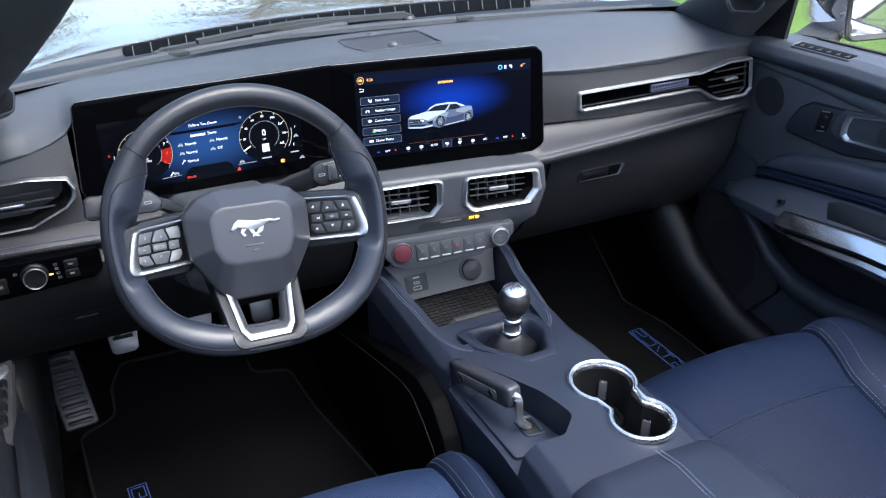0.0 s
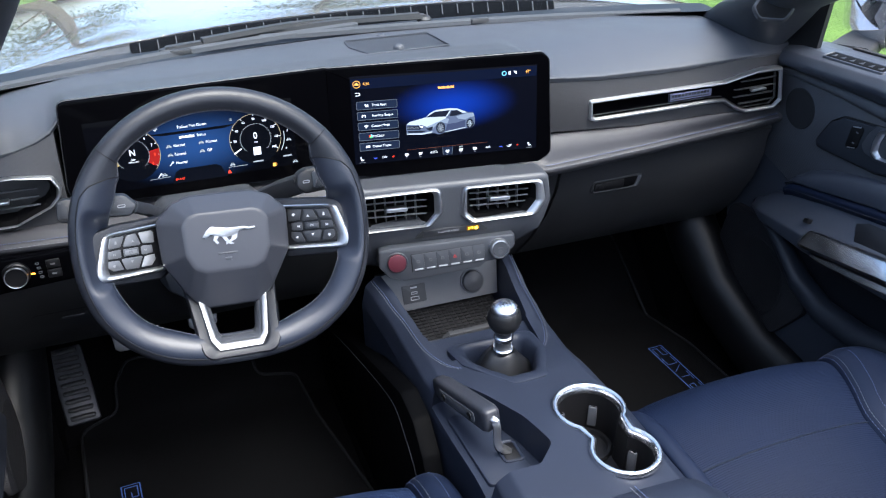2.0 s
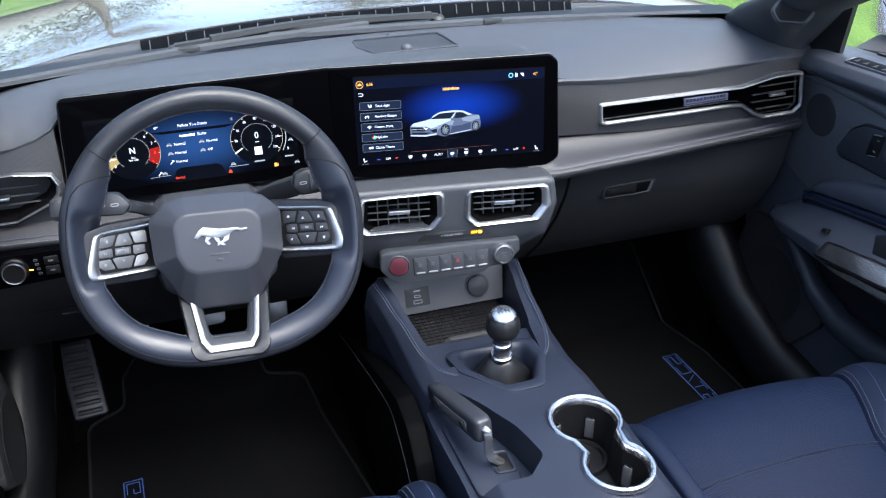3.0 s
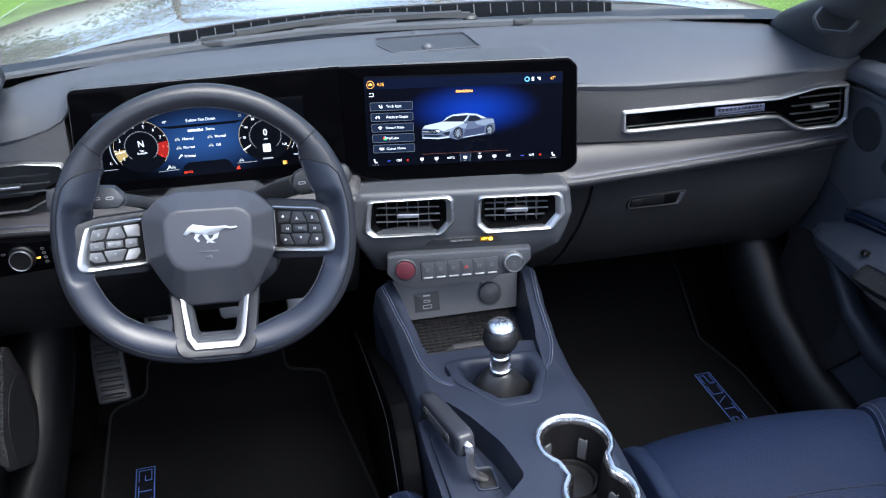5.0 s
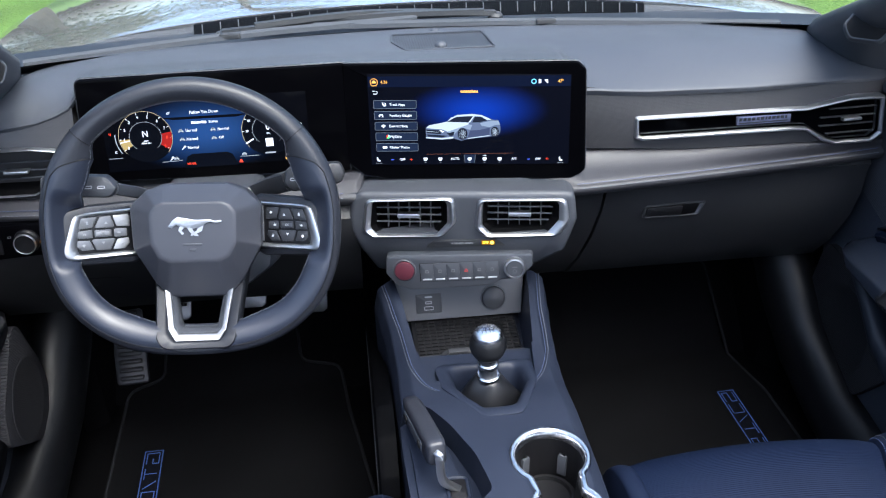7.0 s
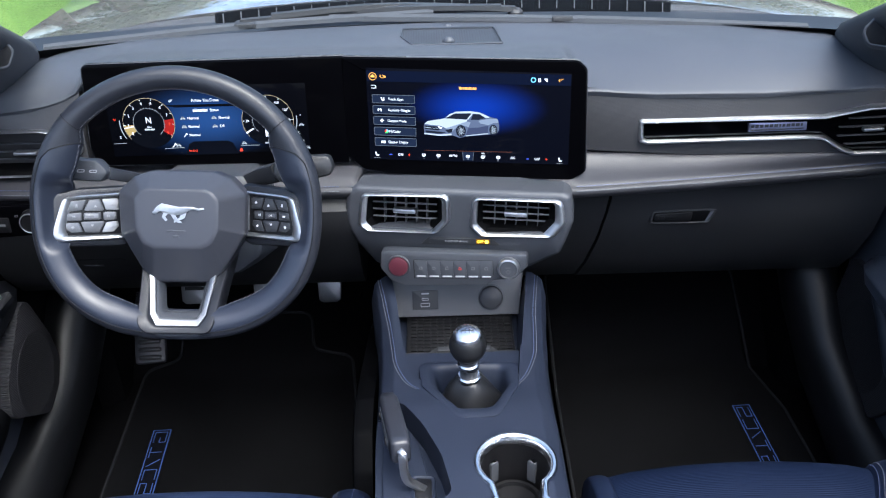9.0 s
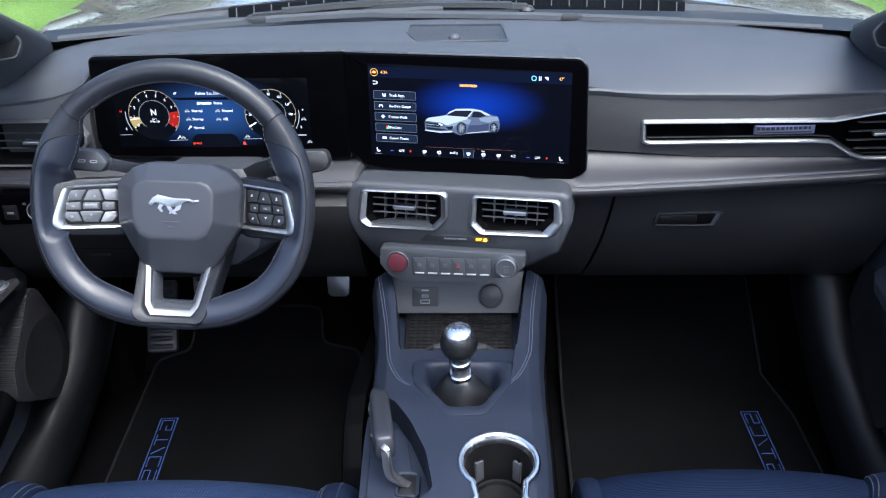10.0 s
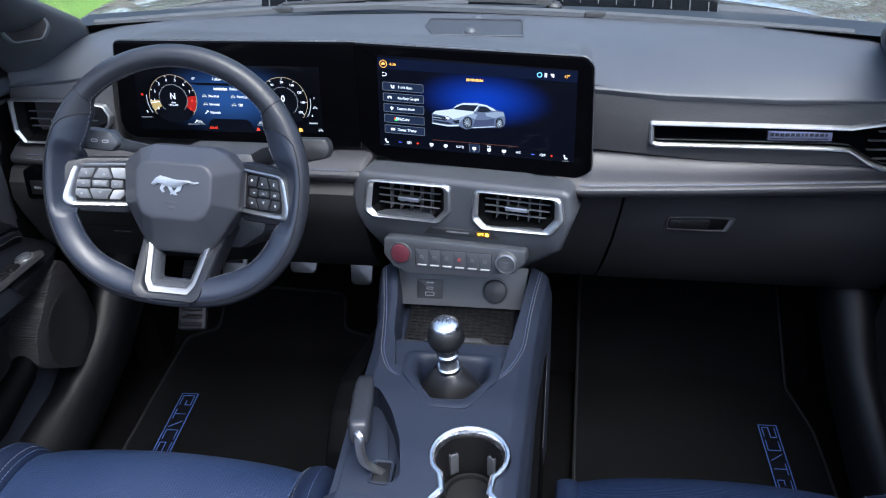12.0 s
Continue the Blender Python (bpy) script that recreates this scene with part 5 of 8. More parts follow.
flat([(0.0025, -0.0016), (0.0062, 0.0069), (0.0152, 0.0072), (0.0249, 0.0015), (0.0138, -0.0015)], SCR, S2, U_CARD, cs)
flat([(-0.0006, -0.0141), (0.0141, -0.0131), (0.0287, -0.0096), (0.0281, -0.0224), (-0.0048, -0.0261)], SCR, S2, U_CARM, cs)
flat([(0.0138, -0.0026), (0.0306, 0.0010), (0.0419, 0.0009), (0.0436, -0.0049), (0.0359, -0.0057), (0.0287, -0.0090), (0.0167, -0.0067)], SCR, S3, U_CARMID2, cs)
flat([(-0.0657, -0.0121), (-0.0467, -0.0132), (-0.0430, -0.0170), (-0.0452, -0.0194), (-0.0656, -0.0176)], SCR, S3, U_CARD, cs)
flat([(-0.0651, -0.0196), (-0.0424, -0.0212), (-0.0339, -0.0221), (-0.0423, -0.0244), (-0.0636, -0.0230)], SCR, S3, U_CARD, cs)
flat([(-0.0667, -0.0238), (-0.0423, -0.0255), (-0.0253, -0.0235), (-0.0258, -0.0261), (-0.0423, -0.0278), (-0.0661, -0.0257)], SCR, S3, U_CARL, cs)
flat([(-0.0465, -0.0126), (-0.0396, -0.0147), (-0.0413, -0.0168), (-0.0436, -0.0158)], SCR, S3, U_WHITE, cs)
flat([(-0.0353, -0.0182), (-0.0238, -0.0157), (-0.0254, -0.0215), (-0.0304, -0.0227)], SCR, S3, U_CARD, cs)
line((-0.0654, -0.0150), (-0.0453, -0.0163), 0.0010, SCR, S3, U_CARL, cs)
line((-0.0042, -0.0264), (0.0286, -0.0218), 0.0012, SCR, S3, U_CARL, cs)
for c, rx_, ry_ in (((-0.0118, -0.0191), 0.0074, 0.0094), ((0.0362, -0.0163), 0.0060, 0.0082)):
    flat([(c[0] + rx_ * math.cos(k * math.pi / 12), c[1] + ry_ * math.sin(k * math.pi / 12)) for k in range(24)], SCR, S3 + 0.0001, U_CARD, cs)
    for k in range(10):
        a = 2 * math.pi * k / 10
        line((c[0] + 0.12 * rx_ * math.cos(a), c[1] + 0.12 * ry_ * math.sin(a)), (c[0] + 0.76 * rx_ * math.cos(a), c[1] + 0.76 * ry_ * math.sin(a)), 0.0006, SCR, S3 + 0.0003, U_CARL, cs)

# instrument cluster
C0 = 0.0008
cl = part("cluster_screen", slab([(-0.1475, -0.0500), (0.1477, -0.0480), (0.1477, 0.0560), (-0.1475, 0.0560)], CLU, -0.001, C0, edge=0.0001),
          picture("cluster picture", (0.0003, 0.0005, 0.0013), (0.014, 0.045, 0.15), (0.0, 0.004), (0.135, 0.062), 0.5, CLU), disp, "lit instrument screen with two round gauges")
C1, C2, C3 = C0 + 0.0003, C0 + 0.0006, C0 + 0.0009
flat([(-0.060, 0.0270), (-0.045, 0.0240), (0.045, 0.0240), (0.060, 0.0270), (0.060, 0.0280), (-0.060, 0.0280)], CLU, C1, U_NIGHT, cl)
flat([(-0.0400, -0.0500), (0.0400, -0.0500), (0.0330, -0.0330), (0.0260, -0.0290), (-0.0260, -0.0290), (-0.0330, -0.0330)], CLU, C1, U_NIGHT, cl)
for sgn, c in ((-1, (-0.0882, 0.0012)), (1, (0.0884, 0.0012))):
    arc(c, 0.0, 0.0385, 0, 360, CLU, C1, U_BLACK, cl, 48, "gauge")
    arc(c, 0.0379, 0.0385, -40, 220, CLU, C2, U_GOLD, cl, 56)
    arc(c, 0.0225, 0.0229, -50, 230, CLU, C2, U_DIM, cl, 56)
    for i in range(25):
        ar = radians(220 - 260 * i / 24)
        line((c[0] + 0.0230 * math.cos(ar), c[1] + 0.0230 * math.sin(ar)), (c[0] + 0.0242 * math.cos(ar), c[1] + 0.0242 * math.sin(ar)), 0.0005, CLU, C2, U_DIM, cl)
    n = 9 if sgn < 0 else 8
    for i in range(n + 1):
        a = 211 - 242 * i / n
        ar = radians(a)
        lab = str(i) if sgn < 0 else ("" if i == 0 else str(20 * i))
        if lab:
            lettering(lab, 0.0066 if sgn < 0 else 0.0056, at2(CLU, c[0] + 0.0305 * math.cos(ar), c[1] + 0.0305 * math.sin(ar), C3), U_WHITE if not (sgn < 0 and i > 7) else U_RED, cl)
        line((c[0] + 0.0350 * math.cos(ar), c[1] + 0.0350 * math.sin(ar)), (c[0] + 0.0374 * math.cos(ar), c[1] + 0.0374 * math.sin(ar)), 0.0008, CLU, C2, U_WHITE, cl)
    if sgn < 0:
        arc(c, 0.0232, 0.0374, 211 - 242 * 7.5 / 9, -33, CLU, C2, U_DEEPRED, cl, 16)
        arc(c, 0.0232, 0.0374, 211, 211 - 26, CLU, C2, glow("gauge gold wedge", (0.42, 0.30, 0.12), 0.40), cl, 8)
        line((c[0] - 0.0374, c[1] - 0.0070), (c[0] - 0.0232, c[1] - 0.0045), 0.0012, CLU, C3, U_WHITE, cl)
        lettering("N", 0.0140, at2(CLU, c[0], c[1] + 0.0040, C3), U_WHITE, cl)
        lettering("Gear", 0.0040, at2(CLU, c[0], c[1] - 0.0058, C3), U_WHITE, cl)
        lettering("RPMx1000", 0.0038, at2(CLU, c[0], c[1] - 0.0098, C3), U_WHITE, cl)
    else:
        line((c[0] - 0.0340, c[1] - 0.0190), (c[0] - 0.0225, c[1] - 0.0125), 0.0018, CLU, C3, U_WHITE, cl)
        lettering("0", 0.0150, at2(CLU, c[0], c[1] + 0.0045, C3), U_WHITE, cl)
        lettering("MPH", 0.0032, at2(CLU, c[0], c[1] - 0.0052, C3), U_WHITE, cl)
        flat(box2(c[0] - 0.0052, c[1] - 0.0252, c[0] + 0.0058, c[1] - 0.0128), CLU, C3, U_WHITE, cl)
        flat(box2(c[0] - 0.0075, c[1] - 0.0362, c[0] + 0.0080, c[1] - 0.0340), CLU, C3, U_DIM, cl, label="unreadable figures bar")
lettering("Follow You Down", 0.0066, at2(CLU, -0.0006, 0.0340, C2), U_WHITE, cl)
word_bars(-0.0205, 0.0010, 0.0170, 0.0042, CLU, C2, U_WHITE, cl)
lettering("Status", 0.0064, at2(CLU, 0.0110, 0.0190, C2), U_WHITE, cl)
lettering("47°", 0.0055, at2(CLU, -0.0512, 0.0340, C2), U_WHITE, cl)
lettering("SE", 0.0055, at2(CLU, 0.0552, 0.0348, C2), U_DIM, cl)
for u, v, t in ((-0.0220, 0.0072, "Normal"), (-0.0222, -0.0058, "Normal"), (-0.0224, -0.0190, "Normal"), (0.0240, 0.0070, "Normal"), (0.0196, -0.0060, "Off")):
    lettering(t, 0.0062, at2(CLU, u, v, C2), U_WHITE, cl)
for u, v in ((-0.0370, 0.0072), (-0.0365, -0.0058), (0.0092, 0.0070), (0.0092, -0.0060), (-0.0490, -0.0345), (0.0498, -0.0335), (0.1378, -0.0070), (0.1443, -0.0429)):
    flat([(u - 0.0036, v - 0.0022), (u - 0.0020, v - 0.0022), (u - 0.0018, v - 0.0012), (u + 0.0018, v - 0.0012), (u + 0.0020, v - 0.0022), (u + 0.0036, v - 0.0022), (u + 0.0036, v + 0.0002), (u + 0.0024, v + 0.0008), (u + 0.0014, v + 0.0024), (u - 0.0014, v + 0.0024), (u - 0.0024, v + 0.0008), (u - 0.0036, v + 0.0002)], CLU, C2, U_DIM, cl, "symbol")
    flat([(u - 0.0015, v + 0.0007), (u + 0.0015, v + 0.0007), (u + 0.0009, v + 0.0017), (u - 0.0009, v + 0.0017)], CLU, C3, U_NIGHT, cl)
for u, v in ((-0.0365, -0.0190), (-0.0556, -0.0345)):
    line((u - 0.0025, v - 0.0025), (u + 0.0014, v + 0.0014), 0.0010, CLU, C2, U_WHITE, cl)
    arc((u + 0.0020, v + 0.0020), 0.0005, 0.0015, 70, 380, CLU, C2, U_WHITE, cl, 12)
lettering("BRAKE", 0.0052, at2(CLU, -0.0281, -0.0440, C2), U_RED, cl)
flat([(0.0410, -0.0464), (0.0472, -0.0464), (0.0450, -0.0415), (0.0432, -0.0415)], CLU, C2, U_RED, cl, "symbol")
flat(box2(0.1098, -0.0460, 0.1138, -0.0404), CLU, C2, U_AMBER, cl, "symbol")
outline([(0.1140, -0.0456), (0.1158, -0.0456), (0.1158, -0.0410), (0.1140, -0.0410)], 0.0005, CLU, C2, U_AMBER, cl)
line((-0.0700, -0.0390), (-0.0410, -0.0380), 0.0007, CLU, C2, U_DIM, cl)
line((0.0435, -0.0372), (0.0720, -0.0372), 0.0007, CLU, C2, U_DIM, cl)
line((-0.1450, -0.0293), (-0.1255, -0.0290), 0.0007, CLU, C2, U_DIM, cl)
lettering("H", 0.0055, at2(CLU, -0.1380, 0.0075, C2), U_RED, cl)
lettering("C", 0.0055, at2(CLU, -0.1335, -0.0200, C2), U_WHITE, cl)
arc((-0.0882, 0.0012), 0.0425, 0.0438, 172, 212, CLU, C2, U_DIM, cl, 14)
arc((0.0884, 0.0012), 0.0425, 0.0438, -32, 8, CLU, C2, U_DIM, cl, 14)
lettering("F", 0.0050, at2(CLU, 0.1375, 0.0072, C2), U_WHITE, cl)
lettering("E", 0.0050, at2(CLU, 0.1330, -0.0200, C2), U_WHITE, cl)
flat(box2(0.1270, -0.0330, 0.1400, -0.0308), CLU, C2, U_DIM, cl)


# ---- steering wheel ----
WHEEL = plane((-0.356, 1.043, 0.862), 0, 23.3) @ pose(0, 0, 0, 0, 0, -2.6)
wheel = thing("steering_wheel", (-0.356, 1.20, 0.78), "dark leather flat-bottomed steering wheel with silver trimmed spokes", "steering wheel")


def rim_point(a, grow=0.0):
    """Centre line of the rim: round above, flattened below."""
    c, s = math.cos(a), math.sin(a)
    if s >= 0:
        return Vector(((0.170 + grow) * c, (0.162 + grow) * s, 0))
    p = 2.5
    k = (abs(c / (0.170 + grow)) ** p + abs(s / (0.156 + grow)) ** p) ** (-1 / p)
    return Vector((k * c, k * s, 0))


N = 176
REST = [(0, 0.0), (138, 0.0), (146, 0.0060), (158, 0.0085), (168, 0.0075), (180, 0.0045), (198, 0.0040), (207, 0.0046), (238, 0.0040), (252, 0.0024), (264, 0.0), (360, 0.0)]  # degrees, thumb rest

SEAT = [(0, 0.0), (164, 0.0), (173, 1.0), (195, 1.0), (202, 0.0), (360, 0.0)]  # degrees, hollow under a side spoke
FOOT = [(0, 0.0), (255, 0.0), (260, 1.0), (280, 1.0), (285, 0.0), (360, 0.0)]  # degrees, hollow under the lower spoke


def rim_skin(a, b, lift=0.0):
    """A point of the rim's surface: a runs round the wheel, b round its section (0 outside, 90 in front, 180 inside)."""
    p = rim_point(a)
    t = (rim_point(a + 0.02) - rim_point(a - 0.02)).normalized()
    out = Vector((t.y, -t.x, 0))
    deg = math.degrees(a) % 360
    deg = deg if 90 < deg < 270 else (180 - deg) % 360
    rest_ = interp(REST, deg)[0]
    wide = 0.0150 + 0.002 * min(max((-math.sin(a) - 0.7) / 0.2, 0.0), 1.0) + lift
    c_ = math.cos(b)
    z = (0.0155 + lift) * math.sin(b) - (rest_ * 0.8 * abs(c_) if c_ < 0 else 0.0)
    if z > 0:
        z *= 1 - 0.72 * interp(FOOT, deg)[0]
    z -= 0.030 * interp(SEAT, deg)[0] * min(max(-c_ + 0.05, 0.0), 0.8)
    z -= 0.026 * interp(FOOT, deg)[0] * min(max(0.55 - c_, 0.0), 1.0)
    return p + out * (wide * c_ + (rest_ * 2.0 * c_ if c_ < 0 else 0.0)) + Vector((0, 0, z))


rings = [[tuple(rim_skin(2 * math.pi * i / N, 2 * math.pi * k / 18)) for k in range(18)] for i in range(N + 1)]
rim = part("rim", loft(rings, WHEEL, caps=False), WRAP, wheel, "dark leather wheel rim", sharp=80)


def grip_edge(deg):
    """Where the inner leather begins on the section: it sweeps in from the inner edge below each cross seam."""
    d = min(deg - 145, 395 - deg)
    return radians(165 - 97 * min(max(d / 15, 0.0), 1.0) ** 0.6)


rings = []
for i in range(161):
    deg = 145 + 250 * i / 160
    b0 = grip_edge(deg)
    rings.append([tuple(rim_skin(radians(deg), b0 + (radians(255) - b0) * k / 12, 0.0007 if 0 < k < 12 else 0.0001)) for k in range(13)])
part("inner_wrap", loft(rings, WHEEL, closed=False), GRIPSKIN, rim, "smooth leather inner wrap, blued for reflected sky", sharp=80)
part("wrap_seam", tube([WHEEL @ rim_skin(radians(145 + 250 * i / 200), grip_edge(145 + 250 * i / 200), 0.0004) for i in range(201)], 0.0008, 6), BLACK, rim, "dark seam round the rim")
for a0, a1, b in ((32, 148, 158), (149, 171, 164), (9, 31, 164), (199, 252, 172), (288, 341, 172)):
    stitches([WHEEL @ rim_skin(radians(a0 + (a1 - a0) * i / 49), radians(b), 0.0009) for i in range(50)], rim, RIMTHREAD, 0.0066, 0.0042, 0.00042)
for a in (radians(40), radians(140)):
    part("seam", tube([rim_skin(a, 2 * math.pi * k / 20, 0.0004) for k in range(20)], 0.0006, 5, closed=True, m=WHEEL, up=(0.3, 0.2, 0.9)), BLACK, rim)


# spokes, which slope down to the hub
def dish(bm):
    for sgn in (-1, 1):
        bmesh.ops.bisect_plane(bm, geom=bm.verts[:] + bm.edges[:] + bm.faces[:], plane_co=WHEEL @ Vector((sgn * 0.159, 0, 0)), plane_no=WHEEL.to_3x3() @ Vector((1, 0, 0)))
    inv = WHEEL.inverted()
    for v in bm.verts:
        q = inv @ v.co
        q.z -= 0.52 * max(0.0, 0.159 - abs(q.x)) + (0.004 if q.x > 0 else 0.0)
        v.co = WHEEL @ q
    return bm


SIGNS = {"outer_top": [[(-0.0018, -0.0020), (0.0018, -0.0020), (0.0012, 0.0016), (0.0004, 0.0022), (-0.0006, 0.0022)]], "upper_mid": [[(-0.0022, -0.0014), (0.0022, -0.0014), (0.0, 0.0020)]],
         "inner_top": [[(-0.0024, -0.0008), (0.0, -0.0022), (0.0024, 0.0), (0.0, 0.0022)]], "outer_mid": [[(-0.0020, -0.0018), (0.0, 0.0), (-0.0020, 0.0018)], [(0.0002, -0.0018), (0.0022, 0.0), (0.0002, 0.0018)]],
         "inner_mid": [[(0.0020, 0.0018), (0.0, 0.0), (0.0020, -0.0018)], [(-0.0002, 0.0018), (-0.0022, 0.0), (-0.0002, -0.0018)]], "outer_low": [[(0.0, -0.0022), (0.0022, 0.0004), (0.0012, 0.0020), (-0.0012, 0.0020), (-0.0022, 0.0004)]],
         "lower_mid": [[(0.0, -0.0020), (0.0022, 0.0014), (-0.0022, 0.0014)]], "inner_low": [[(-0.0022, -0.0010), (0.0006, -0.0018), (0.0022, 0.0002), (0.0004, 0.0018)]]}
for s in (-1, 1):
    lift = -0.0035 if s < 0 else 0.001
    narrow = 0.843 if s < 0 else 0.80

    def turn(pts):
        q = [(s * u, v + lift) for u, v in pts]
        return q if sum(p[0] * o[1] - o[0] * p[1] for p, o in zip(q, q[1:] + q[:1])) > 0 else q[::-1]

    def pull(u):
        """Places a key's column on the shortened spoke."""
        return 0.0862 + (u - 0.0703) * narrow

    sp = [(0.172, -0.040), (0.160, -0.0530), (0.084, -0.0545), (0.072, -0.048), (0.072, 0.026), (0.085, 0.0255), (0.135, 0.0225), (0.166, 0.014)]
    arm = part("spoke", dish(slab(turn(sp), WHEEL, -0.034, -0.0035, r=0.010, edge=0.006)), CARBON, wheel, "dark textured side spoke")
    # silver C round the keys, open towards the hub
    co_ = smooth_path([(0.0640, -0.0436, 0), (0.1000, -0.0448, 0), (0.1446, -0.0455, 0), (0.1560, -0.0432, 0), (0.1605, -0.0335, 0), (0.1550, -0.0130, 0), (0.1480, 0.0066, 0), (0.1420, 0.0115, 0), (0.1285, 0.0138, 0), (0.0990, 0.0156, 0), (0.0640, 0.0176, 0)], 5)
    ci_ = smooth_path([(0.0640, -0.0372, 0), (0.1000, -0.0376, 0), (0.1380, -0.0380, 0), (0.1430, -0.0352, 0), (0.1441, -0.0264, 0), (0.1400, -0.0100, 0), (0.1352, 0.0060, 0), (0.1320, 0.0085, 0), (0.1270, 0.0094, 0), (0.0990, 0.0112, 0), (0.0640, 0.0132, 0)], 5)
    rings = []
    for o, i_ in zip(co_, ci_):
        o, i_ = (Vector((0.159 - (0.1605 - p.x) * 0.84, p.y, 0)) for p in (o, i_))
        ring = [(o, -0.010), (o, -0.0015), (o.lerp(i_, 0.12), 0.0012), (o.lerp(i_, 0.35), 0.0024), (o.lerp(i_, 0.70), 0.0012), (i_, -0.0030), (i_, -0.010)]
        rings.append([(s * p.x, p.y + lift, z) for p, z in ring])
    part("spoke_trim", dish(loft(rings, WHEEL)), SATIN, arm, "satin silver C-shaped spoke trim", sharp=50)
    if s > 0:
        part("inner_bar", dish(slab(box2(0.0790, -0.0340, 0.0835, 0.0130), WHEEL, -0.010, -0.0006, r=0.001, edge=0.001)), GREYTRIM, arm, "grey metal bar beside the hub")
    pad_ = [(0.0830, -0.0375), (0.1440, -0.0380), (0.1480, -0.0270), (0.1390, 0.0080), (0.0830, 0.0125)]
    part("key_plate", dish(slab(turn(pad_), WHEEL, -0.014, -0.0030, r=0.004)), BLACK, arm)
    keys = {"upper_mid": [(0.1096, 0.0084), (0.0957, 0.0094), (0.0905, -0.0053), (0.0937, -0.0067), (0.1174, -0.0063)],
            "lower_mid": [(0.1216, -0.0207), (0.1174, -0.0198), (0.0938, -0.0197), (0.0898, -0.0210), (0.0972, -0.0350), (0.1159, -0.0345)],
            "centre": [(0.1169, -0.0082), (0.0946, -0.0082), (0.0946, -0.0179), (0.1169, -0.0179)],
            "outer_mid": [(0.1381, -0.0088), (0.1196, -0.0077), (0.1193, -0.0189), (0.1396, -0.0189)],
            "inner_mid": [(0.0921, -0.0088), (0.0892, -0.0073), (0.0746, -0.0077), (0.0746, -0.0184), (0.0892, -0.0195), (0.0921, -0.0178)],
            "outer_top": [(0.1334, 0.0074), (0.1118, 0.0085), (0.1190, -0.0054), (0.1381, -0.0073)],
            "outer_low": [(0.1397, -0.0206), (0.1236, -0.0209), (0.1178, -0.0341), (0.1333, -0.0344), (0.1406, -0.0290)],
            "inner_top": [(0.0936, 0.0096), (0.0732, 0.0102), (0.0703, 0.0067), (0.0707, -0.0062), (0.0886, -0.0052)],
            "inner_low": [(0.0881, -0.0209), (0.0730, -0.0199), (0.0716, -0.0272), (0.0787, -0.0344), (0.0951, -0.0351)]}
    for kind_, q in keys.items():
        q = turn([(pull(u), v) for u, v in q])
        top_ = 0.0008 if kind_ == "centre" else -0.0008
        # Left keys take paler materials: their reflections are painted into the colour.
        key = part("key", dish(slab(inset(q, 0.0004), WHEEL, -0.008, top_, r=0.0014, edge=0.0007)), KEY if s > 0 else (PALEKEY if kind_ in ("inner_top", "inner_low") else GREYKEY), arm)
        mu, mv = sum(u for u, v in q) / len(q), sum(v for u, v in q) / len(q)
        if kind_ == "centre":
            part("key_face", dish(slab(inset(q, 0.0022), WHEEL, -0.004, top_ + 0.0003, r=0.0008, edge=0.0003)), STACK if s > 0 else PALEKEY, key)
            tm = at2(WHEEL, mu, mv, top_ + 0.0006 - 0.52 * (0.159 - abs(mu)) - (0.004 if s > 0 else 0.0)) @ pose(0, 0, 0, 0, -s * 27.5, 0)
            lettering("OK", 0.0046, tm, PRINT if s > 0 else DIMPRINT, key)
        else:
            for sh in SIGNS[kind_]:
                sh = [(mu + u * 0.85, mv + v) for u, v in sh]
                sh = sh if sum(p[0] * o[1] - o[0] * p[1] for p, o in zip(sh, sh[1:] + sh[:1])) > 0 else sh[::-1]
                part("symbol", dish(slab(sh, WHEEL, -0.004, top_ + 0.0003, edge=0.0001)), SILVERPRINT if s > 0 else PALEKEY, key)


# lower spoke: two arms that dip under the airbag cover
def dip(bm, slope, start=-0.154):
    bmesh.ops.bisect_plane(bm, geom=bm.verts[:] + bm.edges[:] + bm.faces[:], plane_co=WHEEL @ Vector((0, start, 0)), plane_no=WHEEL.to_3x3() @ Vector((0, 1, 0)))
    inv = WHEEL.inverted()
    for v in bm.verts:
        q = inv @ v.co
        q.z -= slope * max(0.0, q.y - start)
        v.co = WHEEL @ q
    return bm


lo = [(-0.0600, -0.0680), (-0.0535, -0.1200), (-0.0505, -0.1480), (-0.0482, -0.1555), (-0.0435, -0.1605), (-0.0370, -0.1625), (0.0370, -0.1625), (0.0435, -0.1605), (0.0482, -0.1555), (0.0505, -0.1480), (0.0535, -0.1200), (0.0600, -0.0680)]
li = [(-0.0458, -0.0680), (-0.0390, -0.1160), (-0.0365, -0.1390), (-0.0342, -0.1440), (-0.0295, -0.1505), (-0.0262, -0.1530), (0.0262, -0.1530), (0.0295, -0.1505), (0.0342, -0.1440), (0.0365, -0.1390), (0.0390, -0.1160), (0.0458, -0.0680)]
rings = []
for o, i_ in zip(lo, li):
    o, i_ = Vector((*o, 0)), Vector((*i_, 0))
    rings.append([(p.x, p.y, w - 0.82 * max(0.0, p.y + 0.1465)) for p, w in ((o, -0.030), (o, 0.0120), (o.lerp(i_, 0.06), 0.0152), (o.lerp(i_, 0.18), 0.0174), (o.lerp(i_, 0.80), 0.0166), (o.lerp(i_, 0.96), 0.0148), (i_, 0.0120), (i_, -0.030))])
yoke = part("lower_spoke", loft(rings, WHEEL), CARBON, wheel, "dark textured lower spoke", sharp=50)
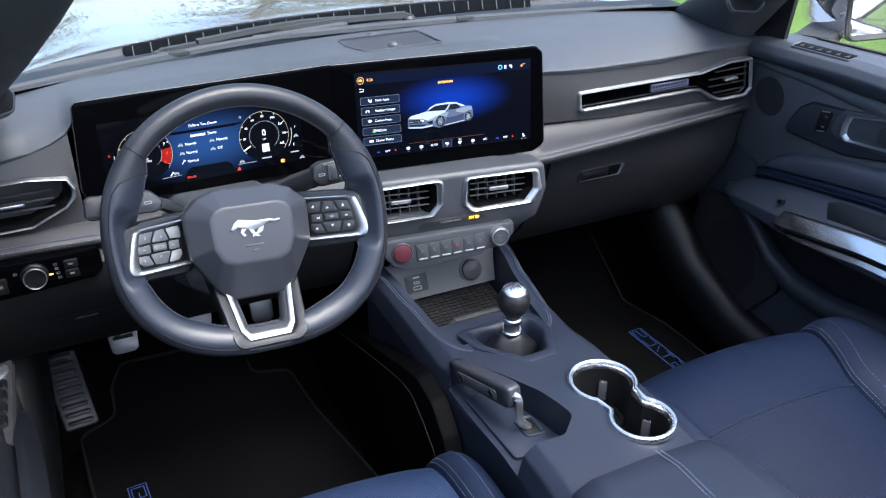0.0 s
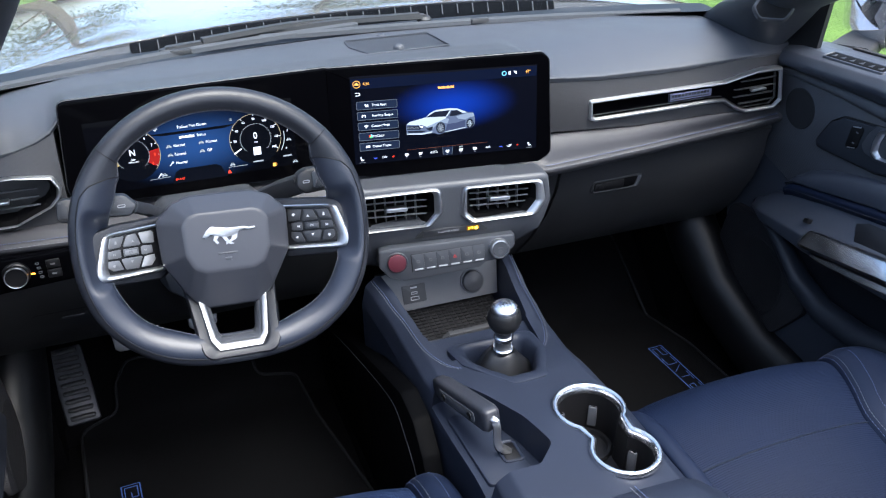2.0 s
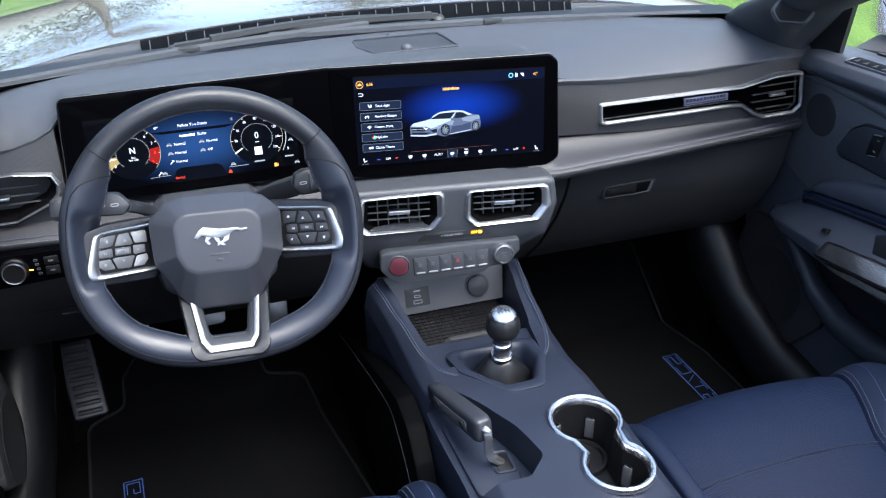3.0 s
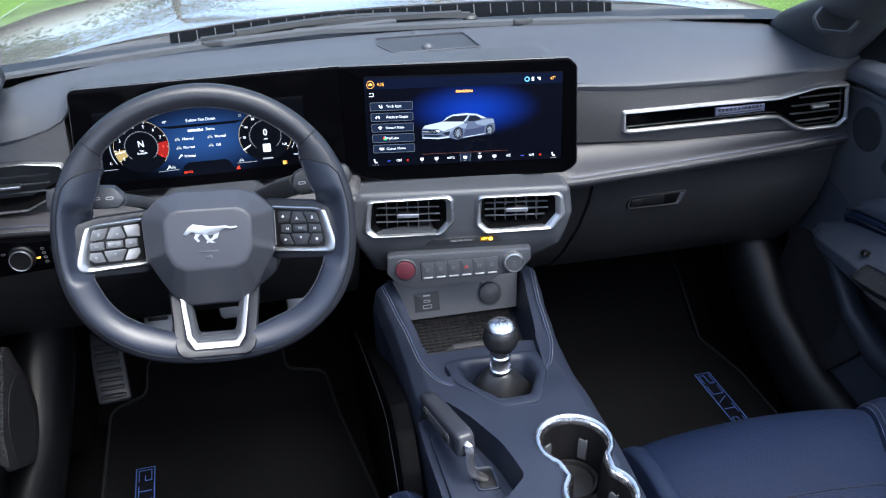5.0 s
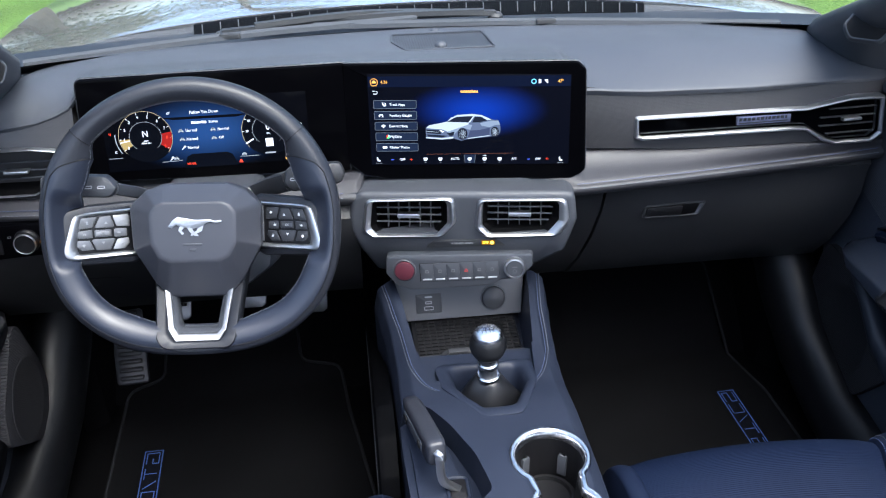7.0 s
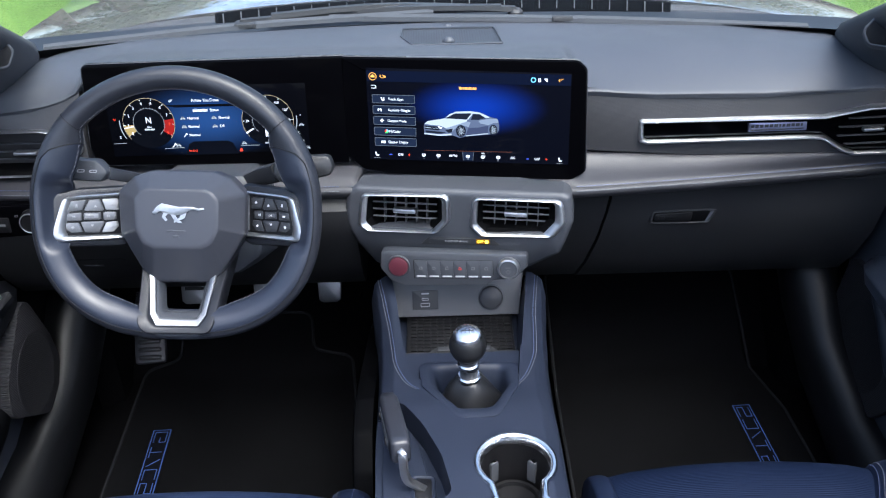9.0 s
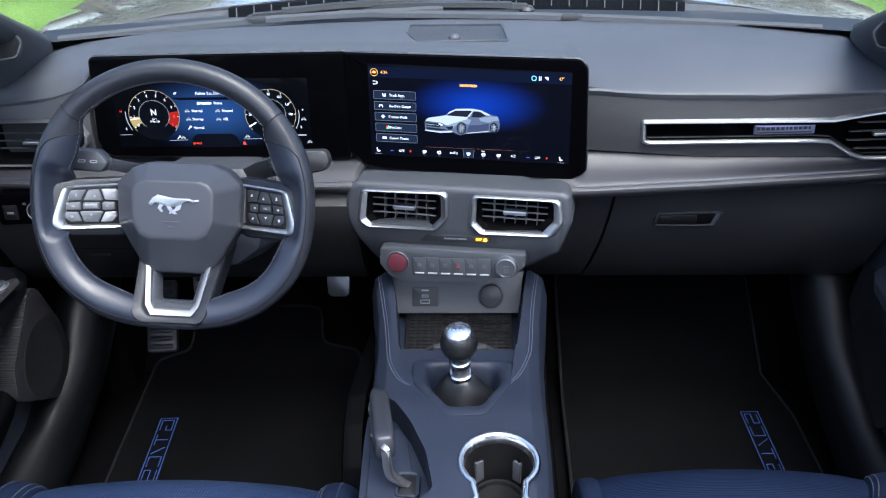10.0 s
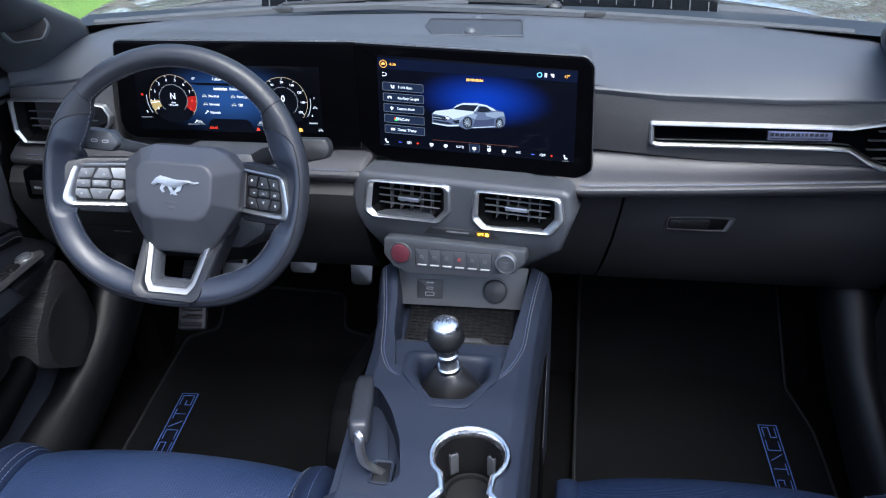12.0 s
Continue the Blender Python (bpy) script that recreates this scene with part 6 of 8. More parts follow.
uo = [(-0.0450, -0.0850), (-0.0418, -0.1050), (-0.0365, -0.1400), (-0.0270, -0.1535), (0.0270, -0.1535), (0.0365, -0.1400), (0.0418, -0.1050), (0.0450, -0.0850)]
um = [(-0.0370, -0.0850), (-0.0338, -0.1050), (-0.0290, -0.1370), (-0.0235, -0.1445), (0.0235, -0.1445), (0.0290, -0.1370), (0.0338, -0.1050), (0.0370, -0.0850)]
ui = [(-0.0320, -0.0850), (-0.0288, -0.1050), (-0.0238, -0.1345), (-0.0205, -0.1395), (0.0205, -0.1395), (0.0238, -0.1345), (0.0288, -0.1050), (0.0320, -0.0850)]
rings, liner = [], []
for o, m_, i_ in zip(uo, um, ui):
    o, m_, i_ = Vector((*o, 0)), Vector((*m_, 0)), Vector((*i_, 0))
    rings.append([(o.x, o.y, -0.020), (o.x, o.y, 0.0000), tuple(o.lerp(m_, 0.12) + Vector((0, 0, 0.0014))), tuple(o.lerp(m_, 0.75) + Vector((0, 0, 0.0008))), tuple(m_ + Vector((0, 0, -0.0020))), tuple(m_ + Vector((0, 0, -0.014)))])
    liner.append([tuple(m_ + Vector((0, 0, -0.014))), tuple(m_ + Vector((0, 0, -0.0035))), tuple(m_.lerp(i_, 0.9) + Vector((0, 0, -0.0075))), tuple(i_ + Vector((0, 0, -0.030)))])
rise = WHEEL @ Matrix.Translation((0, 0, 0.0100))
part("lower_trim", dip(loft(rings, rise), 0.55), GREYTRIM, yoke, "satin silver U-shaped trim", sharp=50)
part("lower_liner", dip(loft(liner, rise), 0.55), STACK, yoke, "dark grey inner lip", sharp=50)

# airbag cover
hub = [(-0.037, -0.103), (0.037, -0.103), (0.055, -0.083), (0.081, -0.038), (0.083, 0.016), (0.062, 0.036), (0.040, 0.044), (-0.040, 0.044), (-0.062, 0.036), (-0.083, 0.016), (-0.081, -0.038), (-0.055, -0.083)]
face = [(-0.030, -0.0535), (0.030, -0.0535), (0.0445, -0.047), (0.0525, -0.029), (0.0535, 0.009), (0.046, 0.0185), (0.036, 0.022), (-0.036, 0.022), (-0.046, 0.0185), (-0.0535, 0.009), (-0.0525, -0.029), (-0.0445, -0.047)]
rings = []
for f, w in ((0.0, -0.060), (0.0, -0.034), (0.0, -0.0285), (0.03, -0.0255), (0.10, -0.0225), (0.93, 0.0005), (0.97, 0.0022), (1.0, 0.0030)):
    q = [tuple(Vector(a).lerp(Vector(b), f)) for a, b in zip(hub, face)]
    rings.append([(u, v, w) for u, v in fillet(q, 0.014, 4)])
rings.append([(u * 0.9, v * 0.9 - 0.001, 0.0034) for u, v, w in rings[-1]])
cover = part("airbag_cover", loft(rings, WHEEL), HUBSKIN, wheel, "dark moulded airbag cover", sharp=50)
# plain emblem: a swept bar with short strokes
em = WHEEL @ pose(0.002, -0.006, 0.0044)
shapes = [[(-0.032, -0.002), (-0.028, -0.004), (-0.022, 0.000), (-0.014, -0.003), (-0.002, -0.005), (0.008, -0.004), (0.014, 0.001), (0.020, 0.003), (0.026, 0.001), (0.034, 0.003), (0.033, 0.005), (0.026, 0.004), (0.020, 0.006), (0.012, 0.006), (0.000, 0.006), (-0.010, 0.008), (-0.020, 0.010), (-0.026, 0.006)],
          [(-0.017, -0.002), (-0.012, -0.003), (-0.016, -0.007), (-0.013, -0.011), (-0.015, -0.012), (-0.019, -0.007)], [(-0.008, -0.004), (-0.003, -0.005), (-0.001, -0.009), (0.005, -0.014), (0.001, -0.014), (-0.005, -0.009)], [(0.005, -0.004), (0.011, -0.002), (0.009, -0.008), (0.000, -0.012), (-0.004, -0.014), (-0.004, -0.012), (0.003, -0.008)]]
bm = bmesh.new()
for q in shapes:
    slab(q, em, -0.002, 0.0016, edge=0.0004, bm=bm)
part("emblem", bm, EMBLEM, cover, "plain chrome emblem")
part("moulded_mark", slab(box2(-0.013, -0.0325, 0.011, -0.0300), WHEEL, 0.0030, 0.0043), STACK, cover)
part("moulded_mark", slab(box2(-0.005, -0.0400, 0.003, -0.0365), WHEEL, 0.0030, 0.0043), STACK, cover)

# column and stalks
col = thing("steering_column", (-0.356, 1.28, 0.72), "grey steering column shroud with two stalks", "steering column")
cm = plane((-0.356, 1.165, 0.800), 0, 20)
shroud = [(-0.042, -0.104), (0.042, -0.104), (0.080, -0.078), (0.088, -0.03), (0.086, 0.020), (0.060, 0.044), (-0.060, 0.044), (-0.086, 0.020), (-0.088, -0.03), (-0.080, -0.078)]
rings = [[(u, v, w) for u, v in fillet(inset(shroud, d), 0.018, 4)] for w, d in ((-0.16, -0.01), (-0.02, 0.0), (0.0, 0.004), (0.006, 0.012), (0.006, 0.05))]
part("shroud", loft(rings, cm), STACK, col, "dark grey column shroud", sharp=40)
rings = [[(u, v, w) for u, v in fillet(inset(hub, d), 0.012, 3)] for w, d in ((-0.13, 0.03), (-0.05, 0.022), (-0.045, 0.012))]
part("hub_neck", loft(rings, WHEEL), LOWER, col)
for s, at_, blade in ((-1, (-0.45, 1.10, 0.88), [(-0.0712, 0.0047), (-0.0670, -0.0030), (-0.0149, -0.0070), (-0.0030, 0.0050), (-0.0180, 0.0220), (-0.0534, 0.0253), (-0.0667, 0.0196)]),
                      (1, (-0.19, 1.13, 0.87), [(-0.0565, -0.0080), (-0.0450, -0.0190), (-0.0100, -0.0175), (0.0230, -0.0103), (0.0275, 0.0020), (0.0226, 0.0174), (-0.0390, 0.0165), (-0.0520, 0.0110)])):
    sm_ = plane(at_, 0, 20)
    st = part("stalk", slab(blade, sm_, -0.018, 0.004, r=0.010, edge=0.006), STACK if s < 0 else LOWER, col, "dark grey control stalk" if s < 0 else "black control stalk")
    if s < 0:
        part("stalk_tip", slab([(-0.1015, 0.0020), (-0.0965, -0.0030), (-0.0720, -0.0045), (-0.0680, 0.0250), (-0.0910, 0.0267), (-0.0990, 0.0235)], sm_, -0.018, 0.003, r=0.004, edge=0.004), LOWER, st, "grey stalk tip")
    root = sm_ @ Vector((-0.012 if s < 0 else -0.046, 0.004 if s < 0 else -0.004, -0.009))
    base = Vector((-0.356 + s * 0.070, 1.185, 0.826))
    hw = 0.008 if s < 0 else 0.013
    part("stalk_arm", sweep([root, root.lerp(base, 0.5) + Vector((0, 0, 0.002)), base], fillet([(-hw, -hw), (hw, -hw), (hw, hw), (-hw, hw)], 0.005, 2)), STACK if s < 0 else LOWER, st)
    if s > 0:
        part("rotary_ring", slab(box2(-0.0330, -0.0125, -0.0195, 0.0105), sm_, 0.001, 0.0062, r=0.002, edge=0.002), STACK, st, "grey rotary ring")
        for v in (-0.008, -0.002, 0.004):
            part("symbol", slab(box2(-0.0165, v - 0.0013, -0.0140, v + 0.0013), sm_, 0.003, 0.0045), PRINT, st)
    for u, v in ((-0.040, 0.0085), (-0.024, 0.0075)) if s < 0 else ((-0.0415, -0.0020),):
        mk = sm_ @ Matrix.Translation((u, v, 0))
        part("symbol", moulding([(-0.0042, -0.0020), (0.0042, -0.0020), (0.0052, 0.0), (0.0042, 0.0020), (-0.0042, 0.0020), (-0.0052, 0.0)], 0.0006, [(0, 0.003), (0, 0.0044), (0.0010, 0.0044), (0.0010, 0.003)], mk, seg=1), PRINT, st)


# ---- centre console ----
con = thing("centre_console", (0, 0.8, 0.24), "dark blue grey centre console with stitched edges", "centre console")
CON = [  # y, half width left, half width right, top z, crown
    (0.18, 0.118, 0.120, 0.590), (0.60, 0.114, 0.126, 0.612), (0.72, 0.108, 0.122, 0.617), (0.80, 0.105, 0.123, 0.620), (0.92, 0.110, 0.126, 0.610), (1.00, 0.111, 0.127, 0.599), (1.06, 0.111, 0.129, 0.600),
    (1.14, 0.115, 0.134, 0.611), (1.20, 0.123, 0.140, 0.624), (1.235, 0.128, 0.144, 0.630)]


def console_ring(y):
    wl_, wr, z = interp(CON, y)
    pts = [(-wl_ - 0.002, 0.24), (wr + 0.008, 0.24), (wr + 0.008, 0.45), (wr + 0.006, z - 0.050), (wr - 0.002, z - 0.016), (wr - 0.020, z - 0.002),
           (0.0, z + 0.002), (-wl_ + 0.020, z - 0.002), (-wl_ + 0.002, z - 0.016), (-wl_ - 0.005, z - 0.050), (-wl_ - 0.003, 0.45)]
    return [(u, y, v) for u, v in fillet(pts, [0.001, 0.001, 0.05, 0.02, 0.012, 0.012, 0.2, 0.012, 0.012, 0.02, 0.05], 3)]


UPM = Matrix.Translation((0, 0, 0))
CUPZ = 0.622
figure8 = []
c1, r1, c2, r2 = (0.061, 0.818), 0.0465, (0.062, 0.727), 0.0425
for i in range(25):
    a = radians(-48 + 276 * i / 24)
    figure8.append((c1[0] + r1 * math.cos(a), c1[1] + r1 * math.sin(a)))
for i in range(25):
    a = radians(132 + 276 * i / 24)
    figure8.append((c2[0] + r2 * math.cos(a), c2[1] + r2 * math.sin(a)))
hexo = [(-0.005, 0.909), (0.048, 0.910), (0.083, 0.988), (0.087, 1.052), (-0.058, 1.054), (-0.052, 0.990)]
hole = [(-0.007, 0.937), (0.040, 0.938), (0.066, 0.990), (0.064, 1.038), (-0.034, 1.040), (-0.030, 0.992)]
HEXM = Matrix.Translation((0, 0.99, 0.6012)) @ pose(0, 0, 0, -8.0, 0, 0) @ Matrix.Translation((0, -0.99, 0))
pocket = [(-0.20, 0.757), (-0.045, 0.748), (-0.016, 0.775), (-0.028, 0.840), (-0.049, 0.900), (-0.075, 0.948), (-0.100, 0.965), (-0.120, 0.950), (-0.130, 0.925), (-0.20, 0.915)]
cuts = [slab(fillet(inset(hexo, 0.012), 0.016), UPM, 0.545, 0.70), slab(fillet(pocket, [0.002, 0.012, 0.016, 0.1, 0.1, 0.03, 0.02, 0.02, 0.01, 0.002], 4), UPM, 0.568, 0.70), slab(figure8, UPM, 0.545, 0.70)]
# the open tray between the wings: its floor climbs towards the socket panel
trb = loft([[(u, v, 0.545) for u, v in ((-0.076, 1.085), (0.090, 1.085), (0.108, 1.27), (-0.094, 1.27))], [(u, v, 0.70) for u, v in ((-0.084, 1.070), (0.104, 1.070), (0.129, 1.27), (-0.114, 1.27))]])
cuts.append(trb)
# sunken deck round the gear lever, between the wings
deck = loft([[(u, v, 0.588) for u, v in fillet([(-0.064, 1.01), (0.083, 1.01), (0.094, 1.10), (-0.080, 1.10)], 0.006)], [(u, v, 0.70) for u, v in fillet([(-0.070, 0.995), (0.092, 0.995), (0.108, 1.10), (-0.088, 1.10)], 0.006)]])
cuts.append(deck)
bm = carve(loft([console_ring(0.18 + (1.235 - 0.18) * i / 44) for i in range(45)]), cuts)
part("console_body", bm, CONSOLE, con, "dark blue grey console skin", sharp=38)

# cup holder
rings = []
for d, z in ((-0.0040, CUPZ - 0.004), (-0.0035, CUPZ + 0.0012), (-0.0015, CUPZ + 0.0034), (0.0015, CUPZ + 0.0034), (0.0040, CUPZ + 0.0010), (0.0052, CUPZ - 0.010)):
    rings.append([(u, v, z) for u, v in inset(figure8, d)])
cup = thing("cup_holder", (0.06, 0.775, 0.55), "twin cup holder with polished chrome rim", "cup holder")
part("rim", loft(rings, caps=False), CHROME, cup, "polished chrome rim", sharp=60)
q = inset(figure8, 0.005)
bm = loft([[(u, v, CUPZ - 0.009) for u, v in q], [(u, v, 0.552) for u, v in inset(q, 0.003)]], caps=False)
bm.faces.new([bm.verts.new((u, v, 0.552)) for u, v in inset(q, 0.003)])
part("well", bm, BLACK, cup, "black cup well")
for c, r in ((c1, r1), (c2, r2)):
    part("base_ring", lathe([(r - 0.010, 0.553), (r - 0.012, 0.558), (r - 0.016, 0.558), (r - 0.018, 0.5535)], Matrix.Translation((*c, 0)), 28), BLACK, cup)
for c, a in ((c1, 50), (c1, 128), (c2, 38), (c2, 145)):
    r = (r1 if c is c1 else r2) - 0.007
    m = Matrix.Translation((c[0] + r * math.cos(radians(a)), c[1] + r * math.sin(radians(a)), 0.585)) @ pose(0, 0, 0, 0, 0, a)
    part("finger", slab(box2(-0.004, -0.006, 0.003, 0.006), m, -0.024, 0.008, r=0.001, edge=0.003), STACK, cup, "grey rubber grip finger")

# armrest lid
lid = part("armrest_lid", loft([[(u * k, y, v) for u, v in fillet([(-0.112, 0.585), (0.112, 0.585), (0.118, zt - 0.014), (0.085, zt), (0.0, zt + 0.003), (-0.085, zt), (-0.118, zt - 0.014)], [0.002, 0.002, 0.014, 0.02, 0.1, 0.02, 0.014], 3)]
                                for y, zt, k in ((0.652, 0.615, 0.80), (0.648, 0.636, 0.86), (0.636, 0.650, 0.93), (0.60, 0.660, 1.0), (0.45, 0.664, 1.03), (0.22, 0.655, 1.03), (0.19, 0.60, 1.0))]), CONSOLE, con, "padded armrest lid", sharp=60)
stitches([(0.012, 0.640 - i * 0.02, 0.6545 + min(i, 2) * 0.0044) for i in range(16)], lid, THREADG)
stitches([(0.018, 0.640 - i * 0.02, 0.6545 + min(i, 2) * 0.0044) for i in range(16)], lid, THREAD)
# stitched edges of the two wings
for edge_, s in (([(-0.052, 0.985), (-0.069, 1.004), (-0.083, 1.040), (-0.0885, 1.080), (-0.095, 1.128), (-0.112, 1.222)], -1), ([(0.070, 0.985), (0.089, 1.010), (0.104, 1.050), (0.109, 1.080), (0.115, 1.150), (0.126, 1.225)], 1)):
    for off, tm in ((0.0035, THREAD), (0.0075, THREADG)):
        path = []
        for p in smooth_path([(x, y, 0) for x, y in edge_], 6):
            wl_, wr, z = interp(CON, p.y)
            path.append((p.x + s * off, p.y, z + 0.0006 - 0.012 * max(0, abs(p.x) / (wr if s > 0 else wl_) - 0.86)))
        stitches(path, con, tm, 0.0055, 0.0038, 0.0005)
# dark knee pads on both flanks
for s, x0 in ((-1, -0.142), (1, 0.140)):
    prof = [(1.46, 0.25), (1.46, 0.40), (1.312, 0.470), (1.09, 0.545), (1.00, 0.572), (0.945, 0.562), (0.905, 0.525), (0.875, 0.470), (0.860, 0.25)] if s < 0 else [(1.46, 0.25), (1.46, 0.46), (1.25, 0.52), (1.07, 0.50), (0.80, 0.47), (0.60, 0.45), (0.50, 0.25)]
    fmx = Matrix(((0, 0, s, x0), (s, 0, 0, 0), (0, 1, 0, 0), (0, 0, 0, 1)))
    q = [(s * y, z) for y, z in prof]
    q = q[::-1] if s < 0 else q
    ar = sum(p[0] * o[1] - o[0] * p[1] for p, o in zip(q, q[1:] + q[:1]))
    q = q if ar > 0 else q[::-1]
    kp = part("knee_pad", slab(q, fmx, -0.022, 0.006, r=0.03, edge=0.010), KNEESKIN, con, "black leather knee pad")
    if s < 0:
        stitches([(x0 + s * 0.0066, y, z) for _, y, z in smooth_path([(0, 1.40, 0.418), (0, 1.333, 0.443), (0, 1.199, 0.486), (0, 1.072, 0.523), (0, 1.016, 0.530), (0, 0.984, 0.516), (0, 0.960, 0.502), (0, 0.924, 0.470), (0, 0.905, 0.40)], 6)], kp, DIMTHREAD, 0.006, 0.0042, 0.0005)
    else:
        stitches([(x0 + 0.0066, y, z) for _, y, z in smooth_path([(0, 1.34, 0.485), (0, 1.25, 0.503), (0, 1.18, 0.490), (0, 1.12, 0.450), (0, 1.07, 0.40)], 6)], kp, DIMTHREAD, 0.006, 0.0042, 0.0005)
# rubber charging mat with raised blocks
pm = plane((0.006, 1.158, 0.5545), 0, 84)
mat_ = part("charge_pad", slab(box2(-0.082, -0.062, 0.086, 0.070), pm, -0.006, 0.0, edge=0.002), BLACK, con, "black rubber charging pad")
bm = bmesh.new()
rnd = random.Random(8)
for i in range(11):
    for j in range(15):
        u, v = -0.076 + j * 0.0106, -0.034 + i * 0.0080
        slab(box2(u + 0.0008, v + 0.0012, u + 0.0096, v + 0.0052 + 0.001 * rnd.random()), pm, -0.001, 0.0018 + 0.0008 * rnd.random(), edge=0.0009, bm=bm)
tagged(part("pad_relief", bm, BLACK, mat_, "raised rubber blocks"), kind="stuff")
# lip in front of the pad
lipm = Matrix(((1, 0, 0, 0), (0, 0, -1, 1.098), (0, 1, 0, 0), (0, 0, 0, 1)))
part("tray_lip", slab([(-0.080, 0.54), (0.094, 0.54), (0.094, 0.5690), (0.064, 0.5690), (0.050, 0.5795), (-0.028, 0.5795), (-0.042, 0.5690), (-0.080, 0.5690)], lipm, -0.010, 0.0, r=0.002, edge=0.002), LOWER, con, "dark grey tray lip")
# bezel round the gear lever
rings = []
for f, d, w in ((0.0, 0.0, -0.008), (0.0, 0.0006, 0.0004), (0.0, 0.0022, 0.0014), (0.55, 0.0, 0.0016), (0.80, 0.0, -0.0006), (1.0, 0.0, -0.0080), (1.0, 0.003, -0.026), (1.0, 0.004, -0.044)):
    q = inset([tuple(Vector(a).lerp(Vector(b), f)) for a, b in zip(hexo, hole)], d)
    rings.append([(u, v, w) for u, v in fillet(q, 0.018, 5)])
part("lever_bezel", loft(rings, HEXM, caps=False), CONSOLE, con, "dark blue grey lever bezel", sharp=50)
part("lever_floor", slab(inset(hexo, 0.006), UPM, 0.540, 0.555), BLACK, con)

# gear lever
gear = thing("gear_lever", (0.014, 1.0, 0.553), "gear lever with black ball knob and chrome shift cap", "gear lever")
gm_ = Matrix.Translation((0.016, 1.000, 0.550)) @ pose(0, 0, 0, 6.0, -2.0, 0)
rings = []
for i, (r, h) in enumerate(((0.046, 0.002), (0.0450, 0.010), (0.042, 0.021), (0.036, 0.034), (0.029, 0.046), (0.0210, 0.056), (0.0155, 0.062))):
    ring = []
    for k in range(24):
        a = 2 * math.pi * k / 24
        fold = 1 + 0.05 * math.sin(5 * a + i * 1.2) * (1 - i / 7)
        sq_ = 1 + 0.10 * math.cos(4 * a) * (1 - i / 6)
        ring.append((r * fold * sq_ * math.cos(a), r * fold * sq_ * math.sin(a) * 0.95, h + 0.003 * math.sin(3 * a + i)))
    rings.append(ring)
part("boot", loft(rings, gm_), BOOT, gear, "black leather gear boot", sharp=80)
part("lower_collar", lathe([(0.0145, 0.058), (0.0165, 0.060), (0.0165, 0.067), (0.0145, 0.069)], gm_, 24), CHROME, gear, "polished chrome collar")
part("stem", lathe([(0.0125, 0.066), (0.0120, 0.085), (0.0125, 0.104)], gm_, 24), STACK, gear, "dark grey stem")
part("upper_collar", lathe([(0.0130, 0.082), (0.0148, 0.084), (0.0148, 0.090), (0.0130, 0.092)], gm_, 24), CHROME, gear, "polished chrome collar")
prof = [(0.013, 0.098)] + [(0.0250 * math.sin(radians(a)), 0.122 - 0.0255 * math.cos(radians(a))) for a in range(30, 156, 9)] + [(0.0150, 0.1452), (0.012, 0.1460), (0.0, 0.1462)]
ball = part("knob", lathe(prof, gm_, 32), BOOT, gear, "black leather ball knob", sharp=60)
part("knob_seam", tube([(0.0254 * math.cos(radians(a)), 0.0, 0.122 + 0.0259 * math.sin(radians(a))) for a in range(-60, 62, 8)], 0.0005, 5, m=gm_, up=(0, 1, 0)), BLACK, ball)
cap = part("shift_cap", lathe([(0.0195, 0.1385), (0.0190, 0.1420), (0.0165, 0.1450), (0.010, 0.1472), (0.0, 0.1478)], gm_, 32), CHROME, ball, "polished chrome shift pattern cap")
for u in (-0.008, -0.0027, 0.0027, 0.008):
    part("pattern_bar", slab(box2(u - 0.0004, -0.005, u + 0.0004, 0.005), gm_, 0.1464, 0.1480), KEY, cap)
part("pattern_bar", slab(box2(-0.0084, -0.0004, 0.0084, 0.0004), gm_, 0.1464, 0.1481), KEY, cap)

# handbrake
hb = thing("handbrake", (-0.07, 0.80, 0.562), "leather handbrake lever with satin metal arm", "handbrake")
A_, B_ = Vector((-0.098, 0.968, 0.600)), Vector((-0.076, 0.826, 0.636))
d = (B_ - A_).normalized()
side = d.cross(Vector((0, 0, 1))).normalized()
up = side.cross(d)
rings = []
for f, h, w in ((0.0, 0.004, 0.006), (0.02, 0.010, 0.010), (0.15, 0.013, 0.0125), (0.6, 0.0140, 0.0130), (0.92, 0.0150, 0.0130), (0.98, 0.0130, 0.0115), (1.0, 0.010, 0.009)):
    c = A_.lerp(B_, f)
    rings.append([tuple(c + side * w * a + up * h * b) for a, b in fillet([(-1, -1.3), (1, -1.3), (1, 1), (-1, 1)], 0.55, 4)])
grip = part("grip", loft(rings), WRAP, hb, "dark leather grip", sharp=60)
ctr = A_.lerp(B_, 0.50) + side * 0.0122
fm = Matrix(((*d, 0), (*up, 0), (*side, 0), (0, 0, 0, 1))).transposed()
fm.translation = ctr
part("side_plate", slab(box2(-0.048, -0.012, 0.048, 0.004), fm, -0.003, 0.0022, r=0.006, edge=0.002), STACK, grip)
for u in (-0.034, 0.036):
    part("screw", lathe([(0.0058, 0.001), (0.0058, 0.0034), (0.0040, 0.0040), (0.0026, 0.0026), (0.0, 0.0026)], fm @ Matrix.Translation((u, -0.004, 0)), 16), BLACK, grip, "recessed screw")
arm_path = smooth_path([B_ + d * -0.006, B_ + Vector((0.002, -0.006, -0.004)), B_ + Vector((0.003, -0.007, -0.026)), B_ + Vector((0.007, -0.006, -0.042)), B_ + Vector((0.017, -0.002, -0.055)), B_ + Vector((0.026, 0.002, -0.066))], 6)
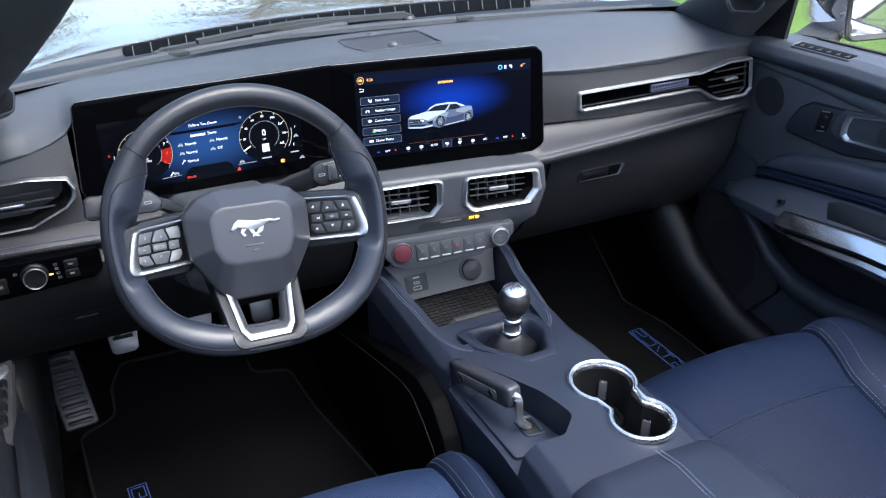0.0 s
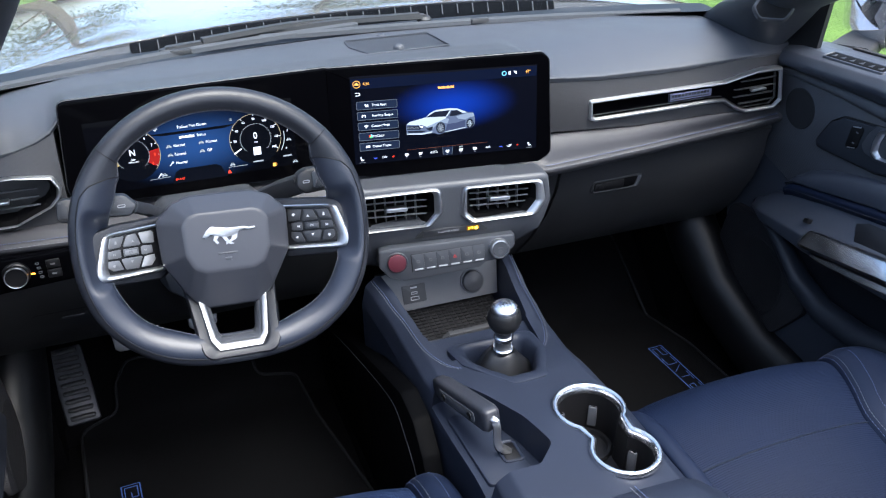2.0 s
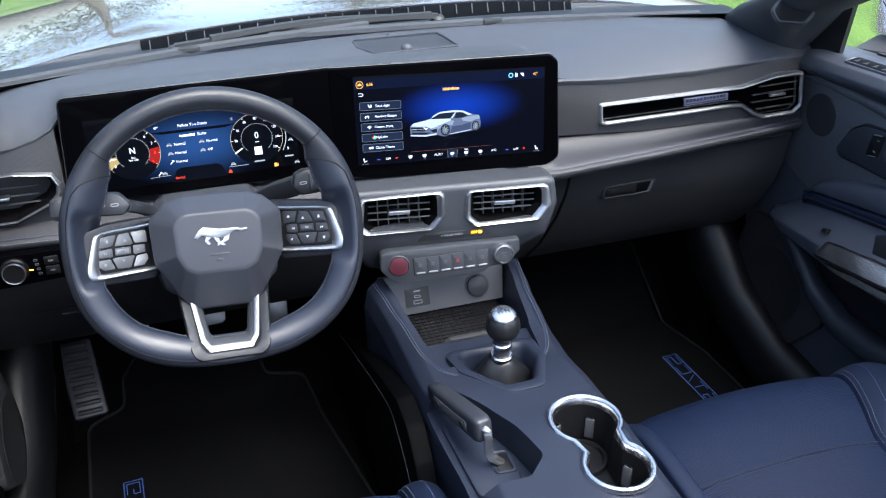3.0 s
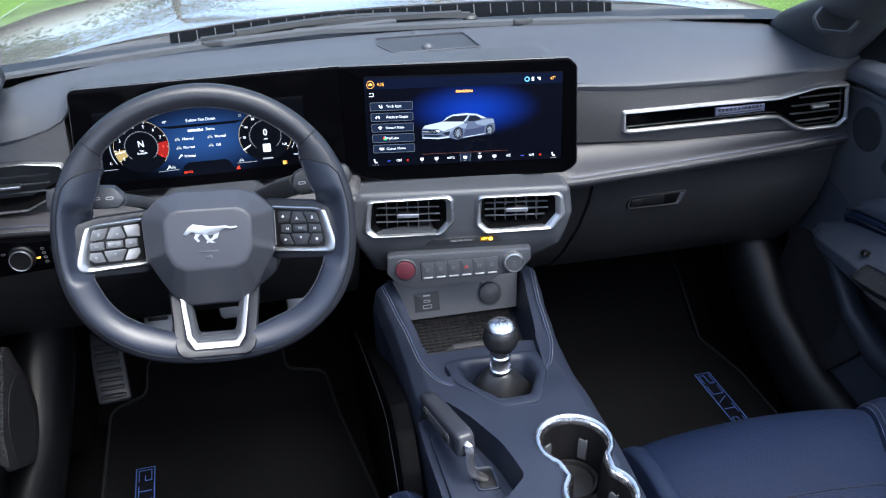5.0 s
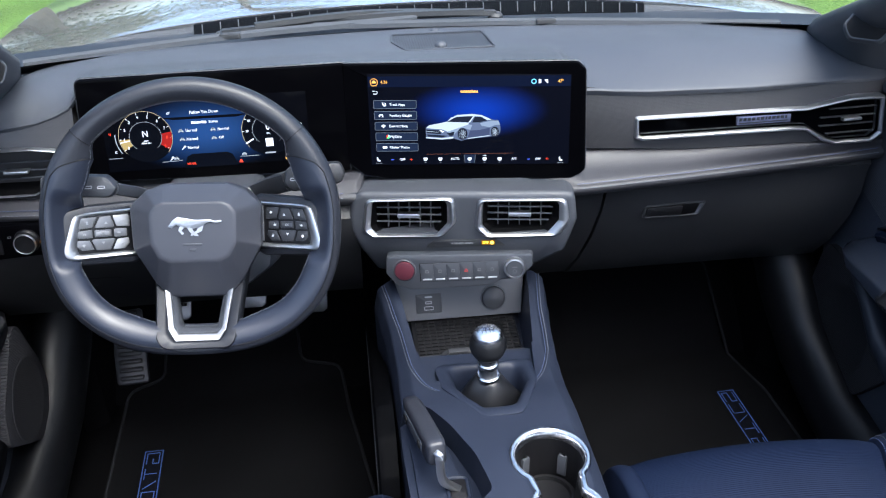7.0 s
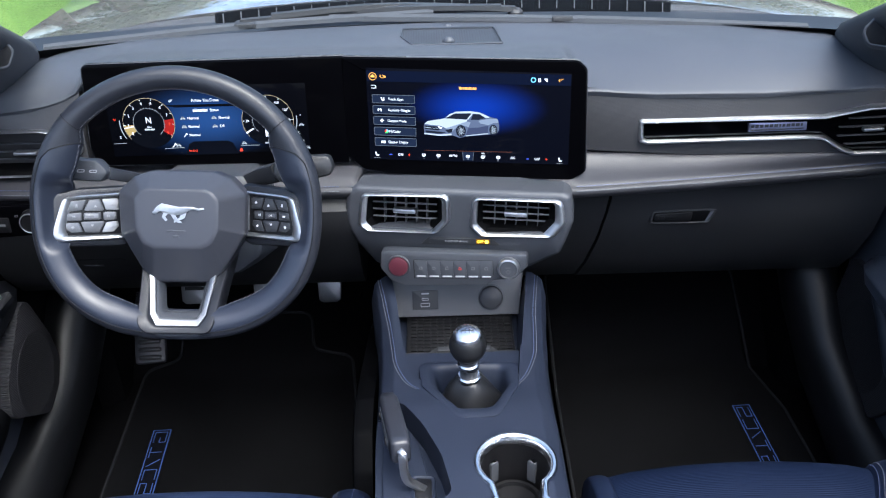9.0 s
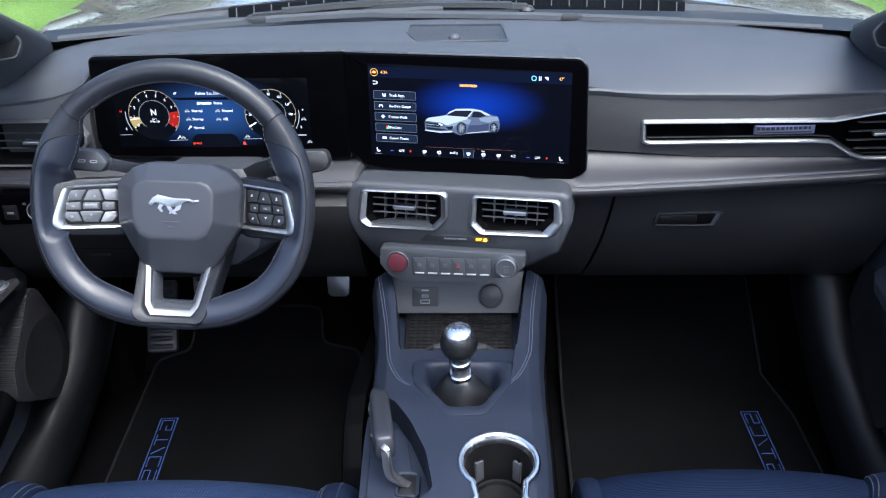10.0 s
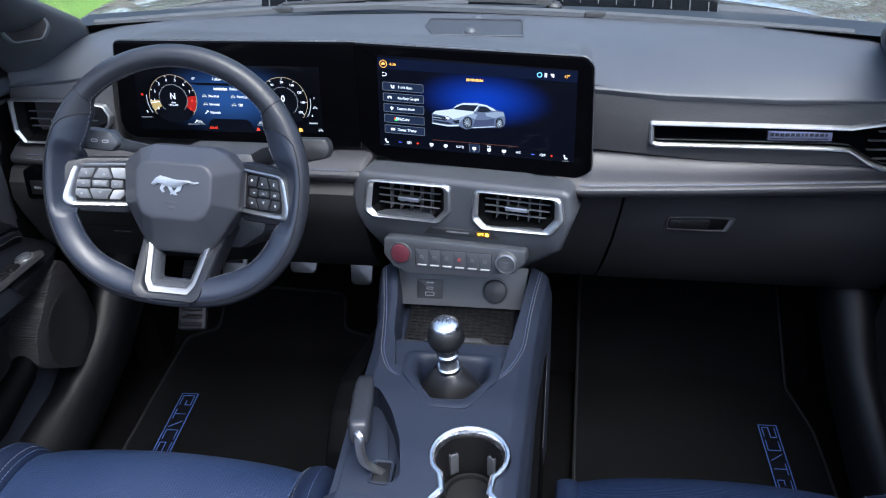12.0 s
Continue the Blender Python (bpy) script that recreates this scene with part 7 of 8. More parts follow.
part("arm", sweep(arm_path, fillet([(-0.0050, -0.0045), (0.0050, -0.0045), (0.0050, 0.0045), (-0.0050, 0.0045)], 0.0022, 2), up=(0.2, 0.9, 0.3)), SATIN, hb, "satin metal arm")
plate_ = part("pocket_plate", slab([(-0.100, 0.778), (-0.050, 0.773), (-0.036, 0.795), (-0.056, 0.905), (-0.066, 0.928), (-0.104, 0.920)], UPM, 0.562, 0.5735, r=0.008, edge=0.0015), CONSOLE, hb, "dark pocket base plate")
slot_ = [(-0.066, 0.806), (-0.036, 0.804), (-0.036, 0.846), (-0.066, 0.848)]
part("slot_rim", moulding(slot_, 0.008, [(-0.001, 0.570), (0.0, 0.5755), (0.0015, 0.5760), (0.004, 0.5750), (0.0055, 0.572)], UPM), CONSOLE, plate_, "dark slot rim")
part("slot", slab(inset(slot_, 0.0045), UPM, 0.568, 0.5740, r=0.005), BLACK, plate_)


# ---- floor mats ----
def on_floor(x, y, lift):
    """The floor's height: flat, then climbing to the bulkhead."""
    if y <= 1.50:
        return (x, y, 0.222 + lift)
    r = y - 1.50
    return (x, 1.50 + r * 0.74, 0.222 + lift + r * 0.67)


def floor_mat(name_label, pts, seed):
    t = thing("floor_mat", (sum(p[0] for p in pts) / len(pts), 1.2, 0.223), name_label, "floor mat", "floor mats")
    q = fillet(pts, 0.025, 5)
    bm = bmesh.new()
    top = bmesh.new()
    vs = [top.verts.new((x, y, 0)) for x, y in q]
    f = top.faces.new(vs)
    bmesh.ops.triangulate(top, faces=[f])
    for k in range(26):
        y = 0.70 + k * 0.04
        bmesh.ops.bisect_plane(top, geom=top.verts[:] + top.edges[:] + top.faces[:], plane_co=(0, y, 0), plane_no=(0, 1, 0))
    ext = bmesh.ops.extrude_face_region(top, geom=top.faces[:])
    up_ = [v for v in ext["geom"] if isinstance(v, bmesh.types.BMVert)]
    ups = set(up_)
    for v in top.verts:
        v.co = Vector(on_floor(v.co.x, v.co.y, 0.012 if v in ups else 0.002))
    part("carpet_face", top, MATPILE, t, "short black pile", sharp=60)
    edge_ = [Vector(on_floor(x, y, 0.0115)) for x, y in q]
    part("binding", tube(edge_, 0.0032, 8, closed=True), PIPING, t, "dark bound edge")
    stitches([Vector(on_floor(x, y, 0.0148)) for x, y in inset(q, 0.001)], t, MATTHREAD, 0.006, 0.003, 0.0004)
    return t


ml = floor_mat("black driver floor mat with blue embroidered badge", [(-0.155, 0.72), (-0.152, 1.16), (-0.191, 1.40), (-0.205, 1.530), (-0.285, 1.545), (-0.290, 1.625), (-0.530, 1.632), (-0.557, 1.590), (-0.561, 1.532), (-0.633, 1.508), (-0.622, 1.18), (-0.600, 0.72)], 1)
mr = floor_mat("black passenger floor mat with blue embroidered badge", [(0.600, 0.72), (0.642, 1.18), (0.638, 1.34), (0.611, 1.47), (0.605, 1.70), (0.205, 1.70), (0.205, 1.40), (0.200, 1.10), (0.200, 0.72)], 2)


def badge(mat_thing, a, b, wide, flip):
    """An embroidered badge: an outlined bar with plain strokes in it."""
    a, b = Vector((*a, 0.2355)), Vector((*b, 0.2355))
    d = (b - a).normalized()
    n = Vector((d.y, -d.x, 0)) * flip
    ln = (b - a).length
    m = Matrix(((d.x, n.x, 0, a.x), (d.y, n.y, 0, a.y), (0, 0, 1, a.z), (0, 0, 0, 1)))
    hw = wide / 2
    bm = bmesh.new()
    for path, r in (([(0, -hw), (ln, -hw), (ln, hw), (0, hw)], 0.0011),):
        tube([(u, v, 0) for u, v in path], r, 5, closed=True, m=m, bm=bm)
    g = hw - 0.005
    strokes = [[(0.006, g), (0.006, -g), (0.032, -g), (0.032, 0.0), (0.020, 0.0)], [(0.006, g), (0.032, g)], [(0.044, g), (0.070, g)], [(0.057, g), (0.057, -g)], [(0.076, -g), (0.092, g)],
               [(0.124, g), (0.100, g), (0.100, -g), (0.124, -g)], [(0.156, g), (0.132, g), (0.132, 0.0), (0.156, 0.0), (0.156, -g), (0.132, -g)]]
    k = ln / 0.162
    for st in strokes:
        for p, q in zip(st, st[1:]):
            tube([(p[0] * k, p[1], 0.0), (q[0] * k, q[1], 0.0)], 0.0010, 5, m=m, bm=bm)
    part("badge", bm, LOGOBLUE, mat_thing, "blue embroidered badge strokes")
    part("badge_ground", slab(box2(0, -hw, ln, hw), m, -0.002, 0.0002), material("badge ground" , (0.0035, 0.0040, 0.0070), 0.95, spec=0.05), mat_thing)


badge(ml, (-0.555, 1.330), (-0.548, 1.160), 0.032, 1)
badge(mr, (0.562, 1.178), (0.556, 1.352), 0.032, 1)

# ---- pedals ----
def pedal(name, label, c, w, h, lean, ribs, yaw=0):
    t = thing(name, (c[0], c[1], c[2] - h / 2), label, "pedal", "pedals")
    m = plane(c, yaw, lean)
    pts = [(-w / 2, -h / 2 + 0.006), (-w / 2 + 0.008, -h / 2), (w / 2 - 0.008, -h / 2), (w / 2, -h / 2 + 0.006), (w / 2 + 0.003, h / 2), (-w / 2 - 0.003, h / 2)]
    part("plate", slab(pts, m, -0.008, 0.0, r=0.005, edge=0.002), PEDALM, t, "dull steel pedal plate")
    for i in range(ribs):
        v = h / 2 - 0.010 - i * (h - 0.014) / max(ribs, 1)
        part("rubber_rib", slab(box2(-w / 2 + 0.006, v - 0.004, w / 2 - 0.006, v + 0.003), m, -0.002, 0.003, r=0.002, edge=0.0015), RUBBER, t)
    part("arm", sweep(smooth_path([m @ Vector((0, 0, -0.008)), m @ Vector((0, 0.05, -0.05)), (c[0], c[1] + 0.12, c[2] + 0.22), (c[0], c[1] + 0.14, c[2] + 0.34)], 5), [(-0.006, -0.010), (0.006, -0.010), (0.006, 0.010), (-0.006, 0.010)]), BLACK, t, "black pedal arm")


pedal("clutch_pedal", "brushed steel clutch pedal with rubber rib", (-0.517, 1.555, 0.397), 0.050, 0.042, 30, 1)
pedal("brake_pedal", "brushed steel brake pedal with rubber rib", (-0.372, 1.575, 0.400), 0.055, 0.040, 30, 1)
pedal("throttle_pedal", "brushed steel throttle pedal", (-0.244, 1.560, 0.397), 0.044, 0.058, 22, 0)

rest = thing("footrest", (-0.63, 1.57, 0.24), "grey ribbed footrest on the carpet", "footrest")
rm = plane((-0.634, 1.572, 0.302), 0, 48) @ pose(0, 0, 0, 0, 0, 2)
part("plate", slab([(-0.0225, -0.074), (0.0405, -0.072), (0.0290, 0.084), (-0.0370, 0.082)], rm, -0.03, 0.0, r=0.008, edge=0.004), STACK, rest, "dark grey rubber plate")
for i in range(9):
    v = -0.062 + i * 0.0170
    u = 0.0030 - v * 0.084
    part("rib", slab(box2(u - 0.0225, v - 0.0038, u + 0.0225, v + 0.0038), rm, -0.002, 0.0030, r=0.0035, edge=0.002), KEY, rest)
    part("rib_groove", slab(box2(u - 0.0240, v - 0.0052, u + 0.0240, v + 0.0052), rm, -0.003, 0.0006, r=0.005), BLACK, rest)
part("bonnet_release", sweep(smooth_path([(-0.70, 1.42, 0.50), (-0.695, 1.44, 0.44), (-0.69, 1.45, 0.38), (-0.685, 1.45, 0.33)], 4), [(-0.012, -0.006), (0.012, -0.006), (0.012, 0.006), (-0.012, 0.006)]), LOWER, dash, "black bonnet release lever")


# ---- seats ----
def seat(cx, mirror, label):
    """A front seat; mirror is 1 for the passenger, -1 for the driver."""
    t = thing("front_seat", (cx, 0.60, 0.23), label, "seat", "front seats")
    drop_ = 0.006 if mirror > 0 else 0.022
    PROF = [(y + (0.004 if mirror > 0 else -0.004), z - drop_) for y, z in ((0.36, 0.505), (0.50, 0.520), (0.64, 0.535), (0.74, 0.546), (0.82, 0.548), (0.870, 0.538), (0.905, 0.517), (0.925, 0.487), (0.930, 0.445), (0.920, 0.40))]

    def row(hw0, hw1, lift, fat):
        rings = []
        n = len(PROF)
        for i, (y, z) in enumerate(PROF):
            k = i / (n - 1)
            ring = []
            for j in range(13):
                f = j / 12
                xa, xb = (hw0(y) if callable(hw0) else hw0), (hw1(y) if callable(hw1) else hw1)
                x = xa + (xb - xa) * f
                e = math.sin(math.pi * f) ** 0.6
                yy = y - 0.012 * (abs(x) / 0.24) ** 2 * (k > 0.4)
                ring.append((cx + x, yy, z + lift * e * (1.0 if k < 0.75 else 0.5) - 0.004 * (1 - e)))
            rings.append(ring)
        return rings

    def pad(name, hw0, hw1, lift, mat_, label_, drop=0.05, y0=None, y1=None):
        rings = row(hw0, hw1, lift, 0)
        if y0 is not None:
            rings = [r for r, (y, z) in zip(rings, PROF) if y0 <= y <= y1]
        body = [ring + [(ring[-1][0], ring[-1][1] - 0.004, ring[-1][2] - drop), (ring[0][0], ring[0][1] - 0.004, ring[0][2] - drop)] for ring in rings]
        return part(name, loft(body), mat_, t, label_, sharp=60)

    def wing(y):
        """The line between insert and outer bolster, which widens to the rear."""
        return interp([(0.60, 0.074), (0.74, 0.094), (0.80, 0.120), (0.87, 0.150), (0.93, 0.168)], y, False)[0] if mirror > 0 else 0.190

    # finely stepped profile, with a ring at the cross seam
    SEAM = 0.731
    fine = smooth_path([(0, y, z) for y, z in PROF], 4)
    PROF = [(p.y, p.z) for p in fine]
    cut_ = next(i for i, (y, z) in enumerate(PROF) if y > SEAM)
    PROF.insert(cut_, (SEAM, interp(PROF[:cut_ + 1], SEAM, False)[0]))
    pad("cushion_front", -0.190, wing, 0.010, NAVYRIB if mirror > 0 else NAVYDOT, "ribbed navy seat insert", 0.06, SEAM, 2)
    pad("cushion_rear", -0.190, wing, 0.010, NAVYRIB if mirror > 0 else NAVYDOT, "ribbed navy seat insert", 0.06, -1, SEAM)
    for s in (-1, 1):
        a, b = (0.190, 0.246) if s > 0 else (-0.246, -0.190)
        inner = mirror > 0 and s < 0
        pad("bolster", -0.218 if inner else (wing if s > 0 else a), b, 0.002 if inner else 0.016, NAVY, "navy leather bolster", 0.16)
        for du, tm in () if inner else ((0.004, THREAD), (0.010, THREADG), (0.032, THREAD)):
            big = mirror > 0 and s > 0
            path = []
            for i, (y, z) in enumerate(PROF):
                x = (wing(y) + du) if big else s * (0.190 + du)
                f = du / ((0.246 - wing(y)) if big else 0.056)
                e = math.sin(math.pi * f) ** 0.6
                k = i / (len(PROF) - 1)
                if y > 0.55 and z > 0.46:
                    path.append((cx + x, y - 0.012 * (abs(x) / 0.24) ** 2 * (k > 0.4) - (0.0 if z > 0.5 else 0.001), z + 0.016 * e * (1.0 if k < 0.75 else 0.5) - 0.004 * (1 - e) + 0.0006))
            stitches(path, t, tm, 0.0065, 0.0040, 0.0004)
    if mirror > 0:
        zs = interp([(y, z) for y, z in PROF if y < 0.9], SEAM, False)[0]
        path = []
        for i in range(25):
            e = math.sin(math.pi * min(max(i / 24, 0.01), 0.99)) ** 0.6
            path.append((cx - 0.190 + (0.190 + wing(SEAM)) * i / 24, SEAM, zs + 0.010 * e - 0.004 * (1 - e) + 0.0004))
        part("cushion_seam", tube(path, 0.0009, 6), SIDE_NAVY, t, "dark seam across the cushion")
    # base and runners
    part("seat_base", slab(fillet([(-0.225, 0.36), (0.225, 0.36), (0.228, 0.895), (-0.228, 0.895)], 0.04), Matrix.Translation((cx, 0, 0)), 0.26, 0.43, edge=0.02), BLACK, t, "black plastic seat base")
    for s in (-1, 1):
        part("runner", slab(box2(s * 0.19 - 0.02, 0.30, s * 0.19 + 0.02, 0.86), Matrix.Translation((cx, 0, 0)), 0.215, 0.262), LOWER, t, "black seat runner")
    # backrest, leaning back
    rings = []
    for z, y, hw, th in ((0.46, 0.36, 0.20, 0.10), (0.56, 0.335, 0.235, 0.12), (0.70, 0.275, 0.24, 0.12), (0.85, 0.205, 0.23, 0.10), (0.97, 0.145, 0.20, 0.085), (1.03, 0.110, 0.15, 0.06)):
        sec = [(-hw, 0.02), (-hw + 0.06, -0.035), (hw - 0.06, -0.035), (hw, 0.02), (hw - 0.03, -0.02 - th), (-hw + 0.03, -0.02 - th)]
        sec = [(u, v + (0.045 if abs(u) == hw else 0.0)) for u, v in sec]
        rings.append([(cx + u, y + v, z) for u, v in fillet(list(reversed(sec)), 0.03, 3)])
    part("backrest", loft(rings), NAVY, t, "navy leather backrest", sharp=70)
    return t


seat(0.385, 1, "navy leather passenger seat with ribbed insert")
seat(-0.366, -1, "navy leather driver seat with perforated insert")


# ---- doors ----
def door(s, label):
    t = thing("door", (s * 0.75, 0.65, 0.28), label, "door", "front doors")

    def X(p):
        return (s * p[0], p[1], p[2])

    def lp(rings, name, mat_, label_="", sharp=50, parent=None, closed=True):
        return part(name, loft([[X(p) for p in r] for r in rings], closed=closed), mat_, parent or t, label_, sharp)

    fm = Matrix(((0, 0, -s, 0), (-s, 0, 0, 0), (0, 1, 0, 0), (0, 0, 0, 1)))

    def side(pts, d0, d1, r=0.0, edge=0.001, bm=None):
        """A plate on the door from (y, z) points, d metres from the car's middle."""
        q = [(-s * y, z) for y, z in pts]
        a = sum(p[0] * o[1] - o[0] * p[1] for p, o in zip(q, q[1:] + q[:1]))
        q = q if a > 0 else q[::-1]
        return slab(q, fm, -d0, -d1, r=r, edge=edge, bm=bm)

    # outer skin
    lp([[(0.80, y, 0.90), (0.835, y, 0.895), (0.90, y, 0.80), (0.92, y, 0.55), (0.89, y, 0.24), (0.80, y, 0.24)] for y in (0.16, 0.3, 1.0, 1.24)], "outer_skin", PAINT, "silver outer skin")
    part("inner_panel", side([(0.0, 0.30), (1.22, 0.30), (1.36, 0.40), (1.40, 0.60), (1.36, 0.90), (0.0, 0.90)], 0.80, 0.716, edge=0.004), DOORSKIN, t, "dark navy inner panel")
    # top cap
    rings = []
    for y, dz, dx in ((0.0, 0.022, 0.0), (0.5, 0.018, 0.0), (0.9, 0.013, 0.0), (1.05, 0.010, 0.0), (1.20, 0.0, 0.0), (1.27, -0.006, 0.004), (1.34, -0.022, 0.018)):
        prof = [(0.800, 0.890), (0.800, 0.914), (0.782, 0.922), (0.750, 0.924), (0.718, 0.922), (0.696, 0.914), (0.686, 0.900), (0.688, 0.890), (0.702, 0.880), (0.75, 0.878)]
        rings.append([(x + dx, y, z + dz * (1 if z > 0.885 else 0.25)) for x, z in fillet([(a, b) for a, b in prof], 0.008, 2)])
    cap = lp(rings, "top_cap", DOORSKIN, "soft dark navy door cap", 60)
    rings = [[(0.776, y, 0.916 + d), (0.785, y, 0.916 + d), (0.785, y, 0.926 + d), (0.776, y, 0.926 + d)] for y, d in ((0.0, 0.022), (0.5, 0.018), (0.9, 0.013), (1.05, 0.010), (1.20, 0.0))]
    lp(rings, "window_seal", RUBBER, "black window seal")
    # demister vent in the cap
    vm = Matrix(((0, s, 0, s * 0.722), (-s, 0, 0, 1.130), (0, 0, 1, 0.9262), (0, 0, 0, 1))) @ pose(0, 0, 0.0012, 9, -3.8 * s, 0)
    vf = part("demister", moulding(box2(-0.068, -0.016, 0.068, 0.012), 0.006, [(-0.002, -0.004), (0.0, 0.0005), (0.002, 0.0008), (0.004, -0.001)], vm), DOORSKIN, t, "slotted demister vent")
    part("demister_bed", slab(box2(-0.065, -0.013, 0.065, 0.009), vm, -0.003, 0.0003), PIT, vf)
    for i in range(6):
        part("fin", slab([(-0.056 + i * 0.021, -0.007), (-0.046 + i * 0.021, -0.007), (-0.051 + i * 0.021, 0.004)], vm, 0.0, 0.0008), KEY, vf)
    # woven upper panel and its round speaker
    part("woven_panel", side([(0.0, 0.66), (1.20, 0.66), (1.325, 0.70), (1.325, 0.872), (1.28, 0.882), (0.0, 0.886)], 0.730, 0.7125, r=0.01, edge=0.004), WEAVE, t, "dark woven cloth panel")
    dm = Matrix(((0, 0, -s, s * 0.7130), (-s, 0, 0, 1.230), (0, 1, 0, 0.811), (0, 0, 0, 1)))
    part("mid_speaker", lathe([(0.038, -0.004), (0.038, 0.001), (0.0365, 0.002), (0.034, 0.0016), (0.0, 0.003)], dm, 36), MIDMESH, t, "round mid speaker grille")
    # switch panel, lock and handle
    pl = part("handle_panel", side([(1.178, 0.762), (1.146, 0.816), (1.120, 0.833), (0.80, 0.872), (0.76, 0.86), (0.76, 0.806), (0.95, 0.785), (1.03, 0.766)], 0.714, 0.7055, r=0.012, edge=0.003), HANDLESKIN, t, "smooth dark navy handle panel")
    line_ = [(1.178, 0.762), (1.146, 0.816), (1.120, 0.833), (0.80, 0.872), (0.76, 0.86), (0.76, 0.806), (0.95, 0.785), (1.03, 0.766)]
    q = [(-s * y, z) for y, z in line_]
    q = q if sum(p[0] * o[1] - o[0] * p[1] for p, o in zip(q, q[1:] + q[:1])) > 0 else q[::-1]
    part("panel_groove", moulding(q, 0.012, [(-0.0030, -0.7150), (-0.0028, -0.7100), (-0.0012, -0.7092), (0.0004, -0.7110)], fm), BLACK, pl, "dark groove round the handle panel")
    lk = part("lock_switch", side([(1.103, 0.786), (1.076, 0.793), (1.068, 0.834), (1.095, 0.828)], 0.708, 0.7030, r=0.006, edge=0.002), BLACK, pl, "black lock switch")
    for dy, dz in ((0.0, 0.0), (-0.004, 0.020)):
        part("symbol", side(box2(1.081 + dy, 0.799 + dz, 1.087 + dy, 0.8025 + dz), 0.704, 0.7026, r=0.001), DIMPRINT, lk)
    for pts_ in ([(1.0955, 0.7885), (1.079, 0.7925), (1.0785, 0.7945), (1.095, 0.7905)], [(1.0925, 0.8265), (1.0745, 0.8305), (1.074, 0.8325), (1.092, 0.8285)]):
        part("switch_cap", side(pts_, 0.704, 0.7024), SATIN, lk, "thin silver end cap")
    recess = [(1.068, 0.803), (1.058, 0.828), (1.044, 0.846), (0.90, 0.872), (0.80, 0.878), (0.80, 0.815), (0.90, 0.800), (1.030, 0.788), (1.058, 0.793)]
    part("handle_cup", side(recess, 0.708, 0.7036, r=0.010, edge=0.002), STACK, pl, "black handle surround")
    bo = [(1.043, 0.800), (1.042, 0.822), (1.034, 0.843), (0.965, 0.856), (0.88, 0.866), (0.86, 0.840), (0.87, 0.816), (0.951, 0.803), (1.030, 0.793)]
    bi = [(1.020, 0.810), (1.020, 0.822), (1.016, 0.834), (0.962, 0.846), (0.89, 0.855), (0.87, 0.840), (0.88, 0.822), (0.952, 0.810), (1.012, 0.803)]
    bi = [tuple(Vector(a).lerp(Vector(b), 0.62)) for a, b in zip(bo, bi)]
    rings = []
    for f, dx in ((-0.06, 0.706), (0.0, 0.702), (0.18, 0.6985), (0.45, 0.6985), (0.85, 0.702), (1.0, 0.707)):
        q = fillet([tuple(Vector(a).lerp(Vector(b), f)) for a, b in zip(bo, bi)], 0.006, 3)
        rings.append([(s * dx, y, z) for y, z in q])
    hb_ = part("handle_bezel", loft(rings, caps=False), SATIN, pl, "satin silver handle bezel", 50)
    part("handle_well", side(bi, 0.7065, 0.7045, r=0.005), BLACK, hb_)
    part("pull_lever", side([(0.965, 0.812), (0.965, 0.842), (0.90, 0.852), (0.90, 0.822)], 0.706, 0.699, r=0.006, edge=0.004), LOWER, hb_, "dark pull lever")
    # woven roll under the cap
    rings = []
    for y, z, r in ((1.305, 0.862, 0.003), (1.26, 0.868, 0.006), (1.14, 0.8705, 0.009), (1.04, 0.868, 0.013), (0.96, 0.869, 0.016), (0.50, 0.871, 0.017), (0.0, 0.871, 0.017)):
        rings.append([(0.7125 - 0.8 * r * math.cos(2 * math.pi * k / 14), y, z + r * math.sin(2 * math.pi * k / 14)) for k in range(14)])
    lp(rings, "woven_roll", WEAVE, "padded woven roll under the cap", 80)
    # upholstered pad above the armrest, with a narrow band below it
    rings, band, seam_ = [], [], []
    for y, top, a, b in ((1.210, 0.673, 0.670, 0.655), (1.195, 0.694, 0.680, 0.664), (1.165, 0.716, 0.686, 0.670), (1.12, 0.733, 0.694, 0.678), (1.03, 0.756, 0.711, 0.693), (0.92, 0.775, 0.730, 0.711), (0.70, 0.790, 0.746, 0.727), (0.30, 0.794, 0.750, 0.731), (0.05, 0.794, 0.750, 0.731)):
        rings.append([(0.718, y, top - 0.001), (0.708, y, top), (0.701, y, top - 0.004), (0.696, y, top - 0.25 * (top - a)), (0.6925, y, (top + a) / 2), (0.6920, y, a + 0.004), (0.694, y, a + 0.0008), (0.700, y, a), (0.718, y, a)])
        band.append([(0.718, y, a - 0.0012), (0.699, y, a - 0.0012), (0.6925, y, a - 0.003), (0.6905, y, (a + b) / 2), (0.6910, y, b + 0.002), (0.694, y, b - 0.001), (0.700, y, b - 0.012), (0.718, y, b - 0.012)])
        seam_.append(X((0.6905, y, b + 0.0025)))
    # The driver's door swaps these skins for a darker copy that paints its shade.
    lp(rings, "upper_roll", DOORSKIN if s > 0 else SHADESKIN, "dark navy upholstered roll", 60)
    lower_band = lp(band, "roll_band", NAVY if s > 0 else SHADESKIN, "narrow navy band under the roll", 60)
    stitches(smooth_path(seam_, 4), lower_band, DIMTHREAD, 0.006, 0.0042, 0.0005)
    # armrest
    rings = []
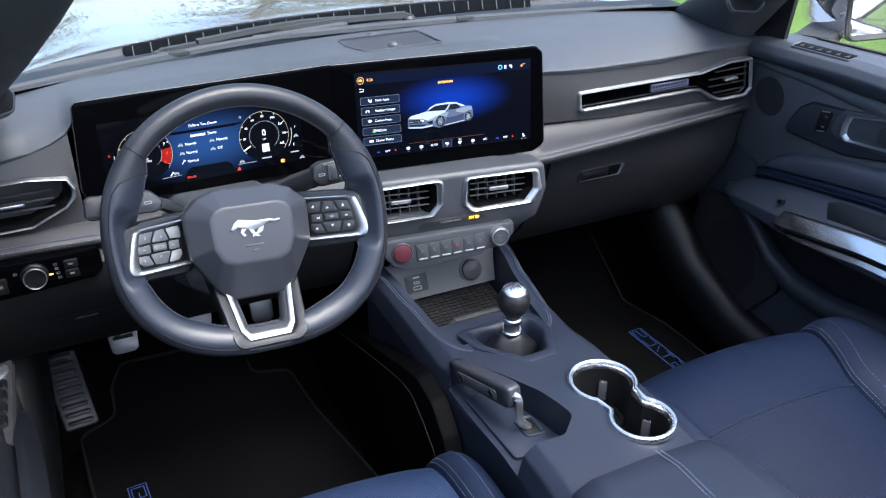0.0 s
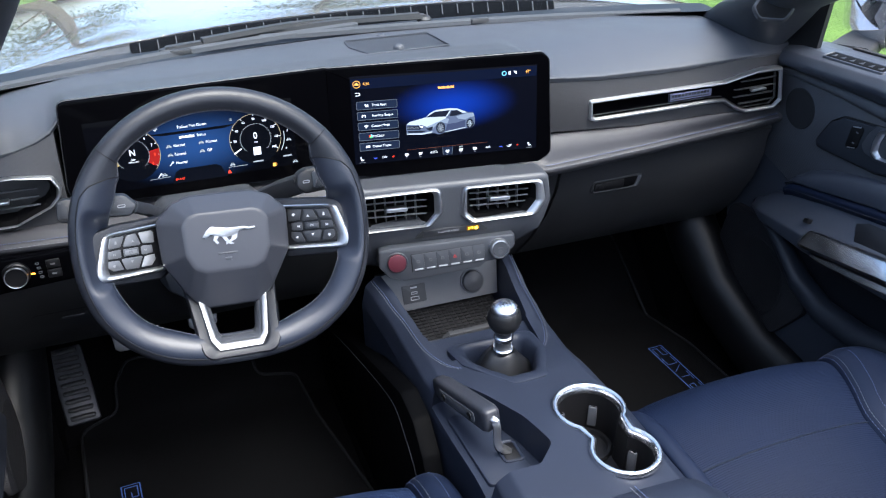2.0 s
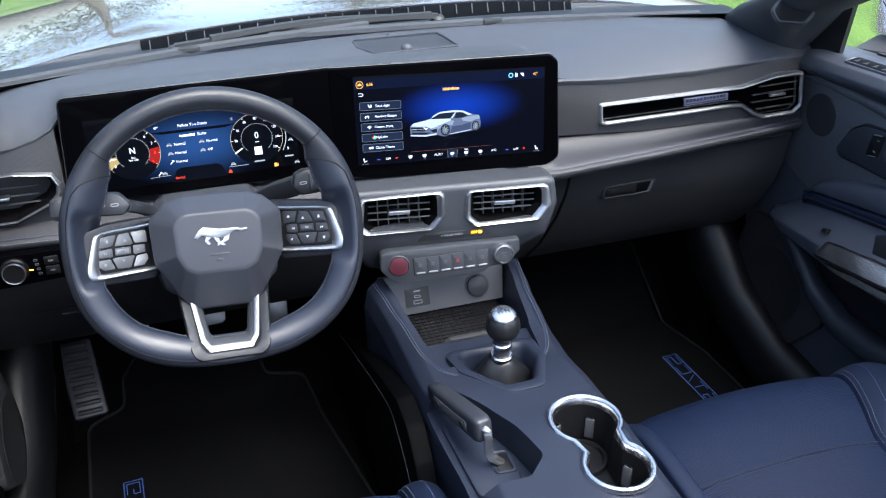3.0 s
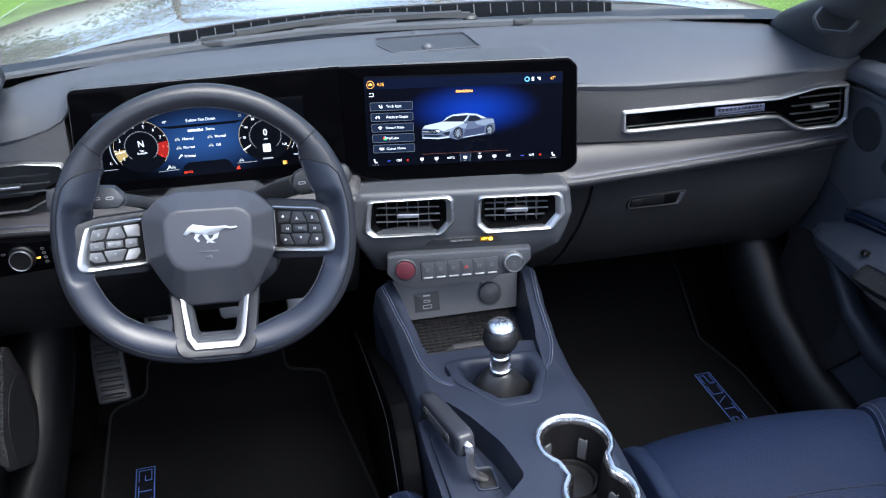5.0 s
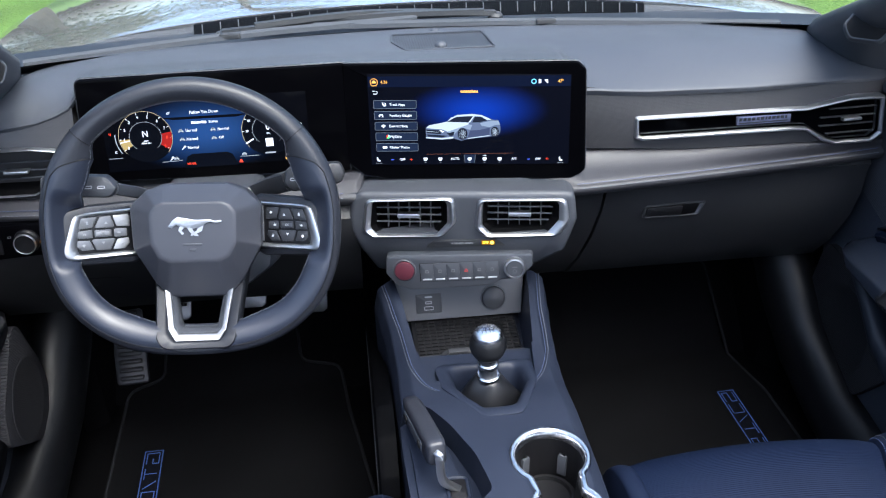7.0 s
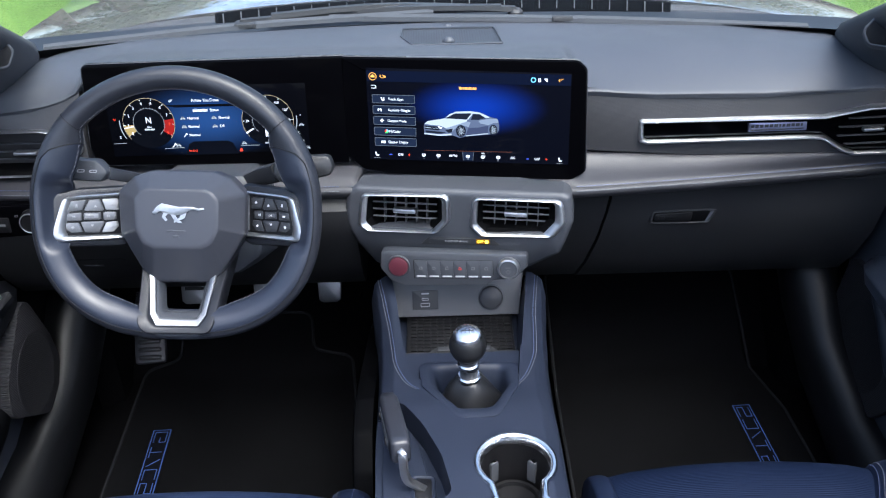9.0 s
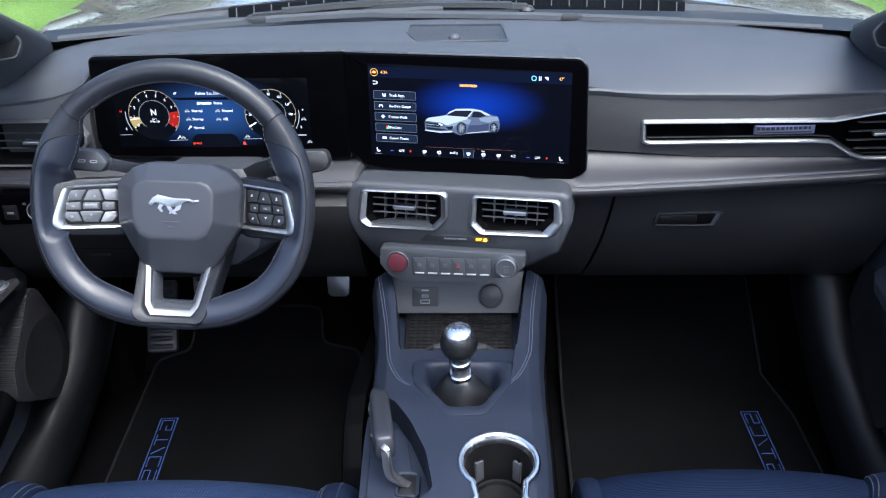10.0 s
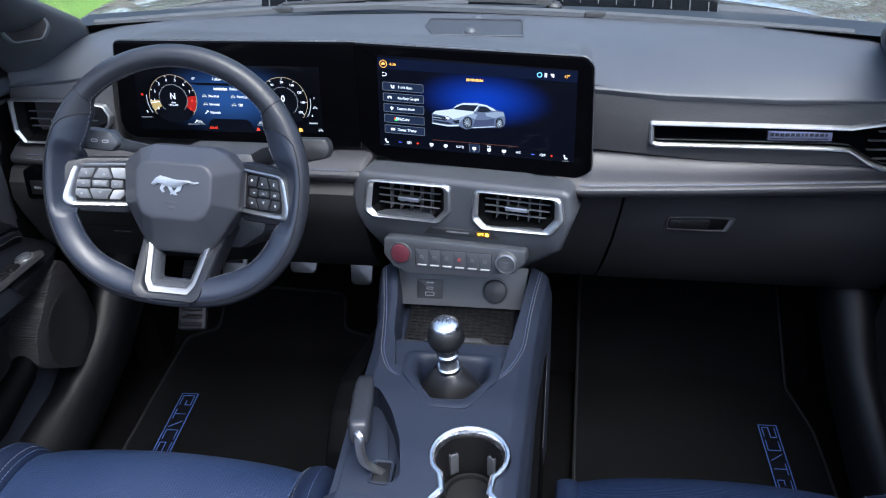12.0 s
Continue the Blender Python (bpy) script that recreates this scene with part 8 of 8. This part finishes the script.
    for y, xo, zi, zo, zb in ((1.292, 0.698, 0.604, 0.602, 0.592), (1.275, 0.682, 0.612, 0.608, 0.584), (1.23, 0.664, 0.645, 0.618, 0.580), (1.10, 0.650, 0.677, 0.634, 0.586), (0.95, 0.644, 0.702, 0.656, 0.598), (0.75, 0.640, 0.720, 0.680, 0.612), (0.30, 0.640, 0.716, 0.690, 0.62), (0.05, 0.64, 0.716, 0.690, 0.62)):
        sec = [(0.722, zi), (0.700, zi), (xo + 0.012, zo + 0.002), (xo, zo - 0.010), (xo + 0.002, zb + 0.010), (xo + 0.014, zb), (0.722, zb - 0.010)]
        rings.append([(x, y, z) for x, z in fillet(sec, [0.001, 0.004, 0.010, 0.008, 0.008, 0.008, 0.001], 3)])
    ar = lp(rings, "armrest", DOORSKIN if s > 0 else SHADESKIN, "dark navy armrest", 60)
    # silver grab bar: two strips joined at the front
    up_ = [(0.664, 1.095, 0.622), (0.650, 1.085, 0.630), (0.644, 1.03, 0.642), (0.639, 0.95, 0.658), (0.636, 0.85, 0.674), (0.634, 0.60, 0.690)]
    lo_ = [(0.652, 1.066, 0.603), (0.645, 1.03, 0.6085), (0.641, 0.95, 0.621), (0.638, 0.85, 0.636), (0.636, 0.60, 0.650)]
    # Driver's bar and strip get the shade-dark skin instead of silver.
    part("grab_bar", sweep([X(p) for p in smooth_path(up_, 4)], [(s * a, b) for a, b in ((-0.012, -0.016), (0.012, -0.020), (0.0155, -0.013), (0.000, 0.0080), (-0.004, 0.0100), (-0.012, 0.010))]), PULLBAR if s > 0 else SHADESKIN, ar, "polished silver grab bar" if s > 0 else "grab bar darkened for shade", 40)
    part("grab_strip", sweep([X(p) for p in smooth_path(lo_, 4)], [(s * a, b) for a, b in ((-0.006, -0.004), (0.006, -0.005), (0.0065, -0.003), (0.001, 0.005), (-0.006, 0.005))]), PULLBAR if s > 0 else SHADESKIN, ar, "silver lower strip" if s > 0 else "lower strip darkened for shade", 40)
    part("grab_slot", side([(1.07, 0.606), (1.06, 0.630), (0.60, 0.688), (0.60, 0.640), (0.95, 0.618)], 0.66, 0.6425, edge=0.001), BLACK, ar)
    # No tray is cut: a dark slab on the armrest paints its shaded hollow.
    rings = []
    for y, zi, zo, xo in ((1.02, 0.6903, 0.6450, 0.6468), (1.00, 0.6937, 0.648, 0.646), (0.90, 0.7065, 0.662, 0.643), (0.75, 0.720, 0.680, 0.640), (0.55, 0.714, 0.684, 0.640)):
        a_, b_ = Vector((0.700, 0, zi)), Vector((xo + 0.012, 0, zo + 0.002))
        lo_f, hi_f = (0.35, 0.36) if y > 1.01 else (0.22, 0.80)
        rings.append([(p.x, y, p.z + dz) for p, dz in ((a_.lerp(b_, lo_f), -0.006), (a_.lerp(b_, lo_f), 0.0050), (a_.lerp(b_, hi_f), 0.0040), (a_.lerp(b_, hi_f), -0.006))])
    lp(rings, "tray_shade", POCKET, "dark slab for the finger tray's shaded hollow", parent=ar)
    if s > 0:
        part("window_switch", slab([(-0.012, -0.005), (0.010, -0.008), (0.012, 0.006), (-0.004, 0.007)], Matrix.Translation((0.668, 1.110, 0.6455)) @ pose(0, 0, 0, -4, 22, 20), -0.004, 0.004, r=0.002, edge=0.0015), BLACK, ar, "small black window switch")
    else:
        m = Matrix.Translation((-0.668, 1.150, 0.640)) @ pose(0, 0, 0, -4, -18, 0)
        part("switch_plate", slab(box2(-0.022, -0.16, 0.020, 0.045), m, -0.006, 0.003, r=0.008, edge=0.002), LOWER, ar, "black switch plate")
        part("mirror_knob", lathe([(0.014, 0.003), (0.013, 0.009), (0.010, 0.011), (0.0, 0.0105)], m @ Matrix.Translation((0, 0.018, 0)), 24), STACK, ar, "round mirror knob")
        part("mirror_knob_ring", lathe([(0.0165, 0.002), (0.0165, 0.006), (0.0145, 0.007)], m @ Matrix.Translation((0, 0.018, 0)), 24), SATIN, ar, "silver knob ring")
        for k in range(4):
            part("window_switch", slab(box2(-0.016, -0.035 - k * 0.03, 0.014, -0.012 - k * 0.03), m, 0.0, 0.010, r=0.003, edge=0.004), BLACK, ar, "black window switch")
    # pocket and lower speaker
    mesh_ = [(1.225, 0.598), (1.255, 0.588), (1.298, 0.490), (1.308, 0.432), (1.278, 0.395), (1.226, 0.375), (1.110, 0.460), (1.127, 0.515), (1.200, 0.575)]
    part("speaker_panel", side(mesh_ if s < 0 else [(1.385, 0.46), (1.36, 0.565), (1.22, 0.575), (1.16, 0.50), (1.10, 0.445), (1.18, 0.345), (1.28, 0.345), (1.36, 0.40)], 0.722, 0.704 if s > 0 else 0.660, r=0.03, edge=0.004), SPKMESH, t, "dark woven speaker panel")
    dm2 = Matrix(((0, 0, -s, s * (0.7045 if s > 0 else 0.6605)), (-s, 0, 0, 1.255 if s > 0 else 1.215), (0, 1, 0, 0.445 if s > 0 else 0.470), (0, 0, 0, 1)))
    part("speaker", lathe([(0.083 if s > 0 else 0.070, -0.004), (0.083 if s > 0 else 0.070, 0.001), (0.080 if s > 0 else 0.067, 0.0020), (0.077 if s > 0 else 0.064, 0.0012), (0.0, 0.004)], dm2, 40), SPKDARK, t, "round door speaker grille")
    rings = []
    for y, z, r in ((1.256, 0.590, 0.006), (1.236, 0.588, 0.013), (1.178, 0.556, 0.020), (1.12, 0.508, 0.024), (1.05, 0.482, 0.026), (0.96, 0.482, 0.027), (0.88, 0.498, 0.027), (0.55, 0.540, 0.027), (0.1, 0.55, 0.027)) if s > 0 else ((1.255, 0.585, 0.010), (1.225, 0.545, 0.016), (1.17, 0.490, 0.020), (1.10, 0.452, 0.024), (1.00, 0.432, 0.028), (0.85, 0.430, 0.030), (0.55, 0.435, 0.030), (0.1, 0.44, 0.03)):
        rings.append([(0.690 - 1.0 * r * math.cos(2 * math.pi * k / 14), y, z + 0.9 * r * math.sin(2 * math.pi * k / 14)) for k in range(14)])
    # Driver's lip is near black: the armrest's shade painted into its colour.
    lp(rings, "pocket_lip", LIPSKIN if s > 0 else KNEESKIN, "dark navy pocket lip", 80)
    # Flat panel, darker than the door skin, painting the pocket's shade without a hollow.
    part("pocket_well", side([(1.22, 0.575), (1.12, 0.47), (1.0, 0.44), (0.1, 0.44), (0.1, 0.61), (0.95, 0.59), (1.1, 0.58)], 0.722, 0.7125), POCKET, t, "flat dark panel for the door pocket's shaded hollow")
    return t


door(1, "closed passenger door trimmed in dark navy")
driver_door = door(-1, "closed driver door trimmed in dark navy")
driver_door.location.x -= 0.034

# ---- door mirror ----
def door_mirror(s):
    t = thing("door_mirror", (s * 0.86, 1.30, 0.86), "silver door mirror with black surround", "mirror", "door mirrors")
    sec = [(-0.075, -0.055), (0.10, -0.060), (0.135, -0.02), (0.130, 0.075), (0.10, 0.090), (-0.050, 0.082), (-0.080, 0.05)]
    m = plane((s * 0.972, 1.245, 0.945), -4 * s, 3)
    tilt = m @ pose(0, 0, -0.030, 0, 0, 0) @ pose(0, 0, 0, 0, -s * 31, 0)
    if s < 0:
        sec = [(-u, v) for u, v in reversed(sec)]
    rings = []
    for d, w in ((0.030, -0.150), (0.012, -0.130), (0.002, -0.09), (-0.004, -0.03), (-0.002, 0.004), (0.010, 0.004), (0.012, -0.075)):
        rings.append([(u, v, w) for u, v in fillet(inset(sec, d), 0.03, 5)])
    part("housing", loft(rings, m), PAINT, t, "silver painted housing", sharp=60)
    part("surround", moulding(sec, 0.03, [(-0.0005, -0.006), (0.0, 0.008), (0.004, 0.012), (0.010, 0.008), (0.011, 0.0)], m), LOWER, t, "black surround")
    gl_ = part("mirror_glass", slab(fillet(inset(sec, 0.0145), 0.02), tilt, -0.003, 0.0, edge=0.0003), MIRROR, t, "mirror glass")
    if s > 0:
        for k, txt in enumerate(("OBJECTS IN MIRROR ARE", "CLOSER THAN THEY APPEAR")):
            lettering(txt, 0.0075, tilt @ Matrix.Translation((0.030, -0.024 - 0.011 * k, 0.0003)), DIMPRINT, gl_)
    p = [(s * 0.80, 1.235, 0.905), (s * 0.85, 1.27, 0.898), (s * 0.90, 1.30, 0.895), (s * 0.945, 1.31, 0.905)]
    part("foot", sweep(smooth_path(p, 4), fillet([(-0.04, -0.012), (0.04, -0.012), (0.035, 0.012), (-0.035, 0.012)], 0.008, 3)), LOWER, t, "black mirror foot")


door_mirror(1)
door_mirror(-1)

# ---- sills and kick panels ----
SILL = material("satin black sill", (0.0032, 0.0036, 0.0046), 0.43, spec=0.40, grain=1000, depth=0.0001, vary=0.1)
for s in (-1, 1):
    k = thing("sill_trim", (s * 0.66, 1.0, 0.22), "black plastic sill and kick panel", "sill", "sill trims", "structure")
    rings = []
    for y, x, z, r in ((-0.4, 0.715, 0.25, 0.07), (0.8, 0.715, 0.25, 0.07), (1.05, 0.712, 0.262, 0.068), (1.20, 0.704, 0.285, 0.062), (1.33, 0.692, 0.35, 0.064), (1.43, 0.684, 0.44, 0.068), (1.52, 0.682, 0.54, 0.070), (1.58, 0.686, 0.70, 0.072)):
        rings.append([(s * (x - r * 0.8 * math.cos(2 * math.pi * j / 18)), y - 0.3 * r * math.sin(2 * math.pi * j / 18) * (y > 1.1), z + r * math.sin(2 * math.pi * j / 18)) for j in range(18)])
    part("sill", loft(rings), SILL, k, "satin black sill trim", sharp=80)
    if s < 0:
        k.location.x -= 0.02
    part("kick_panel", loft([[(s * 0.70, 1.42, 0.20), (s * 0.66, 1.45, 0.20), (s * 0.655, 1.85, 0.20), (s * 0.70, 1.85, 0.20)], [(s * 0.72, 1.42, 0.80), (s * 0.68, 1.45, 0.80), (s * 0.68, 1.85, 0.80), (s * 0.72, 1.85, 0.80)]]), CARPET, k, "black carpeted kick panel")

# interior mirror on the windscreen
im = thing("interior_mirror", (0, 0.95, 1.28), "black interior rear-view mirror", "mirror")
mm = plane((0.0, 0.93, 1.275), 0, -4)
part("case", slab(box2(-0.125, -0.032, 0.125, 0.036), mm, -0.03, 0.0, r=0.022, edge=0.008), BLACK, im, "black mirror case")
part("glass", slab(box2(-0.115, -0.025, 0.115, 0.029), mm, -0.002, 0.0025, r=0.018, edge=0.0005), MIRROR, im, "mirror glass")
part("stem", tube([(0, 0.955, 1.285), (0, 0.99, 1.30), (0, 1.0, 1.325)], 0.011, 10), BLACK, im)
